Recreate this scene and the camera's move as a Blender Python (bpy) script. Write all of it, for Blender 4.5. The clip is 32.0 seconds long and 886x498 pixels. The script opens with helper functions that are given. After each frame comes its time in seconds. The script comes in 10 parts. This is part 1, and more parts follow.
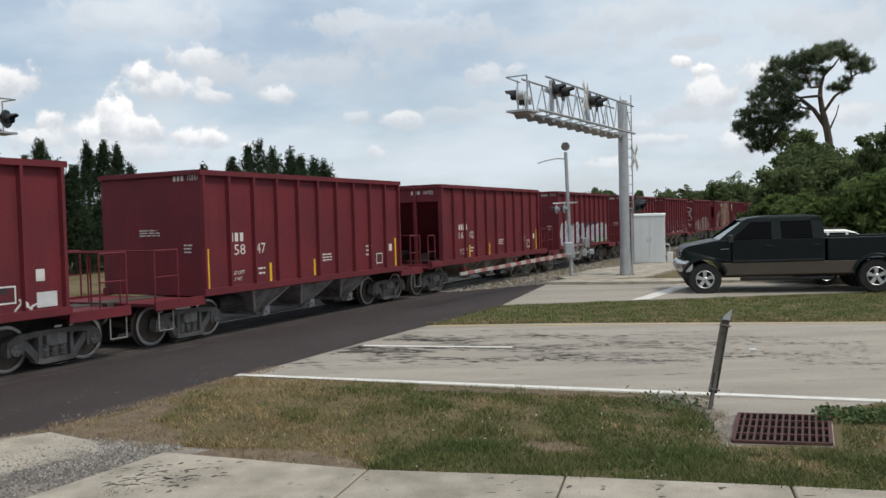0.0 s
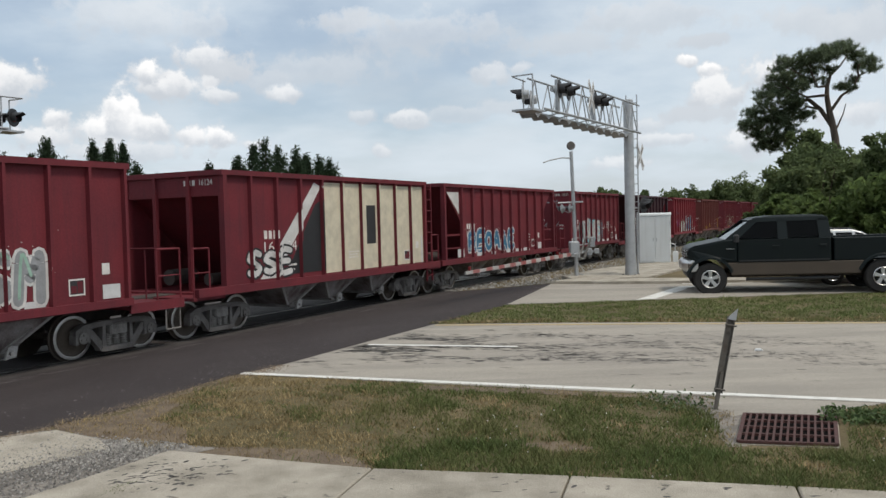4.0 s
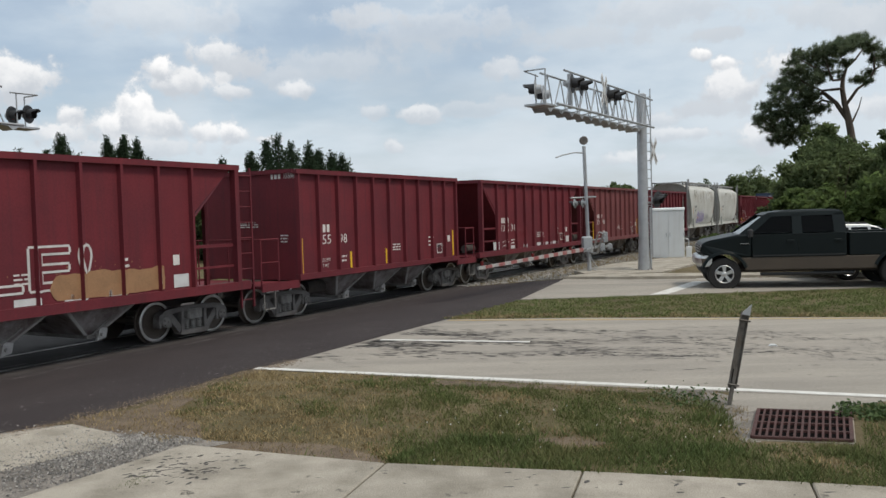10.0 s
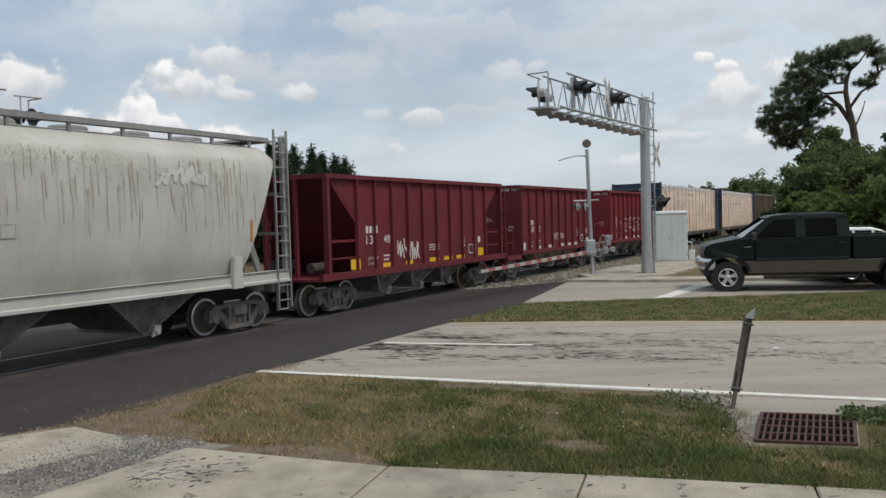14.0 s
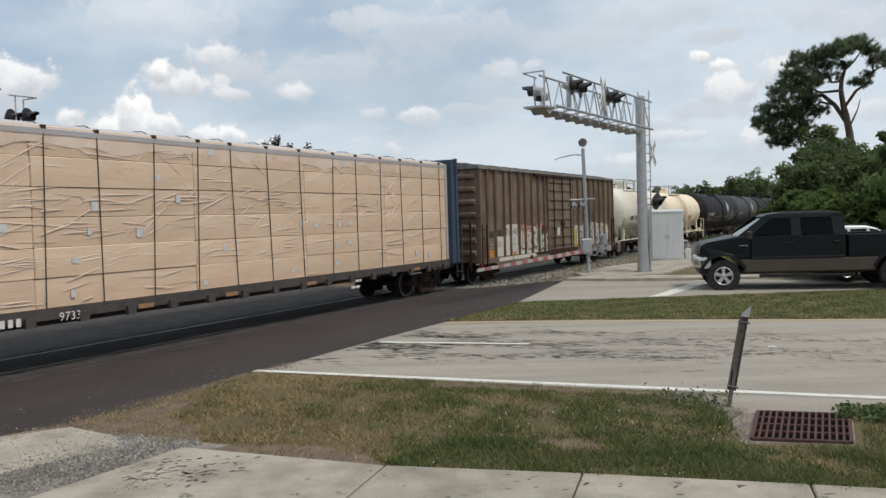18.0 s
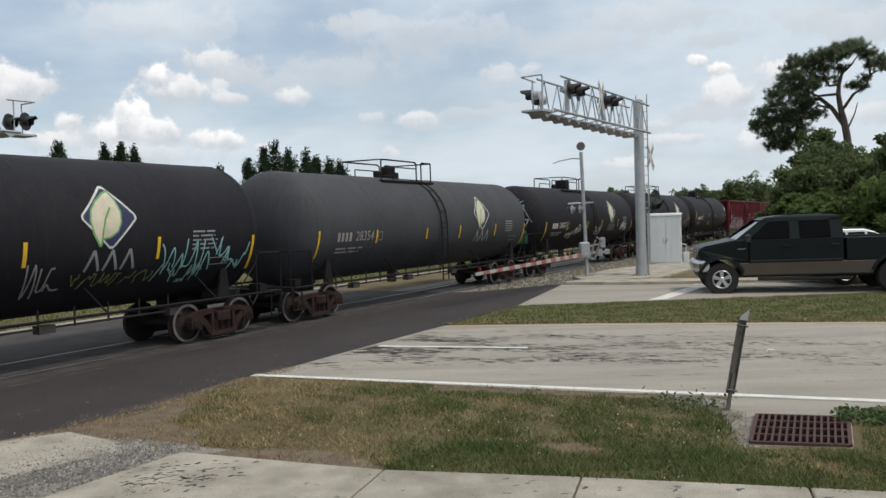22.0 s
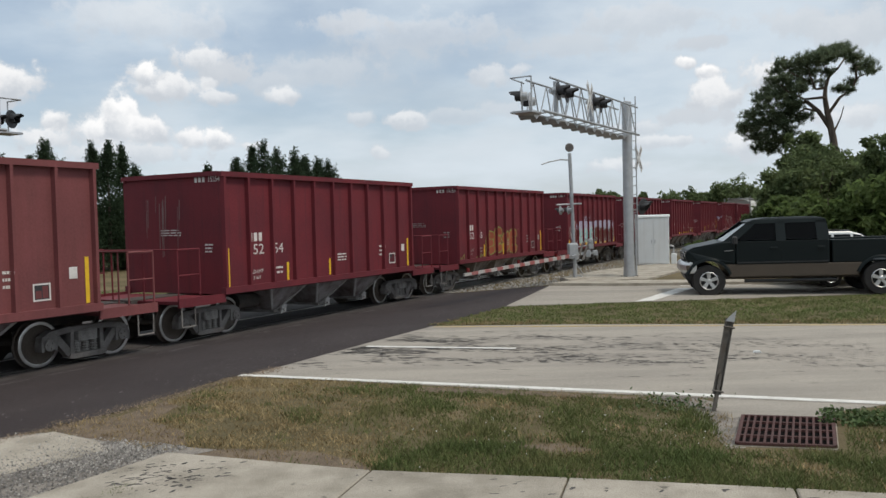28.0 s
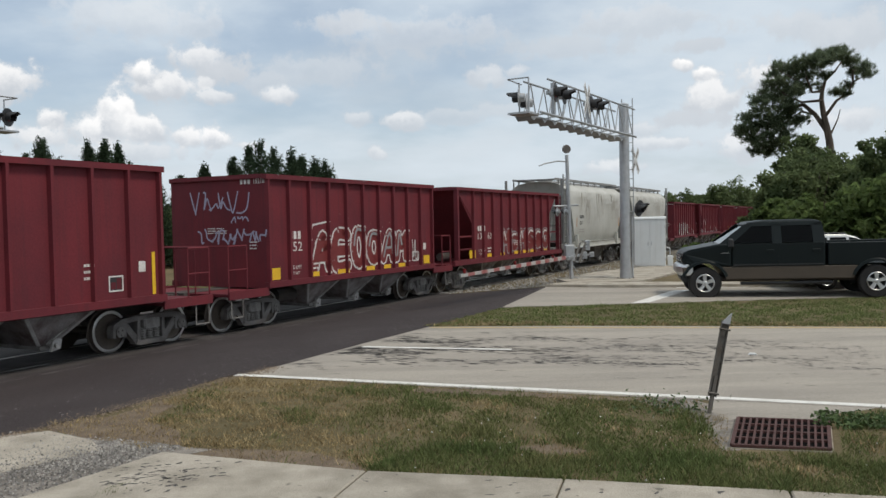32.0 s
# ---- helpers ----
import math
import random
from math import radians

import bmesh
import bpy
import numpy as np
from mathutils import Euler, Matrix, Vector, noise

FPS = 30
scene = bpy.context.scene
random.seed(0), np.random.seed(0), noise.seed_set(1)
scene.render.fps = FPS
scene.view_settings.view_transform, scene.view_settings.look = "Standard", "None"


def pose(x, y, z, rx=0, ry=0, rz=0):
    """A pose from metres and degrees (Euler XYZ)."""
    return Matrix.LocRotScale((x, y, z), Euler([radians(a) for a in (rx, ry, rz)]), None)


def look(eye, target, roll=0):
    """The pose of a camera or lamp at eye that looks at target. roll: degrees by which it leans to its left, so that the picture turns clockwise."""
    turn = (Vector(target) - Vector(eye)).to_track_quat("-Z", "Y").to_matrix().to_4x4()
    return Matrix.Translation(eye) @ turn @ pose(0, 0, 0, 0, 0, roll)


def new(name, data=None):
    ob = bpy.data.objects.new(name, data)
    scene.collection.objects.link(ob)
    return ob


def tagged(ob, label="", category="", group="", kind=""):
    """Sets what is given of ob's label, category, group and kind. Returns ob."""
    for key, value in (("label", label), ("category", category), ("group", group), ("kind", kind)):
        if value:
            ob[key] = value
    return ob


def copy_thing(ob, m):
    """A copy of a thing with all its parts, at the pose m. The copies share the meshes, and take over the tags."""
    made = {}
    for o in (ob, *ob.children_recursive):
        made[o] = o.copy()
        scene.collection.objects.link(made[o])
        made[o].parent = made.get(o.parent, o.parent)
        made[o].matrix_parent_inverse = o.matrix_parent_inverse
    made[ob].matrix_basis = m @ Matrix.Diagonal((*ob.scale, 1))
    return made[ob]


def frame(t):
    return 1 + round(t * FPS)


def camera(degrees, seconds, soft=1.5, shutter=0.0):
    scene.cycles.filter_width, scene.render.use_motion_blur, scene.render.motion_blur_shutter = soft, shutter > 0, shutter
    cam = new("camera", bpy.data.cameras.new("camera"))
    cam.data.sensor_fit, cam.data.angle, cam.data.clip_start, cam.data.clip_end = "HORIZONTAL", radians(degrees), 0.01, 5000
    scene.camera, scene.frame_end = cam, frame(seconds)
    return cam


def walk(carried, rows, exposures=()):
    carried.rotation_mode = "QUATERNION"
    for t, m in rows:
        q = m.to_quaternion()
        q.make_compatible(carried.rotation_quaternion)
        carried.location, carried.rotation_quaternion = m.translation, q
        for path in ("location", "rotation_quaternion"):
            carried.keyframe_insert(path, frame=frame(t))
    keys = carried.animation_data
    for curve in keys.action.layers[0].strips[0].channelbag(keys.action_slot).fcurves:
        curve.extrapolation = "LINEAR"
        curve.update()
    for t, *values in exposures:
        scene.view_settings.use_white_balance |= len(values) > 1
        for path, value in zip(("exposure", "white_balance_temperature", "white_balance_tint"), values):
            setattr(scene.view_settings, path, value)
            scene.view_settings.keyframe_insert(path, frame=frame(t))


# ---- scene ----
# ---- camera ----
cam = camera(57.13, 32.0, soft=1.5)
EYE = (0.0, 0.0, 2.58)
# seconds, yaw, pitch, lean in degrees: a hand-held camera on one spot
walk(cam, [(t, Matrix.Translation(EYE) @ pose(0, 0, 0, 0, 0, yaw) @ pose(0, 0, 0, 90 + pitch) @ pose(0, 0, 0, 0, 0, lean)) for t, yaw, pitch, lean in (
    (0, 0.00, -1.94, -1.60), (0.5, 0.02, -1.81, -1.55), (1, 0.11, -1.71, -1.44), (1.5, 0.22, -1.62, -1.43), (2, 0.23, -1.71, -1.44),
    (2.5, 0.29, -1.86, -1.58), (3, 0.29, -1.94, -1.70), (3.5, 0.29, -2.00, -1.56), (5.5, 0.67, -1.93, -1.52), (6, 0.88, -2.01, -1.54),
    (6.5, 1.03, -2.07, -1.59), (7, 1.06, -2.16, -1.56), (7.5, 1.07, -2.18, -1.51), (8, 1.15, -2.19, -1.55), (8.5, 1.25, -2.25, -1.58),
    (9, 1.23, -2.31, -1.58), (9.5, 1.24, -2.32, -1.60), (10, 1.25, -2.30, -1.60), (10.5, 1.31, -2.21, -1.70), (11, 1.40, -2.19, -1.74),
    (11.5, 1.40, -2.21, -1.71), (12, 1.42, -2.17, -1.62), (12.5, 1.40, -2.08, -1.56), (13, 1.41, -2.08, -1.44), (13.5, 1.42, -2.07, -1.48),
    (14, 1.45, -2.08, -1.57), (14.5, 1.36, -2.04, -1.54), (16.5, 1.26, -1.97, -1.71), (17, 1.21, -1.96, -1.70), (17.5, 1.21, -2.06, -1.76),
    (18, 1.19, -2.15, -1.66), (18.5, 1.12, -2.18, -1.60), (19, 1.12, -2.12, -1.60), (19.5, 1.16, -2.14, -1.62), (20, 1.10, -2.08, -1.69),
    (20.5, 0.94, -1.94, -1.73), (21, 0.96, -1.90, -1.74), (21.5, 1.06, -1.87, -1.79), (22, 1.07, -1.88, -1.76), (22.5, 0.98, -1.90, -1.70),
    (23, 0.92, -1.95, -1.70), (23.5, 0.84, -2.01, -1.76), (24, 0.49, -1.91, -1.72), (24.5, 0.41, -2.09, -1.69), (25, 0.50, -2.38, -1.48),
    (25.5, 0.37, -2.31, -1.29), (27.5, 0.28, -2.05, -1.35), (28, 0.26, -1.87, -1.47), (28.5, 0.12, -1.84, -1.32), (29, 0.08, -1.91, -1.17),
    (29.5, 0.09, -1.85, -1.02), (30, 0.09, -1.75, -0.97), (30.5, 0.06, -1.64, -1.03), (31, 0.01, -1.55, -1.11), (31.5, -0.03, -1.61, -1.18),
    (32, 0.02, -1.82, -1.15),
)],
     exposures=[(0, 0.06), (3, 0.05), (6, 0.0), (12.5, 0.0), (14, -0.10), (15.5, -0.22), (17, -0.25), (17.4, -0.2), (18, 0.0), (19, -0.05), (20, -0.02), (22, 0.02), (24.5, 0.02), (28, 0.0), (32, 0.0)])

# ---- sky and light ----
SUN_EL, SUN_AZ = radians(60), radians(121)      # azimuth clockwise from +Y


def sky_direction(az, el):
    a, e = radians(az), radians(el)
    return (math.sin(a) * math.cos(e), math.cos(a) * math.cos(e), math.sin(e))


def build_world():
    world = bpy.data.worlds.new("sky")
    scene.world = world
    world.use_nodes = True
    nt = world.node_tree
    nt.nodes.clear()
    N, L = nt.nodes.new, nt.links.new

    def math_node(op, a, b=None, clamp=False):
        n = N("ShaderNodeMath")
        n.operation, n.use_clamp = op, clamp
        for i, v in enumerate((a, b)):
            if v is None:
                continue
            if isinstance(v, (int, float)):
                n.inputs[i].default_value = v
            else:
                L(v, n.inputs[i])
        return n.outputs[0]

    def ramp(v, lo, hi):
        n = N("ShaderNodeMapRange")
        n.interpolation_type = "SMOOTHSTEP"
        L(v, n.inputs["Value"])
        n.inputs["From Min"].default_value, n.inputs["From Max"].default_value = lo, hi
        return n.outputs["Result"]

    def mix(f, a, b):
        n = N("ShaderNodeMix")
        n.data_type = "RGBA"
        if isinstance(f, (int, float)):
            n.inputs[0].default_value = f
        else:
            L(f, n.inputs[0])
        for k, v in ((6, a), (7, b)):
            if isinstance(v, tuple):
                n.inputs[k].default_value = (*v, 1)
            else:
                L(v, n.inputs[k])
        return n.outputs[2]

    out, bg = N("ShaderNodeOutputWorld"), N("ShaderNodeBackground")
    sky = N("ShaderNodeTexSky")
    sky.sky_type, sky.sun_disc = "NISHITA", False
    sky.sun_elevation, sky.sun_rotation = SUN_EL, SUN_AZ
    sky.air_density, sky.dust_density, sky.ozone_density = 1.0, 1.6, 1.2
    tc = N("ShaderNodeTexCoord")
    sep = N("ShaderNodeSeparateXYZ")
    L(tc.outputs["Generated"], sep.inputs[0])
    up = math_node("MAXIMUM", sep.outputs[2], 0.02)
    # broad layered cloud, flattened with height over the horizon
    lay = N("ShaderNodeCombineXYZ")
    hz = math_node("ADD", up, 0.22)
    L(math_node("DIVIDE", sep.outputs[0], hz), lay.inputs[0])
    L(math_node("DIVIDE", sep.outputs[1], hz), lay.inputs[1])
    lay.inputs[2].default_value = 3.7
    n1 = N("ShaderNodeTexNoise")
    L(lay.outputs[0], n1.inputs["Vector"])
    n1.inputs["Scale"].default_value, n1.inputs["Detail"].default_value, n1.inputs["Roughness"].default_value = 0.95, 9, 0.56
    cover = ramp(n1.outputs["Fac"], 0.36, 0.62)
    n2 = N("ShaderNodeTexNoise")
    L(lay.outputs[0], n2.inputs["Vector"])
    n2.inputs["Scale"].default_value, n2.inputs["Detail"].default_value = 2.1, 6
    grey = ramp(n2.outputs["Fac"], 0.40, 0.72)
    # heaped clouds: soft clumps with a ragged billowing outline, lit on top and dull below
    def noise_at(scale, detail, rough_):
        n = N("ShaderNodeTexNoise")
        L(tc.outputs["Generated"], n.inputs["Vector"])
        n.inputs["Scale"].default_value, n.inputs["Detail"].default_value, n.inputs["Roughness"].default_value = scale, detail, rough_
        return math_node("SUBTRACT", n.outputs["Fac"], 0.5)
    broad, fine = noise_at(15, 6, 0.58), noise_at(42, 7, 0.6)
    rim = math_node("ADD", math_node("MULTIPLY", broad, 2.2), math_node("MULTIPLY", fine, 2.4))
    fluff = math_node("MULTIPLY", fine, 2.5)
    veil = ramp(n1.outputs["Fac"], 0.25, 0.62)
    base = mix(math_node("ADD", math_node("MULTIPLY", veil, 0.5), 0.34), sky.outputs[0], (5.9, 6.8, 7.6))
    base = mix(math_node("MULTIPLY", cover, 0.62), base, (6.6, 7.2, 7.7))
    base = mix(math_node("MULTIPLY", grey, 0.42), base, (5.5, 6.05, 6.5))
    # cloud by cloud, in degrees of azimuth and elevation: how thick and how white it is
    flat = N("ShaderNodeCombineXYZ")
    L(math_node("MULTIPLY", math_node("ARCTAN2", sep.outputs[0], sep.outputs[1]), 57.3), flat.inputs[0])
    L(math_node("MULTIPLY", math_node("ARCSINE", sep.outputs[2]), 57.3), flat.inputs[1])
    thickness, whiteness = None, None
    for az, el, wide, tall, thick, white in PUFFS:
        place = N("ShaderNodeMapping")
        place.inputs["Location"].default_value = (-az / wide, -el / tall, 0)
        place.inputs["Scale"].default_value = (1 / wide, 1 / tall, 0)
        L(flat.outputs[0], place.inputs[0])
        ln = N("ShaderNodeVectorMath")
        ln.operation = "LENGTH"
        L(place.outputs[0], ln.inputs[0])
        high = N("ShaderNodeVectorMath")
        high.operation = "DOT_PRODUCT"
        L(place.outputs[0], high.inputs[0])
        high.inputs[1].default_value = (0, 1, 0)
        one = math_node("MULTIPLY", ramp(math_node("ADD", ln.outputs["Value"], rim), 1.3, 0.62), min(1.0, thick * 1.15 + 0.05))
        lit = math_node("MULTIPLY", ramp(math_node("ADD", high.outputs["Value"], fluff), -0.9, 0.7), white)
        if thickness is None:
            thickness, whiteness = one, lit
            continue
        blend = N("ShaderNodeMix")
        L(one, blend.inputs[0])
        L(whiteness, blend.inputs[2])
        L(lit, blend.inputs[3])
        whiteness = blend.outputs[0]
        thickness = math_node("MAXIMUM", thickness, one)
    base = mix(thickness, base, mix(whiteness, (5.35, 5.7, 6.15), (9.3, 9.25, 9.2)))
    haze = ramp(sep.outputs[2], 0.15, -0.02)
    base = mix(math_node("MULTIPLY", haze, 0.4), base, (6.7, 7.3, 8.0))
    L(base, bg.inputs["Color"])
    bg.inputs["Strength"].default_value = 0.11
    L(bg.outputs[0], out.inputs["Surface"])


# azimuth, elevation, half width and half height in degrees, thickness, whiteness
PUFFS = [(-20.2, 13.4, 4.6, 1.3, 0.35, 0.5), (-8.3, 10.6, 4.4, 1.3, 0.35, 0.6), (-2.0, 12.8, 5.8, 1.4, 0.4, 0.25), (-6.0, 13.6, 3.2, 0.9, 0.6, 0.2), (14.2, 13.2, 4.4, 1.0, 0.45, 0.15), (23.2, 12.1, 3.7, 1.1, 0.5, 0.35),
         (26.4, 11.3, 2.2, 1.4, 0.55, 0.35), (17.4, 11.4, 2.2, 0.5, 0.6, 0.1), (8.0, 11.8, 4.0, 0.7, 0.4, 0.15), (-12.2, 9.8, 1.8, 0.8, 0.45, 0.35),
         (-15.0, 10.4, 2.3, 1.1, 0.75, 0.15), (-16.6, 11.2, 1.5, 0.9, 0.75, 0.75), (-18.3, 9.3, 2.7, 0.9, 0.8, 0.75), (-19.9, 10.3, 0.9, 0.9, 0.95, 1.0), (-15.6, 8.8, 1.6, 0.5, 0.7, 0.7), (-11.1, 8.9, 1.0, 0.6, 0.7, 0.8),
         (-28.4, 9.2, 2.0, 1.5, 0.9, 0.8), (-25.6, 7.0, 0.9, 0.9, 0.9, 0.9), (-26.2, 5.8, 1.6, 0.8, 0.8, 0.7), (-22.8, 6.5, 1.6, 1.1, 0.95, 0.95), (-21.4, 7.4, 1.1, 1.5, 1.0, 1.0), (-19.8, 6.5, 1.6, 1.0, 0.95, 0.9),
         (-17.2, 6.0, 1.2, 0.75, 0.85, 0.85), (-15.2, 6.0, 1.4, 0.75, 0.9, 0.95), (-13.2, 5.6, 1.3, 0.5, 0.7, 0.7), (-21.0, 5.0, 4.5, 0.7, 0.6, 0.6), (-5.8, 7.4, 1.0, 0.5, 0.5, 0.7), (-2.6, 7.1, 1.5, 0.6, 0.65, 0.8),
         (-4.4, 4.9, 0.6, 0.5, 0.6, 0.7), (0.6, 7.4, 2.2, 0.5, 0.35, 0.6), (3.5, 10.0, 1.5, 0.8, 0.55, 0.7), (5.2, 10.3, 1.0, 0.5, 0.5, 0.8), (4.2, 7.8, 1.6, 0.6, 0.35, 0.6), (13.0, 6.0, 1.8, 0.6, 0.5, 0.7),
         (16.6, 10.1, 0.7, 0.5, 1.0, 1.0), (17.9, 9.5, 0.9, 0.5, 1.0, 1.0), (18.3, 7.9, 2.0, 1.1, 0.8, 0.75), (17.2, 6.6, 2.2, 0.6, 0.65, 0.1), (21.4, 9.0, 1.5, 1.3, 0.8, 0.8), (15.4, 5.1, 2.2, 0.45, 0.6, 0.8),
         (20.6, 4.6, 1.7, 0.9, 0.7, 0.8), (26.5, 6.0, 2.0, 0.9, 0.6, 0.7), (12.0, 3.6, 1.5, 0.5, 0.6, 0.9)]
build_world()

sun = new("sun", bpy.data.lights.new("sun", "SUN"))
sun.data.energy, sun.data.angle, sun.data.color = 2.2, radians(12), (1.0, 0.915, 0.80)
sun.matrix_world = look((0, 0, 60), (-60 * math.sin(SUN_AZ) / math.tan(SUN_EL), -60 * math.cos(SUN_AZ) / math.tan(SUN_EL), 0))


# ---- materials ----
def material(name, colour, rough=0.7, metal=0.0, second=None, scale=3.0, amount=0.6, grain=60.0, grain_amount=0.18, bump=0.15,
             bump_scale=None, stretch=(1, 1, 1), streaks=None, streak_amount=0.0, per_object=0.0, per_island=0.0, spots=None, spot_scale=2.0,
             spot_at=0.62, coat=0.0, coords="Object", specular=0.5):
    """A painted or natural surface: base colour, a second colour in broad patches, fine grain, optional drip streaks, spots and relief."""
    m = bpy.data.materials.new(name)
    m.use_nodes = True
    nt = m.node_tree
    N, L = nt.nodes.new, nt.links.new
    bsdf = nt.nodes["Principled BSDF"]
    tc = N("ShaderNodeTexCoord")
    mp = N("ShaderNodeMapping")
    L(tc.outputs[coords], mp.inputs[0])
    mp.inputs["Scale"].default_value = stretch

    def noise_tex(s, detail=5, rough_=0.55, vec=None):
        n = N("ShaderNodeTexNoise")
        L(vec or mp.outputs[0], n.inputs["Vector"])
        n.inputs["Scale"].default_value, n.inputs["Detail"].default_value, n.inputs["Roughness"].default_value = s, detail, rough_
        return n.outputs["Fac"]

    def ramp(v, lo, hi, top=1.0):
        n = N("ShaderNodeMapRange")
        L(v, n.inputs["Value"])
        n.inputs["From Min"].default_value, n.inputs["From Max"].default_value, n.inputs["To Max"].default_value = lo, hi, top
        return n.outputs["Result"]

    def mix(f, a, b, blend="MIX"):
        n = N("ShaderNodeMix")
        n.data_type, n.blend_type = "RGBA", blend
        if isinstance(f, (int, float)):
            n.inputs[0].default_value = f
        else:
            L(f, n.inputs[0])
        for k, v in ((6, a), (7, b)):
            if isinstance(v, tuple):
                n.inputs[k].default_value = (*v[:3], 1)
            else:
                L(v, n.inputs[k])
        return n.outputs[2]

    second = second or tuple(c * 0.62 for c in colour)
    col = mix(ramp(noise_tex(scale), 0.38, 0.66, amount), colour, second)
    if streaks:
        sv = N("ShaderNodeMapping")
        L(tc.outputs[coords], sv.inputs[0])
        sv.inputs["Scale"].default_value = (7.0, 7.0, 0.35)
        col = mix(ramp(noise_tex(1.0, 6, 0.6, sv.outputs[0]), 0.5, 0.72, streak_amount), col, streaks)
    if spots:
        col = mix(ramp(noise_tex(spot_scale, 8, 0.68), spot_at, spot_at + 0.06), col, spots)
    if per_object or per_island:
        r = N("ShaderNodeObjectInfo").outputs["Random"] if per_object else N("ShaderNodeNewGeometry").outputs["Random Per Island"]
        h = N("ShaderNodeHueSaturation")
        k = per_object or per_island
        mr = N("ShaderNodeMapRange")
        L(r, mr.inputs["Value"])
        mr.inputs["To Min"].default_value, mr.inputs["To Max"].default_value = 1 - k, 1 + k
        L(mr.outputs["Result"], h.inputs["Value"])
        L(col, h.inputs["Color"])
        col = h.outputs["Color"]
    g = noise_tex(grain, 3, 0.6)
    col = mix(ramp(g, 0.35, 0.7, grain_amount), col, mix(1.0, col, (0.25, 0.24, 0.22), "MULTIPLY"))
    L(col, bsdf.inputs["Base Color"])
    rr = N("ShaderNodeMapRange")
    L(g, rr.inputs["Value"])
    rr.inputs["To Min"].default_value, rr.inputs["To Max"].default_value = max(0.03, rough - 0.12), min(1, rough + 0.12)
    L(rr.outputs["Result"], bsdf.inputs["Roughness"])
    bsdf.inputs["Metallic"].default_value = metal
    bsdf.inputs["Specular IOR Level"].default_value = specular
    bsdf.inputs["Coat Weight"].default_value = coat
    bsdf.inputs["Coat Roughness"].default_value = 0.08
    if bump:
        b = N("ShaderNodeBump")
        b.inputs["Strength"].default_value, b.inputs["Distance"].default_value = bump, 0.02
        L(noise_tex(bump_scale or grain * 0.6, 5, 0.6), b.inputs["Height"])
        L(b.outputs[0], bsdf.inputs["Normal"])
    return m


def leafy(m, share=0.4):
    """Lets part of the light through, as thin leaves do."""
    nt = m.node_tree
    b = nt.nodes["Principled BSDF"]
    t = nt.nodes.new("ShaderNodeBsdfTranslucent")
    mx = nt.nodes.new("ShaderNodeMixShader")
    mx.inputs[0].default_value = share
    nt.links.new(b.inputs["Base Color"].links[0].from_socket, t.inputs["Color"])
    nt.links.new(b.outputs[0], mx.inputs[1])
    nt.links.new(t.outputs[0], mx.inputs[2])
    nt.links.new(mx.outputs[0], nt.nodes["Material Output"].inputs["Surface"])


def glass_material(name, tint, rough=0.03, ior=1.5):
    m = bpy.data.materials.new(name)
    m.use_nodes = True
    b = m.node_tree.nodes["Principled BSDF"]
    b.inputs["Base Color"].default_value = (*tint, 1)
    b.inputs["Roughness"].default_value, b.inputs["IOR"].default_value = rough, ior
    b.inputs["Transmission Weight"].default_value = 0.85
    return m


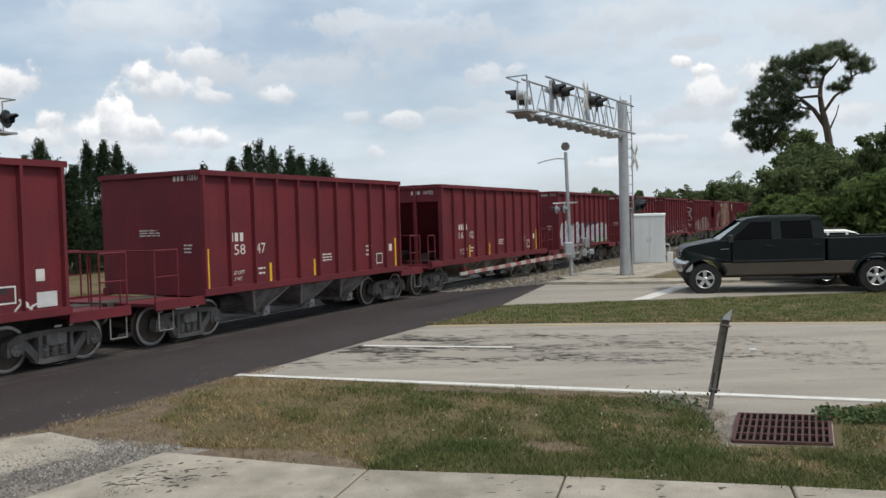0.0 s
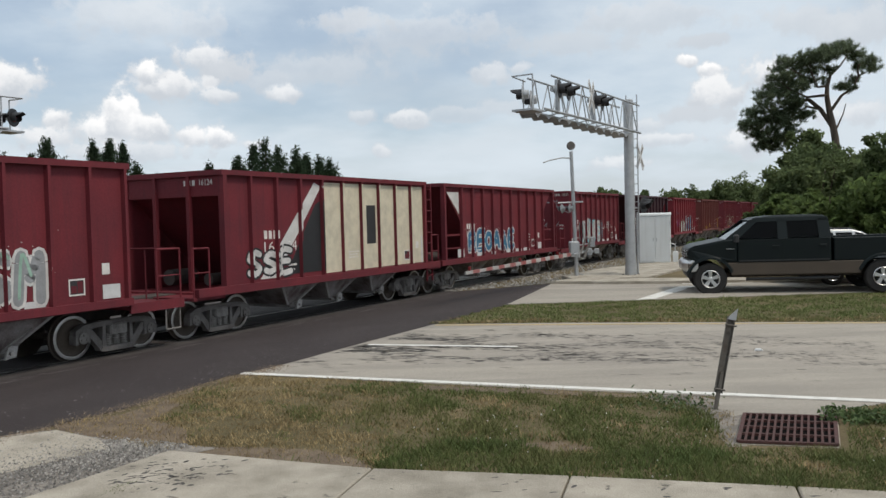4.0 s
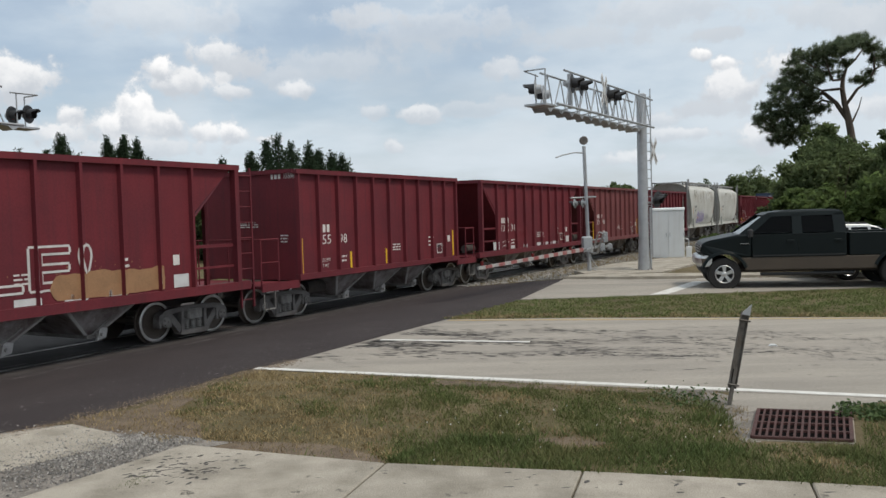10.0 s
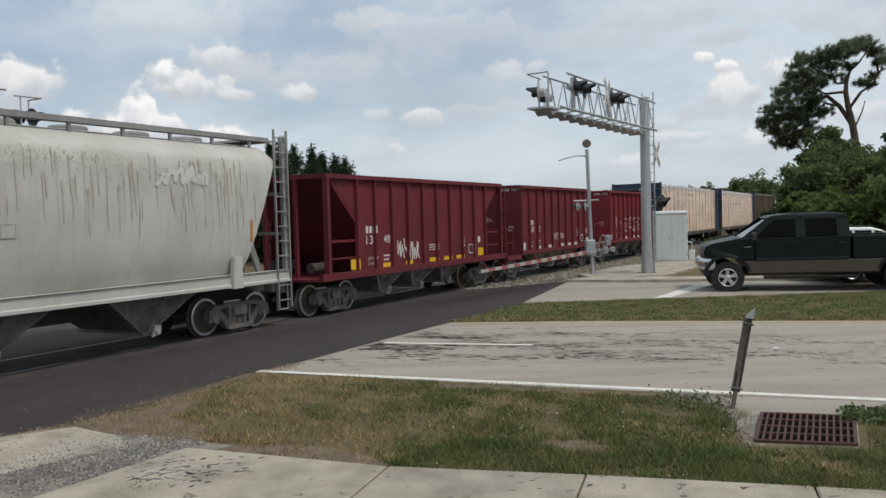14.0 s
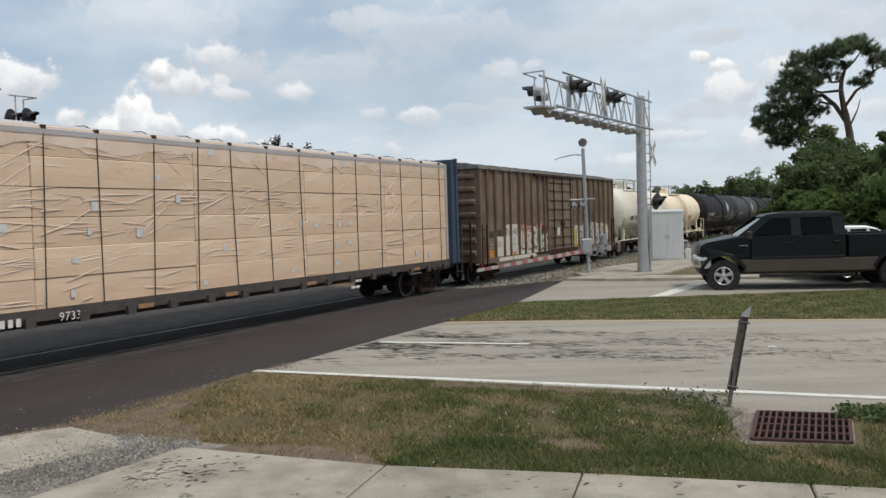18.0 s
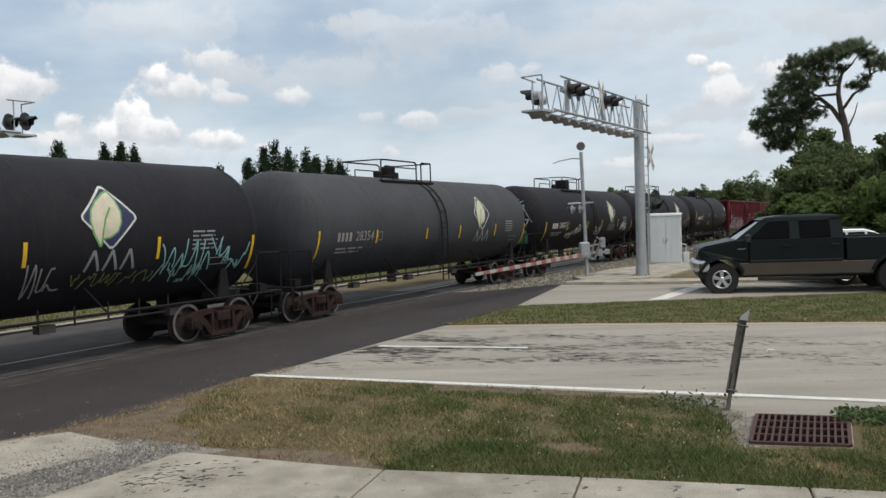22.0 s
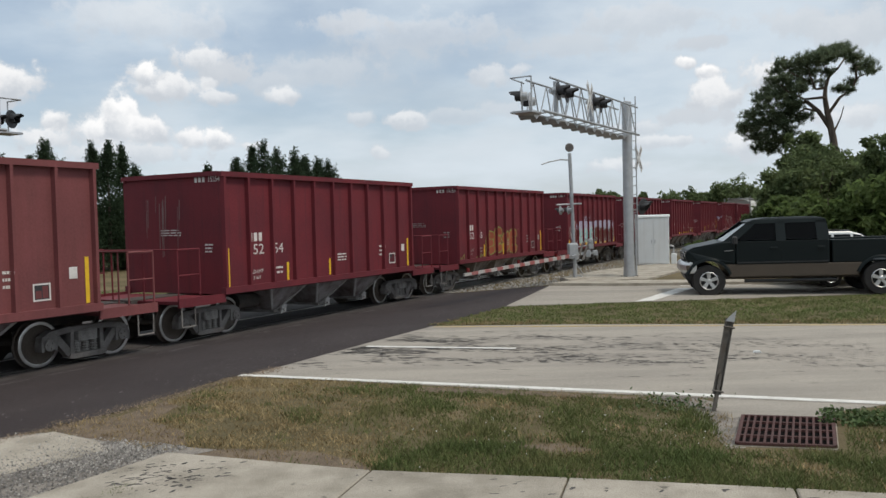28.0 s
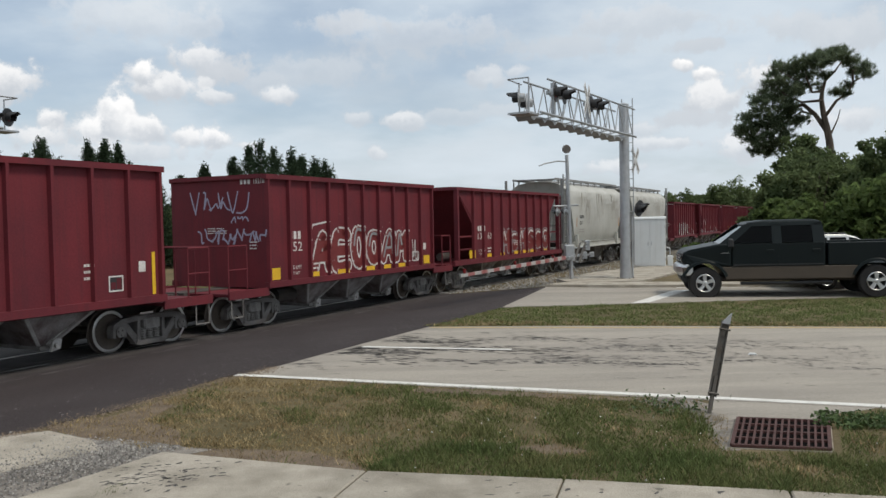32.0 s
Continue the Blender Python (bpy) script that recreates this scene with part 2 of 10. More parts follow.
MAT = {
    "grass_ground": material("grass_ground", (0.12, 0.10, 0.055), 0.95, second=(0.19, 0.15, 0.09), scale=0.55, amount=0.9, grain=45, grain_amount=0.5, bump=0.7, specular=0.1,
                             spots=(0.2, 0.165, 0.11), spot_scale=1.3, spot_at=0.66),
    "asphalt": material("asphalt", (0.046, 0.037, 0.037), 0.88, second=(0.062, 0.051, 0.05), scale=0.8, grain=140, grain_amount=0.5, bump=0.5, bump_scale=160, specular=0.25,
                        spots=(0.085, 0.08, 0.075), spot_scale=1.1, spot_at=0.69),
    "asphalt_dusty": material("asphalt_dusty", (0.085, 0.077, 0.075), 0.9, second=(0.055, 0.048, 0.047), scale=1.6, amount=0.9, grain=90, grain_amount=0.45, bump=0.4, bump_scale=120, specular=0.2, stretch=(1, 1, 1)),
    "dirt_brown": material("dirt_brown", (0.21, 0.165, 0.12), 0.95, second=(0.13, 0.10, 0.075), scale=4, amount=0.9, grain=60, grain_amount=0.5, bump=0.7, bump_scale=50, specular=0.1),
    "road_concrete": material("road_concrete", (0.382, 0.35, 0.302), 0.9, second=(0.285, 0.262, 0.23), scale=0.9, amount=0.9, grain=90, grain_amount=0.45, bump=0.35, stretch=(0.35, 2.2, 1),
                              spots=(0.2, 0.185, 0.165), spot_scale=3.4, spot_at=0.66, specular=0.2),
    "pavement": material("pavement", (0.45, 0.41, 0.345), 0.9, second=(0.265, 0.24, 0.195), scale=1.9, amount=0.9, grain=110, grain_amount=0.5, bump=0.6, per_object=0.06,
                         spots=(0.14, 0.13, 0.11), spot_scale=4.2, spot_at=0.63, specular=0.2),
    "gravel_dirt": material("gravel_dirt", (0.34, 0.31, 0.275), 0.95, second=(0.15, 0.138, 0.125), scale=3.4, amount=0.9, grain=70, grain_amount=0.6, bump=0.8, bump_scale=60, specular=0.15),
    "ballast": material("ballast", (0.30, 0.285, 0.265), 0.95, second=(0.15, 0.14, 0.13), scale=9, amount=0.9, grain=30, grain_amount=0.6, bump=1.0, bump_scale=22, specular=0.15),
    "stone": material("stone", (0.34, 0.325, 0.30), 0.9, second=(0.2, 0.19, 0.175), scale=6, per_island=0.35, grain=50, specular=0.2),
    "road_paint": material("road_paint", (0.72, 0.71, 0.67), 0.75, second=(0.52, 0.5, 0.46), scale=6, amount=0.7, grain=90, grain_amount=0.3, spots=(0.36, 0.34, 0.3), spot_scale=9, spot_at=0.66),
    "yellow_faded": material("yellow_faded", (0.50, 0.36, 0.14), 0.8, second=(0.40, 0.32, 0.2), scale=5, amount=0.9, grain=90, grain_amount=0.3, spots=(0.34, 0.31, 0.26), spot_scale=7, spot_at=0.6),
    "dust_pale": material("dust_pale", (0.25, 0.235, 0.23), 0.95, second=(0.12, 0.11, 0.108), scale=3, grain=60, grain_amount=0.3, bump=0, specular=0.1),
    "stone_brown": material("stone_brown", (0.24, 0.19, 0.14), 0.95, second=(0.14, 0.11, 0.085), scale=5, per_island=0.4, grain=50, bump=0, specular=0.1),
    "scuff": material("scuff", (0.075, 0.072, 0.07), 0.9, second=(0.13, 0.12, 0.115), scale=5, grain=80, grain_amount=0.4, specular=0.15),
    "rail": material("rail", (0.30, 0.28, 0.26), 0.35, metal=0.9, second=(0.16, 0.11, 0.08), scale=4, grain=60),
    "steel_dark": material("steel_dark", (0.06, 0.053, 0.05), 0.8, metal=0.1, second=(0.1, 0.082, 0.07), scale=3.5, amount=0.8, grain=40, grain_amount=0.4, bump=0.3),
    "steel_dusty": material("steel_dusty", (0.27, 0.255, 0.24), 0.85, metal=0.05, second=(0.13, 0.115, 0.105), scale=3.5, amount=0.8, grain=40, grain_amount=0.4, bump=0.3),
    "steel_mid": material("steel_mid", (0.20, 0.185, 0.175), 0.85, metal=0.05, second=(0.10, 0.09, 0.083), scale=3.5, amount=0.8, grain=40, grain_amount=0.4, bump=0.3),
    "steel_rust": material("steel_rust", (0.052, 0.03, 0.027), 0.9, specular=0.2, second=(0.026, 0.019, 0.018), scale=3.5, amount=0.8, grain=40, grain_amount=0.4, bump=0.3),
    "wheel_face": material("wheel_face", (0.13, 0.105, 0.085), 0.75, metal=0.15, second=(0.07, 0.058, 0.05), scale=3, grain=40, grain_amount=0.3),
    "wheel_dark": material("wheel_dark", (0.035, 0.026, 0.024), 0.8, second=(0.022, 0.018, 0.017), scale=3, grain=40, grain_amount=0.3, specular=0.2),
    "wheel_rim": material("wheel_rim", (0.62, 0.61, 0.59), 0.35, metal=0.7, second=(0.45, 0.43, 0.4), scale=5, grain=50, grain_amount=0.15),
    "dust_edge": material("dust_edge", (0.44, 0.425, 0.41), 0.95, second=(0.3, 0.28, 0.27), scale=4, grain=30, grain_amount=0.3, specular=0.15),
    "stone_dark": material("stone_dark", (0.19, 0.18, 0.17), 0.95, second=(0.11, 0.105, 0.1), scale=6, per_island=0.4, grain=50, bump=0, specular=0.15),
    "dust_grey": material("dust_grey", (0.34, 0.315, 0.31), 0.95, second=(0.13, 0.09, 0.088), scale=2.2, amount=0.9, grain=30, grain_amount=0.3, specular=0.15,
                          streaks=(0.42, 0.40, 0.39), streak_amount=0.5),
    "white_letter": material("white_letter", (0.74, 0.72, 0.69), 0.7, second=(0.55, 0.5, 0.47), scale=5, grain=70, grain_amount=0.25, bump=0),
    "yellow_mark": material("yellow_mark", (0.80, 0.50, 0.02), 0.6, second=(0.62, 0.36, 0.03), scale=5, grain=70, grain_amount=0.2, bump=0),
    "black_paint": material("black_paint", (0.014, 0.013, 0.014), 0.75, second=(0.024, 0.022, 0.022), scale=4, grain=50, specular=0.15),
    "galvanised": material("galvanised", (0.46, 0.47, 0.48), 0.45, metal=0.55, second=(0.35, 0.36, 0.37), scale=5, grain=60, grain_amount=0.15, bump=0.08),
    "signal_black": material("signal_black", (0.022, 0.022, 0.024), 0.5, second=(0.04, 0.04, 0.042), scale=8, grain=60, bump=0.05),
    "signal_lens": material("signal_lens", (0.16, 0.012, 0.014), 0.2, second=(0.10, 0.01, 0.012), scale=8, grain=60, bump=0.05, coat=0.6),
    "sign_white": material("sign_white", (0.62, 0.63, 0.63), 0.6, second=(0.45, 0.455, 0.45), scale=4, grain=50, bump=0.03),
    "sign_red": material("sign_red", (0.26, 0.055, 0.05), 0.7, second=(0.34, 0.2, 0.19), scale=4, grain=50, bump=0.03),
    "cabinet_paint": material("cabinet_paint", (0.68, 0.70, 0.70), 0.5, second=(0.6, 0.62, 0.62), scale=1.5, grain=50, grain_amount=0.1, bump=0.03,
                              streaks=(0.5, 0.49, 0.46), streak_amount=0.3),
    "grate_rust": material("grate_rust", (0.082, 0.033, 0.028), 0.85, second=(0.058, 0.03, 0.027), scale=6, grain=60, grain_amount=0.4, bump=0.4),
    "rusty_post": material("rusty_post", (0.15, 0.14, 0.125), 0.8, metal=0.2, second=(0.10, 0.075, 0.055), scale=5, grain=60, grain_amount=0.4, bump=0.3),
    "tyre": material("tyre", (0.025, 0.024, 0.024), 0.85, second=(0.04, 0.038, 0.036), scale=6, grain=60, bump=0.3, specular=0.25),
    "chrome": material("chrome", (0.66, 0.66, 0.66), 0.32, metal=0.95, second=(0.6, 0.6, 0.6), scale=4, grain=40, grain_amount=0.05, bump=0),
    "car_dark": material("car_dark", (0.006, 0.010, 0.011), 0.42, second=(0.008, 0.013, 0.013), scale=2, grain=200, grain_amount=0.08, bump=0, coat=0.05, specular=0.16),
    "car_tan": material("car_tan", (0.075, 0.058, 0.043), 0.45, second=(0.06, 0.047, 0.036), scale=2, grain=200, grain_amount=0.08, bump=0, coat=0.1, specular=0.35),
    "car_silver": material("car_silver", (0.55, 0.56, 0.55), 0.3, metal=0.4, second=(0.5, 0.5, 0.5), scale=2, grain=200, grain_amount=0.05, bump=0, coat=0.6),
    "plastic_black": material("plastic_black", (0.018, 0.018, 0.019), 0.6, second=(0.03, 0.03, 0.03), scale=6, grain=90, bump=0.05),
    "dark_glass": glass_material("dark_glass", (0.005, 0.006, 0.007), 0.05, 1.2),
    # flat black for the shade seen between the drain grate's bars
    "sump_black": material("sump_black", (0.008, 0.007, 0.007), 0.95, scale=4, bump=0, specular=0.05),
    "lamp_lens": glass_material("lamp_lens", (0.85, 0.85, 0.82), 0.1),
    "bark": material("bark", (0.16, 0.125, 0.10), 0.95, second=(0.08, 0.065, 0.055), scale=4, amount=0.9, grain=25, grain_amount=0.5, bump=1.0, stretch=(1, 1, 0.3), specular=0.15),
    "leaf_pine": material("leaf_pine", (0.145, 0.18, 0.11), 0.8, second=(0.115, 0.15, 0.09), scale=0.5, per_island=0.4, grain=8, bump=0, specular=0.2),
    "leaf_broad": material("leaf_broad", (0.14, 0.18, 0.08), 0.75, second=(0.10, 0.138, 0.06), scale=0.6, per_island=0.45, grain=8, bump=0, specular=0.25),
    "leaf_bright": material("leaf_bright", (0.13, 0.18, 0.06), 0.75, second=(0.095, 0.14, 0.048), scale=0.7, per_island=0.4, grain=8, bump=0, specular=0.25),
    "leaf_cedar": material("leaf_cedar", (0.05, 0.078, 0.042), 0.85, second=(0.036, 0.056, 0.032), scale=0.6, per_island=0.35, grain=8, bump=0, specular=0.2),
    "grass_blade": material("grass_blade", (0.105, 0.135, 0.045), 0.85, second=(0.155, 0.155, 0.065), scale=0.75, amount=1.0, per_island=0.35, grain=8, grain_amount=0.1, bump=0, coords="Object", specular=0.2),
    "grass_lush": material("grass_lush", (0.098, 0.132, 0.045), 0.85, second=(0.14, 0.15, 0.06), scale=1.2, amount=0.8, per_island=0.4, grain=8, grain_amount=0.1, bump=0, specular=0.2),
    "grass_median": material("grass_median", (0.145, 0.18, 0.065), 0.85, second=(0.18, 0.18, 0.08), scale=0.5, amount=0.8, per_island=0.35, grain=8, grain_amount=0.1, bump=0, specular=0.2),
    "weed_leaf": material("weed_leaf", (0.06, 0.10, 0.03), 0.75, second=(0.09, 0.125, 0.045), scale=3, per_island=0.35, grain=8, bump=0),
    "clover_white": material("clover_white", (0.7, 0.7, 0.64), 0.8, per_island=0.1, bump=0),
}


def wagon_paint(name, colour, second, streak, amount=0.35, grit=0.16, gloss=0.3):
    MAT[name] = material(name, colour, 0.72, second=second, scale=0.8, amount=0.95, grain=26, grain_amount=grit, bump=0.12, bump_scale=9,
                         streaks=streak, streak_amount=amount, specular=gloss)


wagon_paint("red_oxide", (0.160, 0.023, 0.031), (0.114, 0.020, 0.028), (0.075, 0.021, 0.026), 0.45)
wagon_paint("red_bright", (0.205, 0.022, 0.030), (0.155, 0.021, 0.028), (0.095, 0.020, 0.025), 0.45)
wagon_paint("red_brown", (0.138, 0.036, 0.030), (0.10, 0.030, 0.026), (0.15, 0.048, 0.038))
wagon_paint("red_faded", (0.20, 0.063, 0.064), (0.15, 0.05, 0.051), (0.105, 0.042, 0.037))
wagon_paint("dark_brown", (0.047, 0.0155, 0.0225), (0.038, 0.015, 0.018), (0.07, 0.035, 0.033))
wagon_paint("hopper_grey", (0.50, 0.505, 0.475), (0.42, 0.42, 0.39), (0.36, 0.335, 0.285), 0.4, 0.1)
wagon_paint("hopper_frame", (0.30, 0.305, 0.30), (0.22, 0.22, 0.215), (0.17, 0.15, 0.13), 0.5)
wagon_paint("box_brown", (0.20, 0.15, 0.105), (0.12, 0.078, 0.056), (0.30, 0.25, 0.195), 0.6)
wagon_paint("tank_white", (0.79, 0.715, 0.55), (0.71, 0.625, 0.46), (0.56, 0.44, 0.28), 0.3, 0.08)
wagon_paint("tank_pale", (0.67, 0.65, 0.58), (0.60, 0.575, 0.50), (0.56, 0.47, 0.36), 0.3, 0.08)
wagon_paint("tank_black", (0.0135, 0.0132, 0.0175), (0.0185, 0.018, 0.0228), (0.026, 0.025, 0.029), 0.5, 0.2, 0.2)
wagon_paint("tank_grey", (0.066, 0.068, 0.075), (0.055, 0.056, 0.062), (0.04, 0.04, 0.042), 0.5, 0.2, 0.15)
wagon_paint("beam_blue", (0.042, 0.07, 0.115), (0.035, 0.055, 0.09), (0.05, 0.045, 0.045), 0.4)
MAT["lumber_wrap"] = material("lumber_wrap", (0.73, 0.55, 0.40), 0.3, second=(0.62, 0.445, 0.315), scale=0.9, amount=0.9, grain=9, grain_amount=0.10, bump=0.5, bump_scale=2.2,
                              stretch=(0.5, 1, 2.4), per_object=0.08)
MAT["wrap_haze"] = material("wrap_haze", (0.76, 0.62, 0.51), 0.25, second=(0.66, 0.50, 0.39), scale=1.2, amount=0.8, grain=14, grain_amount=0.08, bump=0.5, bump_scale=3)
MAT["wrap_film"] = material("wrap_film", (0.48, 0.46, 0.48), 0.3, second=(0.42, 0.36, 0.33), scale=1.2, grain=20, grain_amount=0.1, bump=0.6, bump_scale=4)
MAT["stain_rust"] = material("stain_rust", (0.66, 0.49, 0.31), 0.85, second=(0.73, 0.62, 0.45), scale=4, amount=1.0, grain=30, bump=0)
MAT["hopper_pale"] = material("hopper_pale", (0.60, 0.60, 0.57), 0.75, second=(0.50, 0.50, 0.47), scale=3, grain=40, bump=0)
MAT["stain_dark"] = material("stain_dark", (0.085, 0.052, 0.04), 0.85, second=(0.12, 0.08, 0.06), scale=4, amount=1.0, grain=30, bump=0)
MAT["stain_faint"] = material("stain_faint", (0.74, 0.64, 0.47), 0.85, second=(0.70, 0.57, 0.39), scale=4, amount=1.0, grain=30, bump=0)
MAT["stain_grime"] = material("stain_grime", (0.40, 0.375, 0.325), 0.85, second=(0.47, 0.455, 0.42), scale=2.2, amount=1.0, grain=30, bump=0)
MAT["stain_tan"] = material("stain_tan", (0.50, 0.42, 0.29), 0.8, second=(0.60, 0.55, 0.44), scale=3, amount=1.0, grain=40, bump=0)
MAT["patch_white"] = material("patch_white", (0.62, 0.6, 0.55), 0.7, second=(0.5, 0.47, 0.42), scale=3, grain=40, bump=0)
MAT["patch_orange"] = material("patch_orange", (0.55, 0.22, 0.03), 0.7, second=(0.4, 0.17, 0.04), scale=3, grain=40, bump=0)

for leaf in ("leaf_pine", "leaf_broad", "leaf_bright", "leaf_cedar", "grass_blade", "grass_lush", "grass_median", "weed_leaf"):
    leafy(MAT[leaf], 0.62 if leaf.startswith("leaf") else 0.25)


class Shape:
    """Collects faces for one mesh."""

    def __init__(self):
        self.v, self.f, self.m, self.slot = [], [], [], 0

    def add(self, verts, faces):
        n = len(self.v)
        self.v.extend(verts)
        self.f.extend([tuple(i + n for i in f) for f in faces])
        self.m.extend([self.slot] * len(faces))
        return self

    def box(self, x0, y0, z0, x1, y1, z1):
        v = [(x, y, z) for z in (z0, z1) for x, y in ((x0, y0), (x1, y0), (x1, y1), (x0, y1))]
        return self.add(v, [(3, 2, 1, 0), (4, 5, 6, 7), (0, 1, 5, 4), (1, 2, 6, 5), (2, 3, 7, 6), (3, 0, 4, 7)])

    def slab(self, x0, y0, z0, x1, y1, z1, b=0.01):
        """A box with chamfered upright edges and top rim."""
        q = [(x0 + b, y0), (x1 - b, y0), (x1, y0 + b), (x1, y1 - b), (x1 - b, y1), (x0 + b, y1), (x0, y1 - b), (x0, y0 + b)]
        cx, cy = (x0 + x1) / 2, (y0 + y1) / 2
        ins = [(x + math.copysign(b, cx - x), y + math.copysign(b, cy - y)) for x, y in q]
        v = [(x, y, z0) for x, y in q] + [(x, y, z1 - b) for x, y in q] + [(x, y, z1) for x, y in ins]
        f = [tuple(range(7, -1, -1)), tuple(range(16, 24))]
        for k in (0, 8):
            f += [(k + i, k + (i + 1) % 8, k + 8 + (i + 1) % 8, k + 8 + i) for i in range(8)]
        return self.add(v, f)

    def prism(self, poly, a, b, axis="y"):
        """A polygon in the other two axes, drawn out from a to b along axis."""
        def at(p, q, k):
            return {"x": (k, p, q), "y": (p, k, q), "z": (p, q, k)}[axis]
        n = len(poly)
        v = [at(p, q, a) for p, q in poly] + [at(p, q, b) for p, q in poly]
        f = [tuple(range(n)), tuple(range(2 * n - 1, n - 1, -1))] + [(i, i + n, (i + 1) % n + n, (i + 1) % n) for i in range(n)]
        return self.add(v, f)

    def rod(self, p, q, r, n=8, r2=None, caps=True):
        p, q = Vector(p), Vector(q)
        d = (q - p).normalized()
        a = d.orthogonal().normalized()
        b = d.cross(a)
        r2 = r if r2 is None else r2
        ring = [(math.cos(2 * math.pi * i / n), math.sin(2 * math.pi * i / n)) for i in range(n)]
        v = [tuple(p + r * (c * a + s * b)) for c, s in ring] + [tuple(q + r2 * (c * a + s * b)) for c, s in ring]
        f = [(i, (i + 1) % n, (i + 1) % n + n, i + n) for i in range(n)]
        if caps:
            f += [tuple(range(n - 1, -1, -1)), tuple(range(n, 2 * n))]
        return self.add(v, f)

    def path(self, pts, r, n=6):
        for p, q in zip(pts, pts[1:]):
            self.rod(p, q, r, n)
        return self

    def spin(self, prof, n=24, axis="y", centre=(0, 0, 0), closed=False):
        """Turns (radius, along) pairs about an axis."""
        c = centre
        v = []
        for i in range(n):
            a = 2 * math.pi * i / n
            ca, sa = math.cos(a), math.sin(a)
            for r, h in prof:
                v.append({"y": (c[0] + r * ca, c[1] + h, c[2] + r * sa), "x": (c[0] + h, c[1] + r * ca, c[2] + r * sa),
                          "z": (c[0] + r * ca, c[1] + r * sa, c[2] + h)}[axis])
        k = len(prof)
        f = []
        for i in range(n):
            j = (i + 1) % n
            for t in range(k if closed else k - 1):
                u = (t + 1) % k
                f.append((i * k + t, j * k + t, j * k + u, i * k + u))
        return self.add(v, f)

    def mesh(self, name, mats, smooth=False, fix=True):
        me = bpy.data.meshes.new(name)
        me.from_pydata(self.v, [], self.f)
        for m in mats:
            me.materials.append(m)
        if len(mats) > 1:
            me.polygons.foreach_set("material_index", self.m)
        if fix:
            bm = bmesh.new()
            bm.from_mesh(me)
            bmesh.ops.recalc_face_normals(bm, faces=bm.faces)
            bm.to_mesh(me)
            bm.free()
        if smooth:
            me.polygons.foreach_set("use_smooth", [True] * len(me.polygons))
            me.set_sharp_from_angle(angle=radians(38))
        me.update()
        return me


def part(name, shape, mats, parent=None, label="", smooth=False, at=None, kind="", fix=True):
    """One mesh object, under a thing or a part when parent is given."""
    if isinstance(mats, (str, bpy.types.Material)):
        mats = [mats]
    mats = [MAT[m] if isinstance(m, str) else m for m in mats]
    me = shape.mesh(name, mats, smooth, fix) if isinstance(shape, Shape) else shape
    ob = new(name, me)
    if parent is not None:
        ob.parent = parent
    if at is not None:
        ob.matrix_basis = at
    return tagged(ob, label, kind=kind)


def flat_polygon(shape, pts, z, deep=0.05):
    return shape.prism(pts, z - deep, z, "z")


# ---- ground, roads and track ----
HEAD = radians(27.3)                                    # the track's heading, clockwise from +Y
ALONG = (math.sin(HEAD), math.cos(HEAD))
SIDE = (-math.cos(HEAD), math.sin(HEAD))                # away from the viewer
CENTRE = 14.85                                          # track centre line from the viewer


def track_point(s, d, z=0.0):
    """s metres along the track, d metres to its far side from the viewer's spot."""
    return (s * ALONG[0] + d * SIDE[0], s * ALONG[1] + d * SIDE[1], z)


def track_pose(s, d=CENTRE, z=0.0):
    return pose(*track_point(s, d, z), 0, 0, 90 - math.degrees(HEAD))


def level(d):
    """Height of the ground by the distance across the track."""
    if d < 7.9:
        return 0.5
    if d < 13.3:
        return 0.5 * (13.3 - d) / 5.4
    if d < 17.4:
        return 0.0
    return min(0.35, max(0.0, 0.04 * (d - 24.0)))


def level_at(x, y):
    return level(x * SIDE[0] + y * SIDE[1])


def build_ground():
    cuts = [-3000, -1500, -600, -250, -120, -60, -30, -12, 0, 4, 7.9, 9.2, 10.6, 12, 13.3, 14, 15.7, 17.4, 18.6, 20, 24, 28, 33, 40, 60, 120, 300, 800, 1600, 3000]
    runs = [-3000, -1200, -400, -120, -40, 0, 12, 24, 40, 70, 120, 220, 400, 900, 1800, 3200]
    sh = Shape()
    sh.v = [track_point(s, d, level(d) - (0.08 if 13.3 < d < 17.4 else 0.0)) for s in runs for d in cuts]
    k = len(cuts)
    sh.f = [(i * k + j, i * k + j + 1, (i + 1) * k + j + 1, (i + 1) * k + j) for i in range(len(runs) - 1) for j in range(k - 1)]
    sh.m = [0] * len(sh.f)
    tagged(part("ground", sh, "grass_ground"), "patchy green and straw-coloured grass ground", kind="structure")


def strip(sh, s0, s1, d0, d1, lift, n=6):
    """A thin sheet that follows the ground between two distances from the track."""
    ds = sorted({d0, d1, *[c for c in (7.9, 13.3, 17.4, 24.0) if d0 < c < d1]})
    for a, b in zip(ds, ds[1:]):
        t = [track_point(s, d, level(d) + lift) for s, d in ((s0, a), (s1, a), (s1, b), (s0, b))]
        u = [(x, y, z - 0.05) for x, y, z in t]
        sh.add(t + u, [(0, 1, 2, 3), (7, 6, 5, 4), (0, 4, 5, 1), (1, 5, 6, 2), (2, 6, 7, 3), (3, 7, 4, 0)])


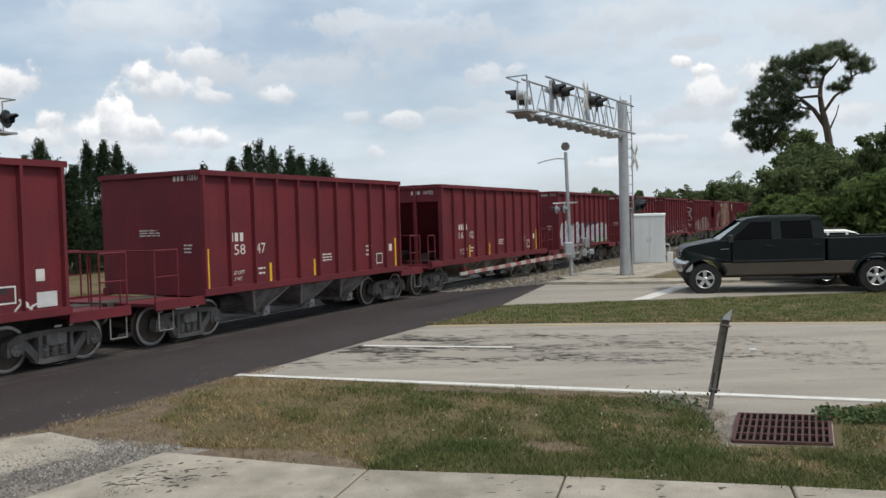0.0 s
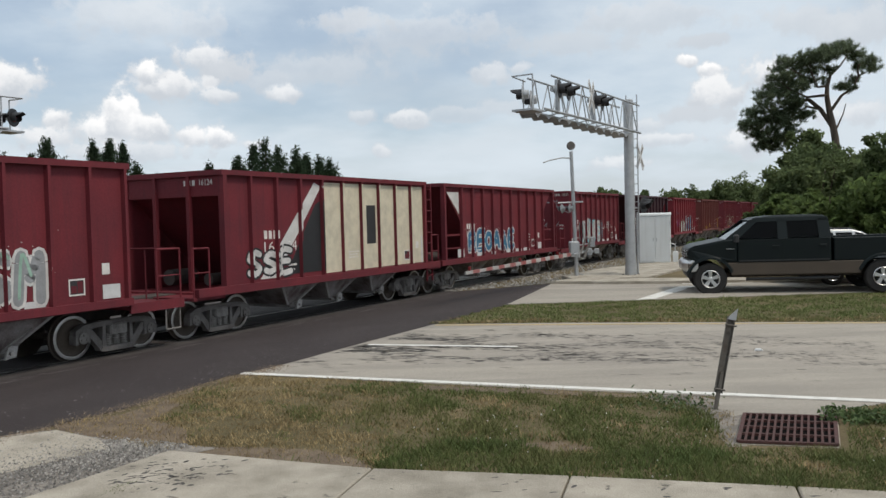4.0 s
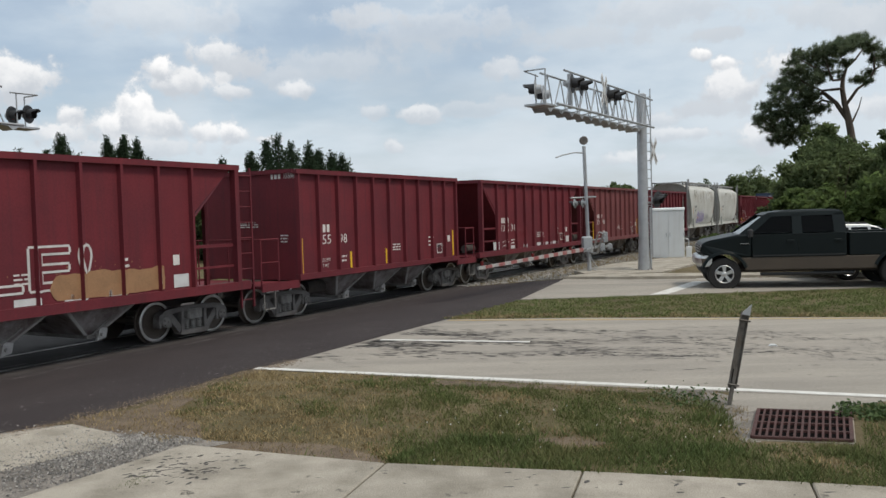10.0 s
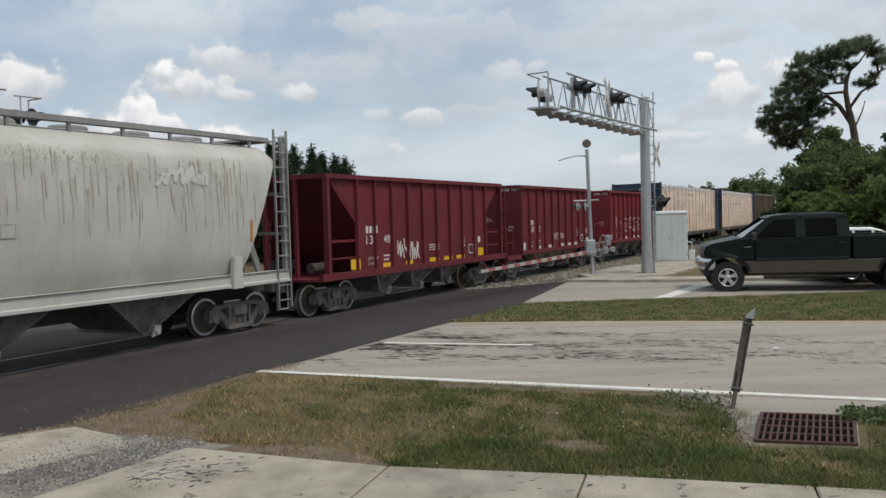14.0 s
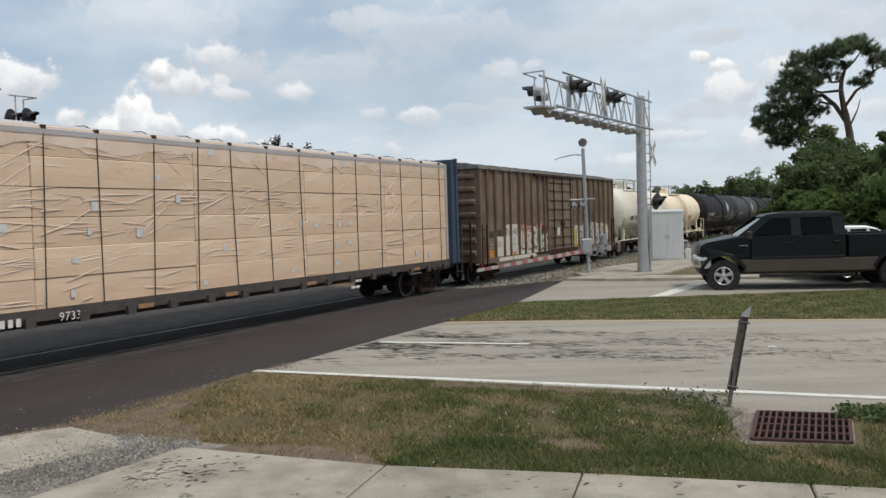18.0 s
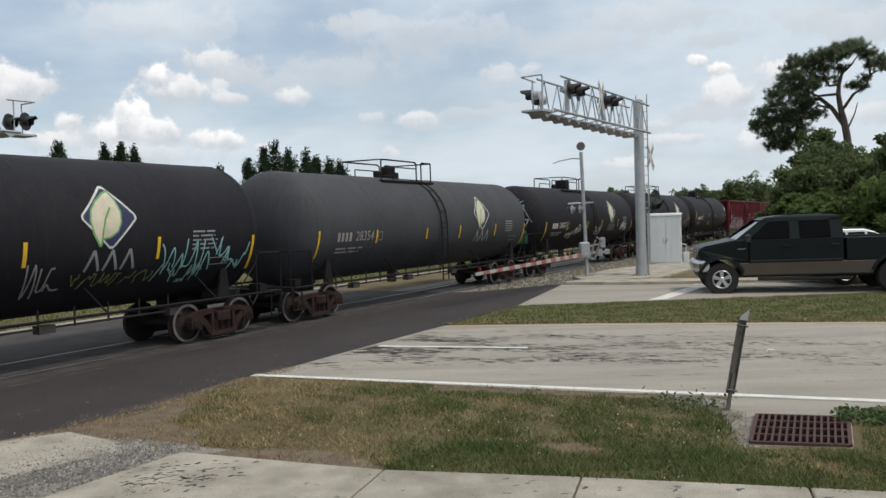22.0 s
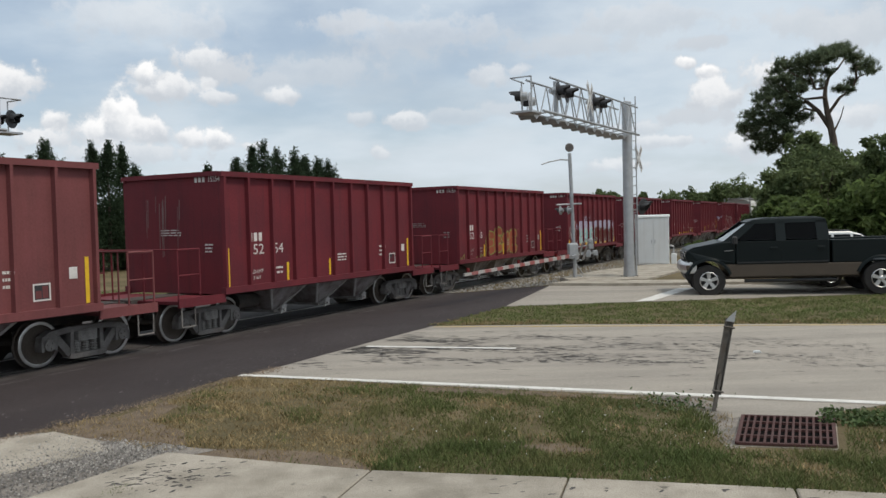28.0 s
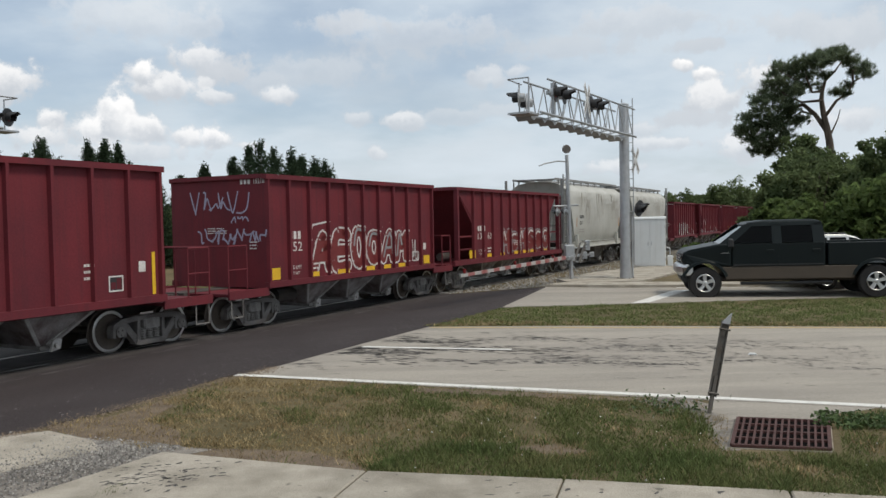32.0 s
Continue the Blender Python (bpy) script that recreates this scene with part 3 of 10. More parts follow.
def build_roads():
    sh = Shape()
    # dark crossing surface, ragged near edge
    rnd = random.Random(4)
    edge = []
    for i in range(0, 97):
        s = -22 + i * 0.5
        edge.append((s, 7.75 + (0.09 * math.sin(s * 1.7) + rnd.uniform(-0.07, 0.07) if s < 10.2 else rnd.uniform(-0.015, 0.015)) + (0.9 * max(0, (s - 22) / 4) if s > 22 else 0)))
    v, f = [], []
    for s, d in edge:
        for dd in (d, max(7.9, d + 0.02), 9.6, 11.5, 13.35):
            v.append(track_point(s, dd, level(dd) + 0.012))
    for i in range(len(edge) - 1):
        for j in range(4):
            f.append((i * 5 + j, i * 5 + j + 1, i * 5 + j + 6, i * 5 + j + 5))
    sh.add(v, f)
    tagged(part("crossing_surface", sh, "asphalt"), "worn dark asphalt of the level crossing", kind="structure")
    for d0, d1, lift in ((13.35, 14.02, 0.0), (14.20, 15.50, 0.0), (15.68, 20.4, 0.006)):
        sh = Shape()
        strip(sh, -22, 26.5, d0, d1, lift)
        tagged(part("crossing_surface", sh, "asphalt_dusty"), "worn dusty asphalt strip along the rails", kind="structure")

    sh = Shape()
    road = [(-2.98, 11.35), (-0.52, 16.30), (2.37, 15.99), (8.13, 14.95), (22, 12.4), (22, 2.6), (9.0, 7.15), (4.72, 8.64), (0.95, 9.88)]
    flat_polygon(sh, road, 0.508)
    tagged(part("road", sh, "road_concrete"), "pale worn concrete road with dark tyre scuffs", kind="structure")
    sh = Shape()
    flat_polygon(sh, [(1.40, 19.68), (3.33, 25.85), (7.05, 24.40), (11.95, 23.07), (30, 21.5), (30, 22.0), (11.17, 20.50), (5.7, 20.02)][:5] + [(30, 20.9), (11.17, 20.50), (5.7, 20.02)], 0.516)
    tagged(part("road", sh, "road_concrete"), "pale concrete road where the pickup waits", kind="structure")
    sh = Shape()
    strip(sh, -22, 60, 20.4, 20.85, 0.012)
    tagged(part("kerb_strip", sh, "road_concrete"), "pale concrete strip at the asphalt's far edge", kind="structure")

    sh = Shape()
    flat_polygon(sh, [(2.72, 9.42), (3.05, 9.2), (2.82, 8.8), (2.86, 8.25), (3.0, 8.34), (3.82, 8.12), (3.92, 8.4), (4.5, 8.62), (4.72, 8.75)], 0.5045)
    tagged(part("apron", sh, "road_concrete"), "grey concrete apron between road and drain", kind="structure")
    sh = Shape()
    flat_polygon(sh, [(2.1, 9.42), (2.8, 9.3), (3.0, 8.9), (3.0, 8.2), (2.62, 7.2), (2.45, 7.2), (2.5, 7.9), (2.55, 8.4), (2.35, 8.9)], 0.5025)
    tagged(part("bare_dirt", sh, "gravel_dirt"), "bare sandy dirt round the marker post", kind="structure")

    # paint: edge line, lane dash, stop line
    def line(name, label, a, b, w, z=0.514, mat="road_paint"):
        d = (Vector(b) - Vector(a)).normalized()
        n = Vector((-d.y, d.x)) * w / 2
        sh = Shape()
        flat_polygon(sh, [tuple(Vector(p) + k) for p, k in ((a, n), (b, n), (b, -n), (a, -n))], z, 0.005)
        tagged(part(name, sh, mat), label, kind="structure")
    line("edge_line", "long white painted edge line on concrete", (-2.94, 11.36), (4.76, 8.72), 0.13)
    line("edge_line", "long white painted edge line on concrete", (4.76, 8.72), (12.0, 6.2), 0.13)
    line("edge_line", "faded yellow painted line along the median", (-0.3, 16.12), (8.12, 14.80), 0.10, mat="yellow_faded")
    line("edge_line", "faded yellow painted line along the median", (8.12, 14.80), (21, 12.38), 0.10, mat="yellow_faded")
    line("lane_line", "short white painted lane dash on concrete", (-1.40, 13.75), (1.08, 13.13), 0.11)
    line("road_edge_line", "white painted line at the road's far edge", (6.95, 24.25), (30, 21.45), 0.12, 0.521)
    sh = Shape()
    flat_polygon(sh, [(4.60, 19.97), (5.08, 20.10), (7.09, 23.37), (6.60, 23.36)], 0.521, 0.005)
    tagged(part("stop_line", sh, "road_paint"), "broad white painted stop line", kind="structure")

    # islands by the signals
    for pts, z in (([(3.94, 28.40), (6.12, 32.03), (8.22, 34.25), (10.39, 36.41), (8.87, 30.74), (6.61, 26.79), (4.13, 26.47)], 0.56),
                   ([(3.17, 25.40), (3.92, 26.30), (7.35, 25.49), (12.4, 24.0), (12.2, 23.45), (6.93, 24.35), (5.18, 24.66)], 0.60)):
        sh = Shape()
        flat_polygon(sh, pts, z, 0.2)
        tagged(part("pavement", sh, "pavement"), "weathered pale concrete pavement round the signals", kind="structure")
    sh = Shape()
    flat_polygon(sh, [(-6.5, 6.5), (-4.66, 8.0), (-4.12, 8.36), (-3.5, 7.95), (-3.25, 7.6), (-3.7, 7.1), (-4.4, 6.3)], 0.515)
    tagged(part("pavement", sh, "pavement"), "cracked pale concrete apron beside the asphalt", kind="structure")
    sh = Shape()
    flat_polygon(sh, [(-9, 3), (-9, 6.2), (-4.95, 8.1), (-4.15, 8.4), (-3.5, 8.0), (-3.0, 7.85), (-2.2, 7.55), (-2.5, 7.3), (-3.3, 6.1), (-4, 4.5)], 0.507)
    tagged(part("gravel_patch", sh, "gravel_dirt"), "grey gravel and dirt patch beside the pavement", kind="structure")


def build_pavement():
    """The foreground pavement: slabs with recessed joints."""
    top = [(-2.62, 7.42), (-0.68, 6.72), (0.92, 6.40), (2.55, 6.02), (4.15, 5.60), (5.8, 5.15)]
    base = new("pavement")
    tagged(base, "row of weathered concrete pavement slabs", kind="structure")
    across = Vector((-0.42, -1.5))
    for i, (a, b) in enumerate(zip(top, top[1:])):
        a, b = Vector(a), Vector(b)
        g = (b - a).normalized() * 0.008
        if i == 0:
            q = [a, b - g, b - g + across, a + Vector((-0.85, -1.5))]
        else:
            q = [a + g, b - g, b - g + across, a + g + across]
        sh = Shape()
        bev = 0.012
        c = sum(q, Vector((0, 0))) / 4
        inner = [p + (c - p).normalized() * bev * 1.4 for p in q]
        sh.add([(*p, 0.44) for p in q] + [(*p, 0.525) for p in q] + [(*p, 0.535) for p in inner],
               [(8, 9, 10, 11)] + [(k + j, k + (j + 1) % 4, k + 4 + (j + 1) % 4, k + 4 + j) for k in (0, 4) for j in range(4)])
        part("slab", sh, "pavement", base)


def build_track():
    t = tagged(new("railway_track"), "straight railway track with worn steel rails", kind="structure")
    for d in (CENTRE - 0.7525, CENTRE + 0.7525):
        sh = Shape()
        prof = [(-0.07, -0.17), (0.07, -0.17), (0.07, -0.155), (0.012, -0.13), (0.012, -0.05), (0.037, -0.035), (0.037, -0.004), (0.028, 0.0),
                (-0.028, 0.0), (-0.037, -0.004), (-0.037, -0.035), (-0.012, -0.05), (-0.012, -0.13), (-0.07, -0.155)]
        sh.prism(prof, -150, 600, "x")
        part("rail", sh, "rail", t, at=track_pose(0, d))
    # ballast shoulder outside the crossing
    rnd = random.Random(8)
    for s0, s1 in ((26.5, 600), (-150, -22)):
        sh = Shape()
        prof = [(-3.4, 0.02), (-2.0, -0.02), (-1.3, -0.06), (1.3, -0.06), (2.0, -0.02), (3.4, -0.05), (3.4, -0.3), (-3.4, -0.3)]
        sh.prism(prof, s0, s1, "x")
        b = part("ballast", sh, "ballast", at=track_pose(0))
        tagged(b, "grey crushed stone ballast under the track", kind="structure")
    sh = Shape()
    for i in range(2600):
        s = 26.3 + 40 * rnd.random() ** 1.6
        y = rnd.uniform(-5.6, -1.1)
        r = rnd.uniform(0.02, 0.055)
        z = max(-0.05, level(CENTRE + y)) + r * 0.3 + 0.02
        pts = [(s + r * math.cos(a + i) * rnd.uniform(0.7, 1.2), y + r * math.sin(a + i) * rnd.uniform(0.7, 1.2), z - r * 0.5) for a in (0, 2.1, 4.2)]
        sh.add(pts + [(s + rnd.uniform(-r, r) * 0.4, y, z + r * 0.7)], [(0, 1, 3), (1, 2, 3), (2, 0, 3)])
    tagged(part("ballast_stones", sh, "stone", at=track_pose(0), fix=False), "loose grey ballast stones beside the track", kind="stuff")


def blot(sh, rnd, c, d, n, a, b, z):
    """One ragged flat mark, a long and b across."""
    pts = [c + d * a * math.cos(q) * rnd.uniform(0.7, 1.2) + n * b * math.sin(q) * rnd.uniform(0.5, 1.4) for q in (0, 0.9, 1.8, 2.7, 3.6, 4.5, 5.4)]
    sh.add([(*p, z) for p in pts], [tuple(range(7))])


def pebble(sh, rnd, x, y, z, r):
    k = rnd.uniform(0, 6)
    sh.add([(x + r * math.cos(q + k) * rnd.uniform(0.7, 1.2), y + r * math.sin(q + k) * rnd.uniform(0.7, 1.2), z - 0.004) for q in (0.3, 2.3, 4.4)] + [(x, y, z + r * rnd.uniform(0.4, 0.8))],
           [(0, 1, 3), (1, 2, 3), (2, 0, 3)])


def build_wear():
    """Dark rubber scuffs on the near road, pale dust on the crossing, grit, stones and pits."""
    rnd = random.Random(21)
    d, n = Vector((0.972, -0.236)), Vector((0.236, 0.972))
    start = Vector((-1.9, 14.0))
    sh = Shape()
    for i in range(3800):
        u = rnd.random()
        if i % 3:
            u = u ** 1.6
            across = rnd.gauss(0, 1) * 0.85 - 0.1
        else:
            across = rnd.choice((-1.25, -0.75, -0.2, 0.55, 1.2)) + rnd.gauss(0, 0.10)
        c = start + d * (u * 8.5) + n * across
        if c.x * SIDE[0] + c.y * SIDE[1] > 7.62 or c.x > 6.8:
            continue
        if math.sin(c.x * 2.1 + across * 3) + math.sin(c.x * 0.9 - across * 5.3) < rnd.uniform(-1.2, 0.9):
            continue
        fade = max(0.35, 1 - u * 0.6)
        blot(sh, rnd, c, d, n, rnd.uniform(0.03, 0.17) * fade, rnd.uniform(0.006, 0.026) * fade, 0.5105)
    # tread prints in rows
    for row, (x0, x1) in ((-1.05, (1.0, 4.4)), (-1.22, (0.6, 4.0)), (-0.55, (1.5, 5.0)), (0.9, (2.2, 5.4))):
        for i in range(46):
            u = x0 + (x1 - x0) * i / 45
            if rnd.random() < 0.35:
                continue
            blot(sh, rnd, start + d * (u + 1.9) + n * (row + rnd.gauss(0, 0.03)), d, n, rnd.uniform(0.02, 0.055), rnd.uniform(0.012, 0.022), 0.5106)
    tagged(part("tyre_scuffs", sh, "scuff", fix=False), "dark rubber scuff marks on the concrete", kind="stuff")
    sh = Shape()
    for i in range(150):
        s, dd = rnd.uniform(-4, 26), rnd.choice((13.02, 13.10, 13.72, 13.95, 14.4, 15.3)) + rnd.gauss(0, 0.03)
        a, b = rnd.uniform(0.12, 0.9), rnd.uniform(0.006, 0.02)
        z = level(dd) + (0.0155 if dd < 13.35 else 0.004)
        sh.add([track_point(s - a, dd - b * 0.3, z), track_point(s + a, dd - b, z), track_point(s + a * 0.9, dd + b, z), track_point(s - a * 0.8, dd + b * 0.6, z)], [(0, 1, 2, 3)])
    s = -6.0
    while s < 25:                                           # broken pale seam beside the near rail
        a, dd = rnd.uniform(0.25, 1.3), 12.86 + rnd.gauss(0, 0.015)
        w = rnd.uniform(0.008, 0.028)
        z = level(dd) + 0.0157
        sh.add([track_point(s, dd - w * 0.2, z), track_point(s + a, dd - w, z), track_point(s + a * 0.95, dd + w * 0.7, z), track_point(s + a * 0.05, dd + w, z)], [(0, 1, 2, 3)])
        s += a + rnd.uniform(0.05, 0.5)
    for i in range(900):
        s, dd = rnd.uniform(1.5, 25), 8.0 + abs(rnd.gauss(0, 1.1))
        if dd > 12:
            continue
        r = rnd.uniform(0.005, 0.02)
        c = Vector(track_point(s, dd, level(dd) + 0.016))
        sh.add([(c.x + r * math.cos(q) * rnd.uniform(.5, 1.2), c.y + r * math.sin(q) * rnd.uniform(.5, 1.2), c.z + rnd.uniform(0, r * 0.4)) for q in (0, 1.6, 3.1, 4.7)], [(0, 1, 2, 3)])
    tagged(part("dust_streaks", sh, "dust_pale", fix=False), "pale dust streaks and grit on the asphalt", kind="stuff")
    sh = Shape()
    for i in range(3600):
        s, dd = 3.6 + rnd.random() * 5.9, 7.70 + rnd.gauss(0, 0.10)
        x, y, _ = track_point(s, dd)
        pebble(sh, rnd, x, y, level(dd) + 0.012, rnd.uniform(0.004, 0.015))
    tagged(part("edge_gravel", sh, "stone_brown", fix=False), "brown grit along the asphalt edge", kind="stuff")
    for mat, count, spots, label in (("stone", 2600, ((-3.3, 7.2, 0.35), (-3.6, 6.8, 0.5), (-2.9, 7.55, 0.3), (-3.5, 7.7, 0.5), (-3.0, 7.8, 0.3)), "loose pale gravel over the broken concrete"),
                                     ("stone_dark", 1900, ((-3.45, 6.6, 0.35), (-3.15, 7.4, 0.25), (-3.7, 7.0, 0.4), (-2.75, 7.55, 0.25), (-3.3, 7.0, 0.3)), "loose dark gravel over the broken concrete")):
        sh = Shape()
        for i in range(count):
            x, y, r = spots[i % len(spots)]
            x, y = x + rnd.gauss(0, r), y + rnd.gauss(0, r * 0.7)
            if y + 0.42 * x > 6.62 or x > -2.35 or y < 7.42 + (x + 2.62) * 1.76 - 0.06 and x > -3.47:
                continue
            pebble(sh, rnd, x, y, 0.516, rnd.uniform(0.005, 0.019))
        tagged(part("loose_gravel", sh, mat, fix=False), label, kind="stuff")
    # dark weathered pits in the pavement's top
    sh = Shape()
    for i in range(170):
        c = Vector((-2.35 + rnd.gauss(0, 0.3), 6.68 + rnd.gauss(0, 0.2))) if i < 120 else Vector((rnd.uniform(-2, 4.5), 0)) 
        if i >= 120:
            c.y = 6.55 - 0.24 * c.x - rnd.random() ** 2 * 0.5
        if c.y > 6.5 - 0.24 * c.x + 0.0 and i >= 120 or c.x < -2.9 or c.y > 7.2:
            continue
        a = rnd.gauss(0, 0.45)
        e, f = Vector((math.cos(0.37 + a), math.sin(0.37 + a))), Vector((-math.sin(0.37 + a), math.cos(0.37 + a)))
        blot(sh, rnd, c, e, f, rnd.uniform(0.008, 0.05), rnd.uniform(0.004, 0.02), 0.5362)
    tagged(part("pavement_pits", sh, "scuff", fix=False), "dark weathered pits in the concrete", kind="stuff")


build_ground()
build_roads()
build_wear()
build_track()
build_pavement()

# ---- the train ----
SPEED = 17.9
HALF = 1.65                                             # half the width over the sides
DEEP = 0.105                                            # depth of the side posts
WAGONS = []                                             # (wagon, place of its front end along the track at the start)
WHEELSETS = []


def wheelset_mesh(name, face, rim, cap):
    sh = Shape()
    sh.rod((0, -1.12, 0), (0, 1.12, 0), 0.075, 10)
    for k in (-1, 1):
        sh.slot = 0
        sh.spin([(0.02, k * 0.80), (0.13, k * 0.80), (0.17, k * 0.765), (0.30, k * 0.745), (0.365, k * 0.77), (0.375, k * 0.815)], 28)
        sh.slot = 1
        sh.spin([(0.375, k * 0.815), (0.425, k * 0.822), (0.44, k * 0.815)], 28)
        sh.slot = 0
        sh.spin([(0.44, k * 0.815), (0.445, k * 0.71), (0.475, k * 0.70), (0.475, k * 0.675), (0.40, k * 0.67), (0.30, k * 0.70), (0.13, k * 0.66), (0.075, k * 0.66)], 28)
        sh.slot = 2
        sh.rod((0, k * 1.02, 0), (0, k * 1.15, 0), 0.115, 12)
        for i in range(3):
            a = i * 2.094 + 0.4
            sh.rod((0.06 * math.cos(a), k * 1.15, 0.06 * math.sin(a)), (0.06 * math.cos(a), k * 1.175, 0.06 * math.sin(a)), 0.022, 6)
    return sh.mesh(name, [MAT[face], MAT[rim], MAT[cap]], True)


def bogie_meshes(steel, face, rim="wheel_rim"):
    sh = Shape()
    sh.slab(-0.22, -1.16, 0.44, 0.22, 1.16, 0.66, 0.03)
    bol = sh.mesh("bogie", [MAT[steel]])
    sh = Shape()
    prof_top = [(-1.02, 0.44), (-1.0, 0.60), (-0.82, 0.70), (-0.42, 0.735), (0.42, 0.735), (0.82, 0.70), (1.0, 0.60), (1.02, 0.44), (0.86, 0.56), (0.70, 0.60), (0.38, 0.635), (-0.38, 0.635), (-0.70, 0.60), (-0.86, 0.56)]
    sh.prism(prof_top, -0.09, 0.09)
    for k in (-1, 1):
        sh.prism([(k * 1.02, 0.33), (k * 1.02, 0.50), (k * 0.86, 0.60), (k * 0.68, 0.60), (k * 0.68, 0.33), (k * 0.74, 0.33), (k * 0.74, 0.50), (k * 0.96, 0.50), (k * 0.96, 0.33)], -0.10, 0.10)
        sh.prism([(k * 0.76, 0.55), (k * 0.62, 0.60), (k * 0.34, 0.27), (k * 0.30, 0.14), (k * 0.42, 0.14)], -0.075, 0.075)
        sh.prism([(k * 0.30, 0.2), (k * 0.30, 0.66), (k * 0.37, 0.66), (k * 0.40, 0.2)], -0.09, 0.09)
    sh.prism([(-0.44, 0.14), (-0.40, 0.215), (0.40, 0.215), (0.44, 0.14), (0.34, 0.11), (-0.34, 0.11)], -0.11, 0.11)
    frame_me = sh.mesh("side_frame", [MAT["steel_mid" if steel == "steel_dusty" else steel]])
    sh = Shape()
    prof = [(0.0, 0.215)]
    for i in range(5):
        z = 0.222 + i * 0.05
        prof += [(0.06, z), (0.088, z + 0.008), (0.088, z + 0.028), (0.06, z + 0.036)]
    sh.spin(prof + [(0.0, 0.475)], 10, "z")
    spring_me = sh.mesh("spring", [MAT[steel]])
    return bol, frame_me, spring_me, wheelset_mesh("wheelset", face, rim, steel)


BOGIES = {"dusty": bogie_meshes("steel_dusty", "wheel_face"), "rust": bogie_meshes("steel_rust", "wheel_dark", "steel_mid")}


def add_bogie(wagon, x, look_="dusty"):
    bol, frame_me, spring_me, ws = BOGIES[look_]
    b = part("bogie", bol, [], wagon, at=pose(x, 0, 0))
    for y in (-1.02, 1.02):
        part("side_frame", frame_me, [], b, at=pose(0, y, 0))
        for dx in (-0.19, 0.0, 0.19):
            part("spring", spring_me, [], b, at=pose(dx, y, 0))
    for dx in (-0.85, 0.85):
        part("wheelset", ws, [], b, at=pose(dx, 0, 0.445))
    return b


def coupler(wagon, x, way):
    sh = Shape()
    sh.box(min(x, x - way * 0.6), -0.1, 0.78, max(x, x - way * 0.6), 0.1, 0.94)
    sh.prism([(x - way * 0.02, -0.16), (x + way * 0.14, -0.16), (x + way * 0.2, -0.02), (x + way * 0.1, 0.02), (x + way * 0.1, 0.17), (x - way * 0.02, 0.17)], 0.74, 0.98, "z")
    part("coupler", sh, "steel_dark", wagon)
    sh = Shape()
    sh.path([(x - way * 0.1, -0.35, 0.85), (x + way * 0.1, -0.33, 0.6), (x + way * 0.2, -0.2, 0.48)], 0.025, 6)
    part("brake_hose", sh, "plastic_black", wagon)


def ladder(wagon, x0, x1, y, z0, z1, mat, n=None, label=""):
    sh = Shape()
    for x in (x0, x1):
        sh.box(x - 0.02, y - 0.025, z0, x + 0.02, y + 0.025, z1)
    n = n or int((z1 - z0) / 0.36)
    for i in range(n):
        z = z0 + (i + 0.5) * (z1 - z0) / n
        sh.rod((x0, y, z), (x1, y, z), 0.016, 6)
    part("ladder", sh, mat, wagon, label)


def pocket(wagon, xc, hx, y, z0, z1, paint, name="hopper_chute", skin="dust_grey", edge="dust_edge"):
    sh = Shape()
    bx, by = 0.13, 0.95
    v = [(xc - hx, -y, z1), (xc + hx, -y, z1), (xc + hx, y, z1), (xc - hx, y, z1), (xc - bx, -by, z0), (xc + bx, -by, z0), (xc + bx, by, z0), (xc - bx, by, z0)]
    sh.add(v, [(0, 1, 2, 3), (7, 6, 5, 4), (0, 4, 5, 1), (1, 5, 6, 2), (2, 6, 7, 3), (3, 7, 4, 0)])
    ob = part(name, sh, skin, wagon, "dusty steel discharge chute")
    for k in (-1, 1):
        v = [(xc + k * hx, -y - 0.012, z1), (xc + k * (hx - 0.09), -y - 0.012, z1), (xc + k * (bx - 0.05), -by - 0.012, z0), (xc + k * (bx + 0.02), -by - 0.012, z0)]
        sh = Shape()
        sh.add(v + [(a, b + 0.03, c) for a, b, c in v], [(0, 1, 2, 3), (7, 6, 5, 4), (0, 4, 5, 1), (1, 5, 6, 2), (2, 6, 7, 3), (3, 7, 4, 0)])
        part("chute_flange", sh, edge, ob, "dusty flange")
    sh = Shape()
    sh.box(xc - 0.18, -by - 0.10, z0 - 0.04, xc + 0.18, by + 0.10, z0 + 0.03)
    part("chute_gate", sh, "steel_dusty", ob)
    sh = Shape()
    sh.rod((xc + 0.05, -by - 0.30, z0 + 0.03), (xc + 0.05, by + 0.30, z0 + 0.03), 0.04, 8)
    part("gate_shaft", sh, "dust_edge", ob)
    sh = Shape()
    sh.prism([(xc - 0.05, z0 - 0.08), (xc + 0.16, z0 - 0.04), (xc + 0.2, z0 + 0.14), (xc + 0.02, z0 + 0.18)], -by - 0.24, -by - 0.18)
    part("gate_lever", sh, "dust_edge", ob)
    sh = Shape()
    sh.rod((xc - 0.1, -by - 0.2, z0 + 0.08), (xc + 0.34, -y + 0.1, z1 - 0.25), 0.02, 6)
    part("stay_rod", sh, "steel_dusty", ob)


def railing(wagon, x0, x1, y, z0, z1, mat):
    sh = Shape()
    sh.path([(x0, y, z0), (x0, y, z1), (x1, y, z1), (x1, y, z0)], 0.022, 6)
    sh.rod((x0, y, (z0 + z1) / 2), (x1, y, (z0 + z1) / 2), 0.016, 6)
    part("railing", sh, mat, wagon)


def underframe(wagon, x0, x1, mat="steel_dark"):
    sh = Shape()
    sh.box(x0, -0.33, 0.70, x1, 0.33, 1.02)
    part("centre_sill", sh, mat, wagon)
    coupler(wagon, x0, -1)
    coupler(wagon, x1, 1)


POST = {}


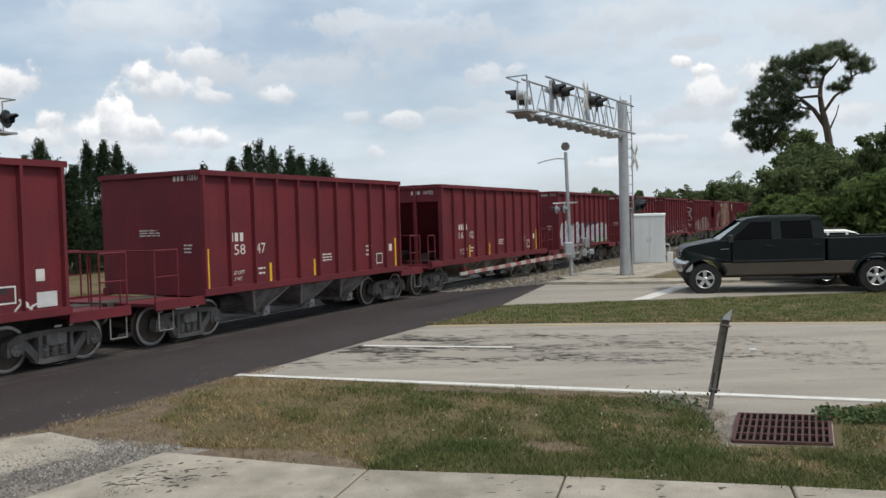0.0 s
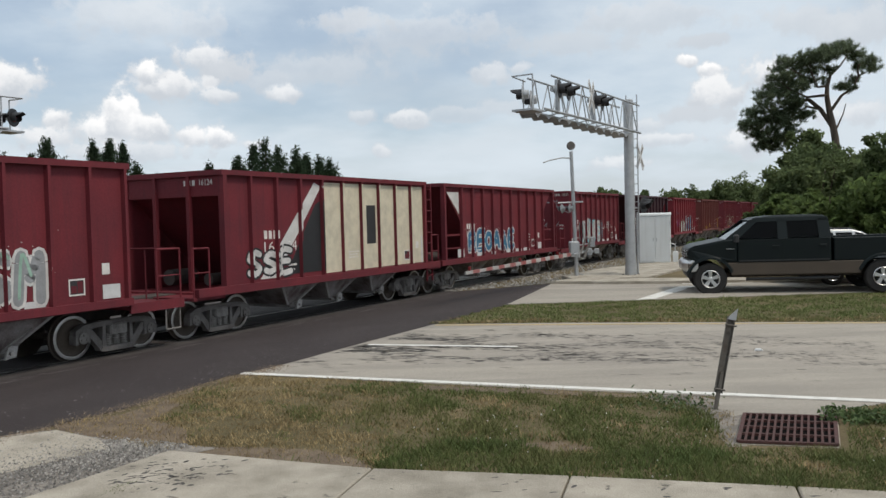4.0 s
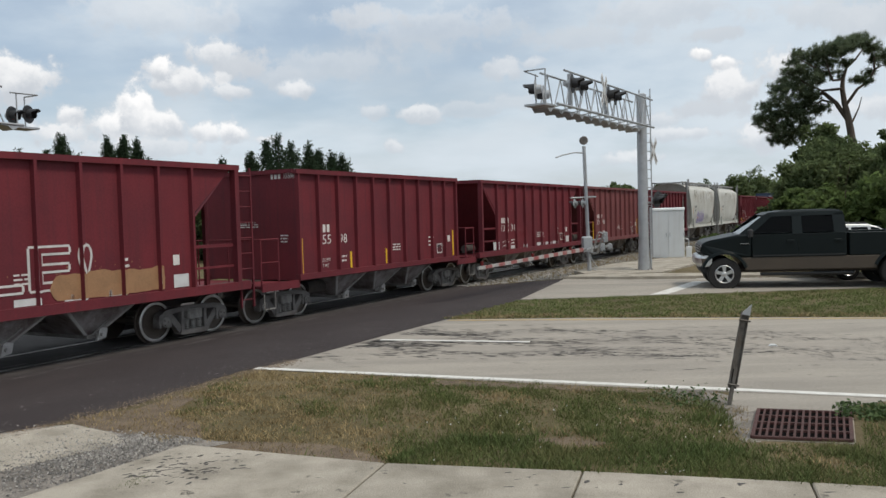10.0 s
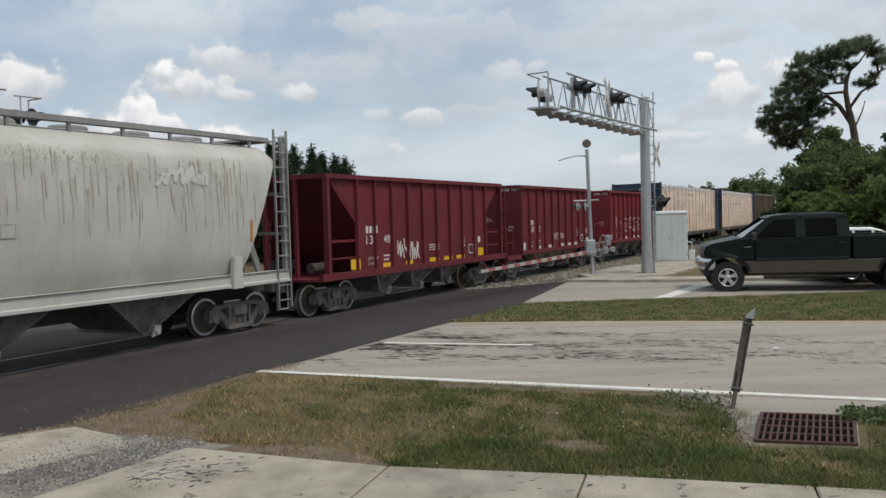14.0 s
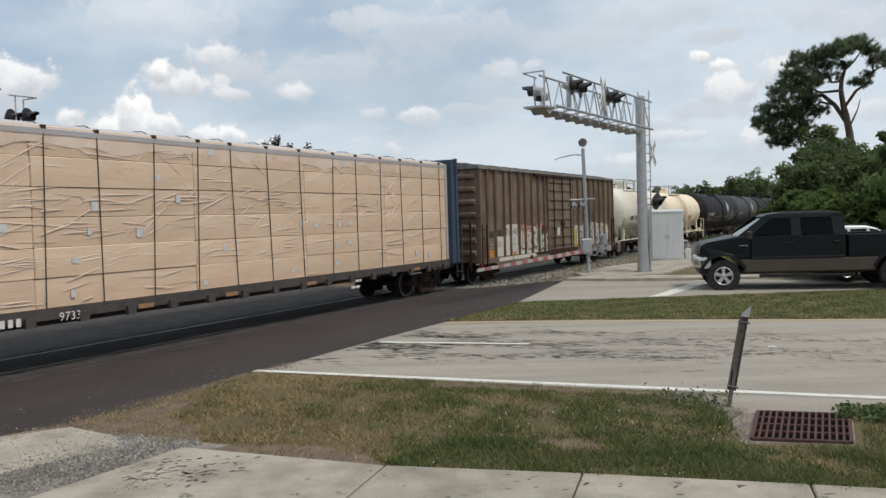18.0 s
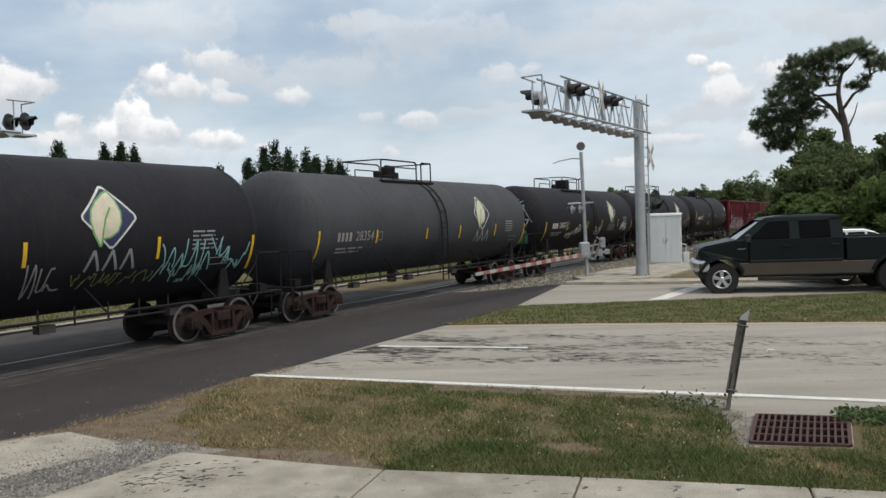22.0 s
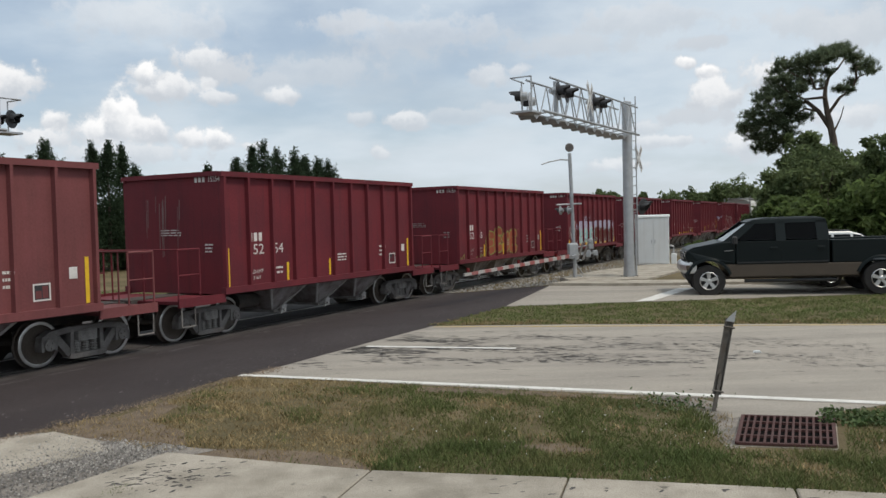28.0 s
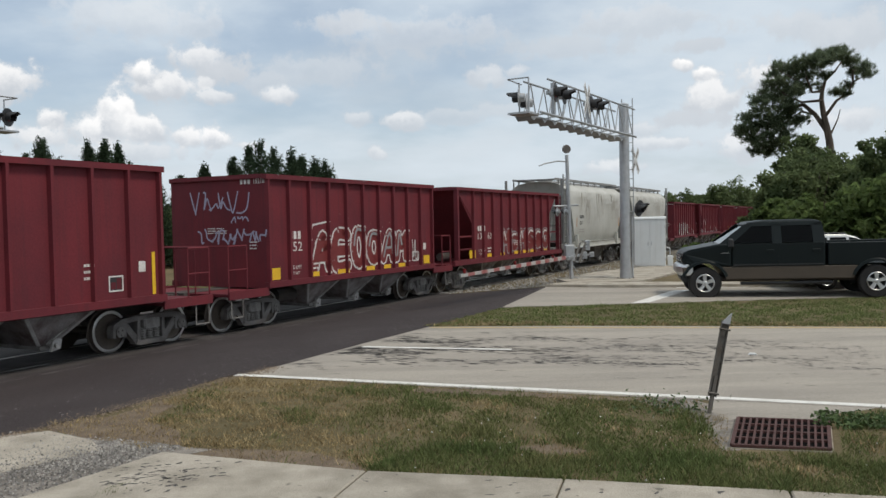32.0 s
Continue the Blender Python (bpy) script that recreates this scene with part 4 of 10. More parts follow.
def post_mesh(paint, z0, z1, w=0.085, deep=DEEP):
    key = (paint, z0, z1, w)
    if key not in POST:
        sh = Shape()
        sh.prism([(-w / 2, 0.0), (-w / 2 + 0.012, -deep), (w / 2 - 0.012, -deep), (w / 2, 0.0)], z0, z1, "z")
        POST[key] = sh.mesh("side_post", [MAT[paint]])
    return POST[key]


def add_posts(wagon, xs, paint, z0, z1, w=0.085, y=HALF - DEEP, name="side_post"):
    me = post_mesh(paint, z0, z1, w)
    for x in xs:
        part(name, me, [], wagon, at=pose(x, -y, 0))
        part(name, me, [], wagon, at=pose(x, y, 0, 0, 0, 180))


TOP, SILL = 3.90, 1.14


def box_hopper(paint):
    """Short open hopper: full-height end walls, a platform with a railing at each end, three chutes."""
    w = new("hopper_wagon")
    L, y = 8.8, HALF - DEEP
    for nm, b in (("side_sheet", (0, -y, SILL, L, -y + 0.02, TOP - 0.03)), ("side_sheet", (0, y - 0.02, SILL, L, y, TOP - 0.03)),
                  ("end_sheet", (0, -y + 0.02, SILL - 0.1, 0.02, y - 0.02, TOP - 0.03)), ("end_sheet", (L - 0.02, -y + 0.02, SILL - 0.1, L, y - 0.02, TOP - 0.03))):
        sh = Shape()
        sh.box(*b)
        part(nm, sh, paint, w)
    sh = Shape()
    sh.add([(0.02, -y + 0.02, 3.1), (0.02, y - 0.02, 3.1), (3.2, y - 0.02, 1.2), (3.2, -y + 0.02, 1.2), (L - 3.2, -y + 0.02, 1.2), (L - 3.2, y - 0.02, 1.2), (L - 0.02, y - 0.02, 3.1), (L - 0.02, -y + 0.02, 3.1)],
           [(0, 1, 2, 3), (3, 2, 5, 4), (4, 5, 6, 7)])
    part("floor_sheet", sh, paint, w)
    for k in (-1, 1):
        sh = Shape()
        sh.box(-0.06, min(k * (y - 0.03), k * HALF), TOP - 0.12, L + 0.06, max(k * (y - 0.03), k * HALF), TOP)
        part("top_rail", sh, paint, w)
        sh = Shape()
        sh.prism([(k * (y - 0.04), SILL - 0.13), (k * (HALF + 0.01), SILL - 0.10), (k * (HALF + 0.01), SILL + 0.05), (k * (y - 0.04), SILL + 0.05)], -0.04, L + 0.04, "x")
        part("side_sill", sh, paint, w)
    for x0, x1 in ((-0.07, 0.05), (L - 0.05, L + 0.07)):
        sh = Shape()
        sh.box(x0, -y + 0.04, TOP - 0.10, x1, y - 0.04, TOP + 0.008)
        part("end_rail", sh, paint, w)
    add_posts(w, [i * L / 10 for i in range(1, 10)], paint, SILL + 0.05, TOP - 0.12)
    add_posts(w, [0.045, L - 0.045], paint, SILL + 0.05, TOP - 0.12, 0.09, name="corner_post")
    for xa, xb in ((-1.45, 0.0), (L, L + 1.45)):
        sh = Shape()
        sh.box(xa, -HALF + 0.06, 0.93, xb, HALF - 0.06, 1.0)
        sh.box(xa, -HALF + 0.04, 0.86, xb, -HALF + 0.09, 1.06)
        sh.box(xa, HALF - 0.09, 0.86, xb, HALF - 0.04, 1.06)
        part("end_platform", sh, paint, w)
        out = xa if xa < 0 else xb
        inn = xb if xa < 0 else xa
        for yy in (-HALF + 0.1, HALF - 0.1):
            railing(w, out * 0.97 + inn * 0.03, inn + (out - inn) * 0.52, yy, 1.0, 2.13, paint)
        sh = Shape()
        sh.rod((out * 0.97 + inn * 0.03, -HALF + 0.1, 2.13), (out * 0.97 + inn * 0.03, HALF - 0.1, 2.13), 0.02, 6)
        sh.rod((out * 0.97 + inn * 0.03, -0.5, 1.0), (out * 0.97 + inn * 0.03, -0.5, 2.13), 0.02, 6)
        sh.rod((out * 0.97 + inn * 0.03, 0.5, 1.0), (out * 0.97 + inn * 0.03, 0.5, 2.13), 0.02, 6)
        part("end_handrail", sh, paint, w)
        sh = Shape()
        e = out - math.copysign(0.3, out)
        sh.path([(e - 0.2, -HALF + 0.08, 0.95), (e - 0.2, -HALF + 0.08, 0.42), (e + 0.2, -HALF + 0.08, 0.42), (e + 0.2, -HALF + 0.08, 0.95)], 0.017, 6)
        part("step", sh, "steel_dusty", w)
    sh = Shape()
    sh.spin([(0.02, 0), (0.25, 0.0), (0.27, 0.03), (0.25, 0.05)], 16, "x", (L + 0.9, 0.62, 1.9))
    sh.rod((L + 0.9, 0.62, 1.0), (L + 0.9, 0.62, 1.9), 0.03, 6)
    part("brake_wheel", sh, "steel_dark", w)
    for xc in (2.55, 4.5, 6.4):
        pocket(w, xc, 0.84, 1.50, 0.37, SILL - 0.06, paint)
    sh = Shape()
    sh.rod((1.2, -0.75, 0.72), (2.0, -0.75, 0.72), 0.2, 12)
    part("air_tank", sh, "steel_dark", w)
    underframe(w, -1.62, L + 1.62)
    add_bogie(w, 0.0)
    add_bogie(w, L + 0.08)
    tagged(w, category="railway wagon", group="wagons of the freight train")
    return w


def slope_hopper(paint, cut=True):
    """Long open hopper with slanting end sheets and open ends behind corner posts."""
    w = new("hopper_wagon")
    L, y = (11.2, HALF - DEEP) if cut else (9.7, HALF - DEEP)
    a = 1.42 if cut else 0.55
    zc = 2.72
    for k in (-1, 1):
        sh = Shape()
        y0, y1 = (k * y, k * (y - 0.02)) if k < 0 else (k * (y - 0.02), k * y)
        poly = [(0.1, TOP - 0.06), (L - 0.1, TOP - 0.06), (L - a, zc), (L - a, SILL), (a, SILL), (a, zc)]
        if not cut:
            poly = [(0.0, TOP - 0.06), (L, TOP - 0.06), (L, SILL), (0.0, SILL)]
        sh.prism(poly, y0, y1)
        part("side_sheet", sh, paint, w)
    yi = y - 0.021
    if cut:
        sl = [(0.08, 3.86), (2.9, 1.14)]
    else:
        sl = [(0.06, 3.42), (2.6, 1.14)]
    for f in (0, 1):
        q = [(x if not f else L - x, z) for x, z in sl]
        sh = Shape()
        sh.add([(q[0][0], -yi, q[0][1]), (q[0][0], yi, q[0][1]), (q[1][0], yi, q[1][1]), (q[1][0], -yi, q[1][1])], [(0, 1, 2, 3)])
        part("slope_sheet", sh, paint, w)
        e = 0.03 if not f else L - 0.03
        if not cut:
            sh = Shape()
            sh.box(e - 0.015, -yi, 3.3, e + 0.015, yi, TOP - 0.04)
            part("end_sheet", sh, paint, w)
    sh = Shape()
    sh.box(2.8, -yi, 1.1, L - 2.8, yi, 1.14)
    part("floor_sheet", sh, paint, w)
    for k in (-1, 1):
        sh = Shape()
        sh.box(-0.05, min(k * (y - 0.03), k * HALF), TOP - 0.12, L + 0.05, max(k * (y - 0.03), k * HALF), TOP)
        part("top_rail", sh, paint, w)
        sh = Shape()
        sh.prism([(k * (y - 0.05), SILL - 0.16), (k * (HALF + 0.01), SILL - 0.14), (k * (HALF + 0.01), SILL + 0.05), (k * (y - 0.05), SILL + 0.05)], -0.3 if cut else -0.9, L + (0.3 if cut else 0.9), "x")
        part("side_sill", sh, paint, w)
        for x in (0.05, L - 0.05):
            sh = Shape()
            sh.box(x - 0.06, min(k * (y - 0.06), k * HALF), SILL + 0.05, x + 0.06, max(k * (y - 0.06), k * HALF), TOP - 0.12)
            part("corner_post", sh, paint, w)
        if cut:
            for x in (0.0, L):
                sh = Shape()
                inn = a if x == 0 else L - a
                sh.box(min(x, inn), k * 1.5 - 0.025, 2.02, max(x, inn), k * 1.5 + 0.025, 2.09)
                sh.box(min(x, inn), k * 1.5 - 0.02, 1.55, max(x, inn), k * 1.5 + 0.02, 1.6)
                part("grab_rail", sh, paint, w)
    for x in (0.0, L):
        sh = Shape()
        sh.box(x - 0.05, -y + 0.04, TOP - 0.12, x + 0.05, y - 0.04, TOP + 0.006)
        part("end_rail", sh, paint, w)
        for yy in (-0.55, 0.55):
            sh = Shape()
            sh.box(x - 0.05, yy - 0.05, 1.0, x + 0.05, yy + 0.05, TOP - 0.12)
            part("end_post", sh, paint, w)
        sh = Shape()
        e = -0.3 if x == 0 else L + 0.3
        f = 2.4 if x == 0 else L - 2.4
        sh.box(min(e, f), -y + 0.05, 0.98, max(e, f), y - 0.05, 1.05)
        part("end_platform", sh, paint, w)
    n = 11 if cut else 10
    inner = [a + i * (L - 2 * a) / (n - 2) for i in range(0, n - 1)] if cut else [i * L / n for i in range(1, n)]
    add_posts(w, inner, paint, SILL + 0.05, TOP - 0.12)
    if not cut:
        for xa, xb in ((-1.0, 0.0), (L, L + 1.0)):
            sh = Shape()
            sh.box(xa, -HALF + 0.06, 0.93, xb, HALF - 0.06, 1.0)
            part("end_platform", sh, paint, w)
            railing(w, xa * 0.95 + xb * 0.05 if xa < 0 else xb * 0.95 + xa * 0.05, xb - 0.45 if xa < 0 else xa + 0.45, -HALF + 0.1, 1.0, 2.1, paint)
    ladder(w, L + 0.10 if cut else L + 0.14, L + 0.52, -HALF + 0.12, 0.55, 3.85, paint)
    sh = Shape()
    sh.rod((0.3, 0.5, 1.35), (1.1, 0.5, 1.35), 0.2, 12)
    sh.rod((0.5, -0.6, 1.3), (1.2, -0.6, 1.3), 0.15, 12)
    part("brake_cylinder", sh, "steel_dark", w)
    for xc in (3.2, 5.1, 7.4) if not cut else (3.6, 5.6, 7.6):
        pocket(w, xc, 0.9, 1.35, 0.40, SILL - 0.1, paint)
    out = 0.5 if cut else 1.2
    underframe(w, -out, L + out)
    add_bogie(w, 1.0 if cut else 0.35)
    add_bogie(w, L - 1.0 if cut else L - 0.35)
    tagged(w, category="railway wagon", group="wagons of the freight train")
    return w


def covered_hopper():
    w = new("covered_hopper_wagon")
    paint, iron = "hopper_grey", "hopper_frame"
    L = 11.64
    half = [(0.0, 4.60), (0.6, 4.57), (1.1, 4.46), (1.5, 4.17), (1.575, 4.05), (1.60, 3.7), (1.62, 3.0), (1.60, 2.3), (1.55, 1.85), (1.46, 1.55), (1.38, 1.43)]
    sec = [(-y, z) for y, z in reversed(half)] + half[1:]

    def x_at(z, f):
        k = min(1, max(0, (4.17 - z) / 2.74))
        return 0.66 + 1.3 * k if f == 0 else 11.2 - 1.2 * k
    sh = Shape()
    n = len(sec)
    v = [(x_at(z, 0), y, z) for y, z in sec] + [(x_at(z, 1), y, z) for y, z in sec]
    sh.add(v, [(i, i + 1, n + i + 1, n + i) for i in range(n - 1)] + [tuple(range(n)), tuple(range(2 * n - 1, n - 1, -1)), (n - 1, 0, n, 2 * n - 1)])
    part("body", sh, paint, w, smooth=True)
    for k in (-1, 1):
        sh = Shape()
        sh.prism([(k * 1.36, 1.14), (k * 1.62, 1.14), (k * 1.62, 1.20), (k * 1.58, 1.22), (k * 1.58, 1.40), (k * 1.62, 1.43), (k * 1.36, 1.43)], 0.0, L, "x")
        part("side_sill", sh, paint, w)
        sh = Shape()
        sh.box(0.15, k * 0.95 - 0.17, 4.66, L - 0.15, k * 0.95 + 0.17, 4.71)
        sh.box(0.15, k * 1.12 - 0.02, 4.64, L - 0.15, k * 1.12 + 0.02, 4.75)
        for i in range(9):
            x = 0.8 + i * (L - 1.6) / 8
            sh.box(x - 0.03, k * 1.08 - 0.03, 4.22, x + 0.03, k * 1.08 + 0.03, 4.70)
        part("running_board", sh, iron, w)
        for x in (2.0, L - 2.0):
            sh = Shape()
            sh.prism([(x - 0.16, 1.12), (x + 0.16, 1.12), (x + 0.14, 1.85), (x - 0.1, 1.85)], k * 1.64 - 0.06, k * 1.64 + 0.06)
            part("jacking_pad", sh, paint, w)
        for x in (0.08, L - 0.08):
            sh = Shape()
            sh.box(x - 0.06, k * 1.5 - 0.05, 1.2, x + 0.06, k * 1.5 + 0.05, 4.68)
            part("corner_post", sh, iron, w)
    for f in (0, 1):
        e = 0.0 if f == 0 else L
        i = 1.9 if f == 0 else L - 1.9
        sh = Shape()
        sh.box(min(e, i), -1.5, 1.1, max(e, i), 1.5, 1.2)
        part("end_platform", sh, iron, w)
        sh = Shape()
        sh.box(min(e, i * 0.4 + e * 0.6), -1.12, 4.64, max(e, i * 0.4 + e * 0.6), 1.12, 4.70)
        part("roof_platform", sh, iron, w)
        sh = Shape()
        for yy in (-0.7, 0.7):
            sh.prism([(e, 1.2), (e + (i - e) * 0.1, 1.2), (e + (i - e) * 0.62, 3.4), (e + (i - e) * 0.5, 3.4)], yy - 0.04, yy + 0.04)
        sh.box(e - 0.04, -1.45, 2.3, e + 0.04, 1.45, 2.38)
        sh.box(e - 0.04, -1.45, 3.3, e + 0.04, 1.45, 3.38)
        part("end_frame", sh, iron, w)
        way = 1 if f == 0 else -1
        ladder(w, *sorted((e + way * 0.02, e + way * 0.5)), -1.6, 0.5, 4.9, iron, 12)
        ladder(w, *sorted((e - way * 0.12, e - way * 0.08)), 1.0, 0.6, 4.6, iron, 11)
        sh = Shape()
        sh.rod((e + way * 0.4, 0.2, 2.0), (e + way * 1.3, 0.2, 2.0), 0.24, 12)
        part("air_tank", sh, iron, w)
        sh = Shape()
        sh.path([(e + way * 0.1, -1.55, 1.1), (e + way * 0.1, -1.55, 0.45), (e + way * 0.5, -1.55, 0.45), (e + way * 0.5, -1.55, 1.1)], 0.02, 6)
        part("step", sh, iron, w)
    sh = Shape()
    for i in range(6):
        x = 1.8 + i * 1.6
        sh = Shape()
        sh.spin([(0.0, 0.14), (0.36, 0.14), (0.4, 0.1), (0.4, 0.0)], 14, "z", (x, 0, 4.57))
        part("roof_hatch", sh, iron, w)
    for xc in (4.0, 7.6):
        pocket(w, xc, 1.6, 1.35, 0.34, 1.42, "hopper_frame", skin="steel_mid", edge="steel_dusty")
    underframe(w, -0.42, L + 0.42, "steel_dark")
    add_bogie(w, 1.35)
    add_bogie(w, L - 1.35)
    return tagged(w, category="railway wagon", group="wagons of the freight train")


BOXCAR_LEFT = [0.68, 1.42, 2.28, 2.90, 3.76, 4.40, 5.16, 5.93, 6.60]


def box_wagon():
    w = new("box_wagon")
    L, y, z0, z1 = 17.0, HALF - 0.09, 0.88, 4.50
    sh = Shape()
    sh.box(0, -y, z0, L, y, z1 - 0.05)
    part("body", sh, "box_brown", w)
    sh = Shape()
    sh.prism([(-HALF, z1 - 0.1), (-HALF, z1), (-0.8, z1 + 0.14), (0, z1 + 0.2), (0.8, z1 + 0.14), (HALF, z1), (HALF, z1 - 0.1)], -0.08, L + 0.08, "x")
    part("roof", sh, "steel_dusty", w, "dull grey metal roof")
    for i in range(14):
        x = 0.6 + i * 1.21
        sh = Shape()
        sh.prism([(-HALF, z1 + 0.005), (-0.8, z1 + 0.18), (0, z1 + 0.24), (0.8, z1 + 0.18), (HALF, z1 + 0.005), (0, z1 + 0.1)], x - 0.04, x + 0.04, "x")
        part("roof_rib", sh, "steel_dusty", w)
    door = (7.05, 10.35)
    left = BOXCAR_LEFT
    right = [10.35 + i * (L - 10.35) / 8 for i in range(1, 8)]
    add_posts(w, left + right, "box_brown", z0 + 0.12, z1 - 0.1, 0.08, y)
    add_posts(w, [0.05, L - 0.05, door[0], door[1]], "box_brown", z0 + 0.12, z1 - 0.1, 0.12, y, "corner_post")
    for k in (-1, 1):
        sh = Shape()
        sh.box(-0.02, min(k * (y - 0.02), k * HALF), z0 - 0.06, L + 0.02, max(k * (y - 0.02), k * HALF), z0 + 0.12)
        part("side_sill", sh, "box_brown", w)
        sh = Shape()
        yy = k * (y + 0.05)
        sh.box(door[0] + 0.08, yy - 0.03, z0 + 0.15, door[1] - 0.08, yy + 0.03, z1 - 0.16)
        d = part("door", sh, "box_brown", w, "rusty brown sliding door")
        for z in (1.25, 1.62, 2.05, 2.42, 2.9, 3.3, 3.72, 4.1):
            sh = Shape()
            sh.box(door[0] + 0.1, yy - 0.075, z - 0.04, door[1] - 0.1, yy + 0.075, z + 0.04)
            part("door_rib", sh, "box_brown", d)
        sh = Shape()
        for x in (door[0] + 0.55, (door[0] + door[1]) / 2, door[1] - 0.55):
            sh.rod((x, yy + k * 0.1, z0 + 0.2), (x, yy + k * 0.1, z1 - 0.2), 0.03, 6)
        sh.box((door[0] + door[1]) / 2 - 0.15, yy - 0.12, 2.0, (door[0] + door[1]) / 2 + 0.2, yy + 0.12, 2.3)
        part("lock_bar", sh, "steel_rust", d)
        for za, zb, dd in ((z1 - 0.2, z1 - 0.1, 0.1), (z0 + 0.02, z0 + 0.12, 0.12)):
            sh = Shape()
            sh.box(door[0] - 1.6, yy - dd, za, door[1] + 0.3, yy + dd, zb)
            part("door_track", sh, "steel_rust", w)
    for e in (0.0, L):
        way = -1 if e == 0 else 1
        for i in range(7):
            z = z0 + 0.35 + i * 0.48
            sh = Shape()
            sh.prism([(e, z - 0.13), (e + way * 0.1, z - 0.05), (e + way * 0.1, z + 0.05), (e, z + 0.13)], -y + 0.1, y - 0.1)
            part("end_rib", sh, "box_brown", w)
        ladder(w, e + way * 0.16 - 0.01, e + way * 0.16 + 0.01, -1.3, 0.6, 2.4, "steel_rust", 5)
        ladder(w, *sorted((e - way * 0.08, e - way * 0.5)), -HALF - 0.02, 0.5, 2.3, "steel_rust", 5)
    underframe(w, -0.85, L + 0.85)
    add_bogie(w, 1.75, "rust")
    add_bogie(w, L - 1.75, "rust")
    return tagged(w, category="railway wagon", group="wagons of the freight train")


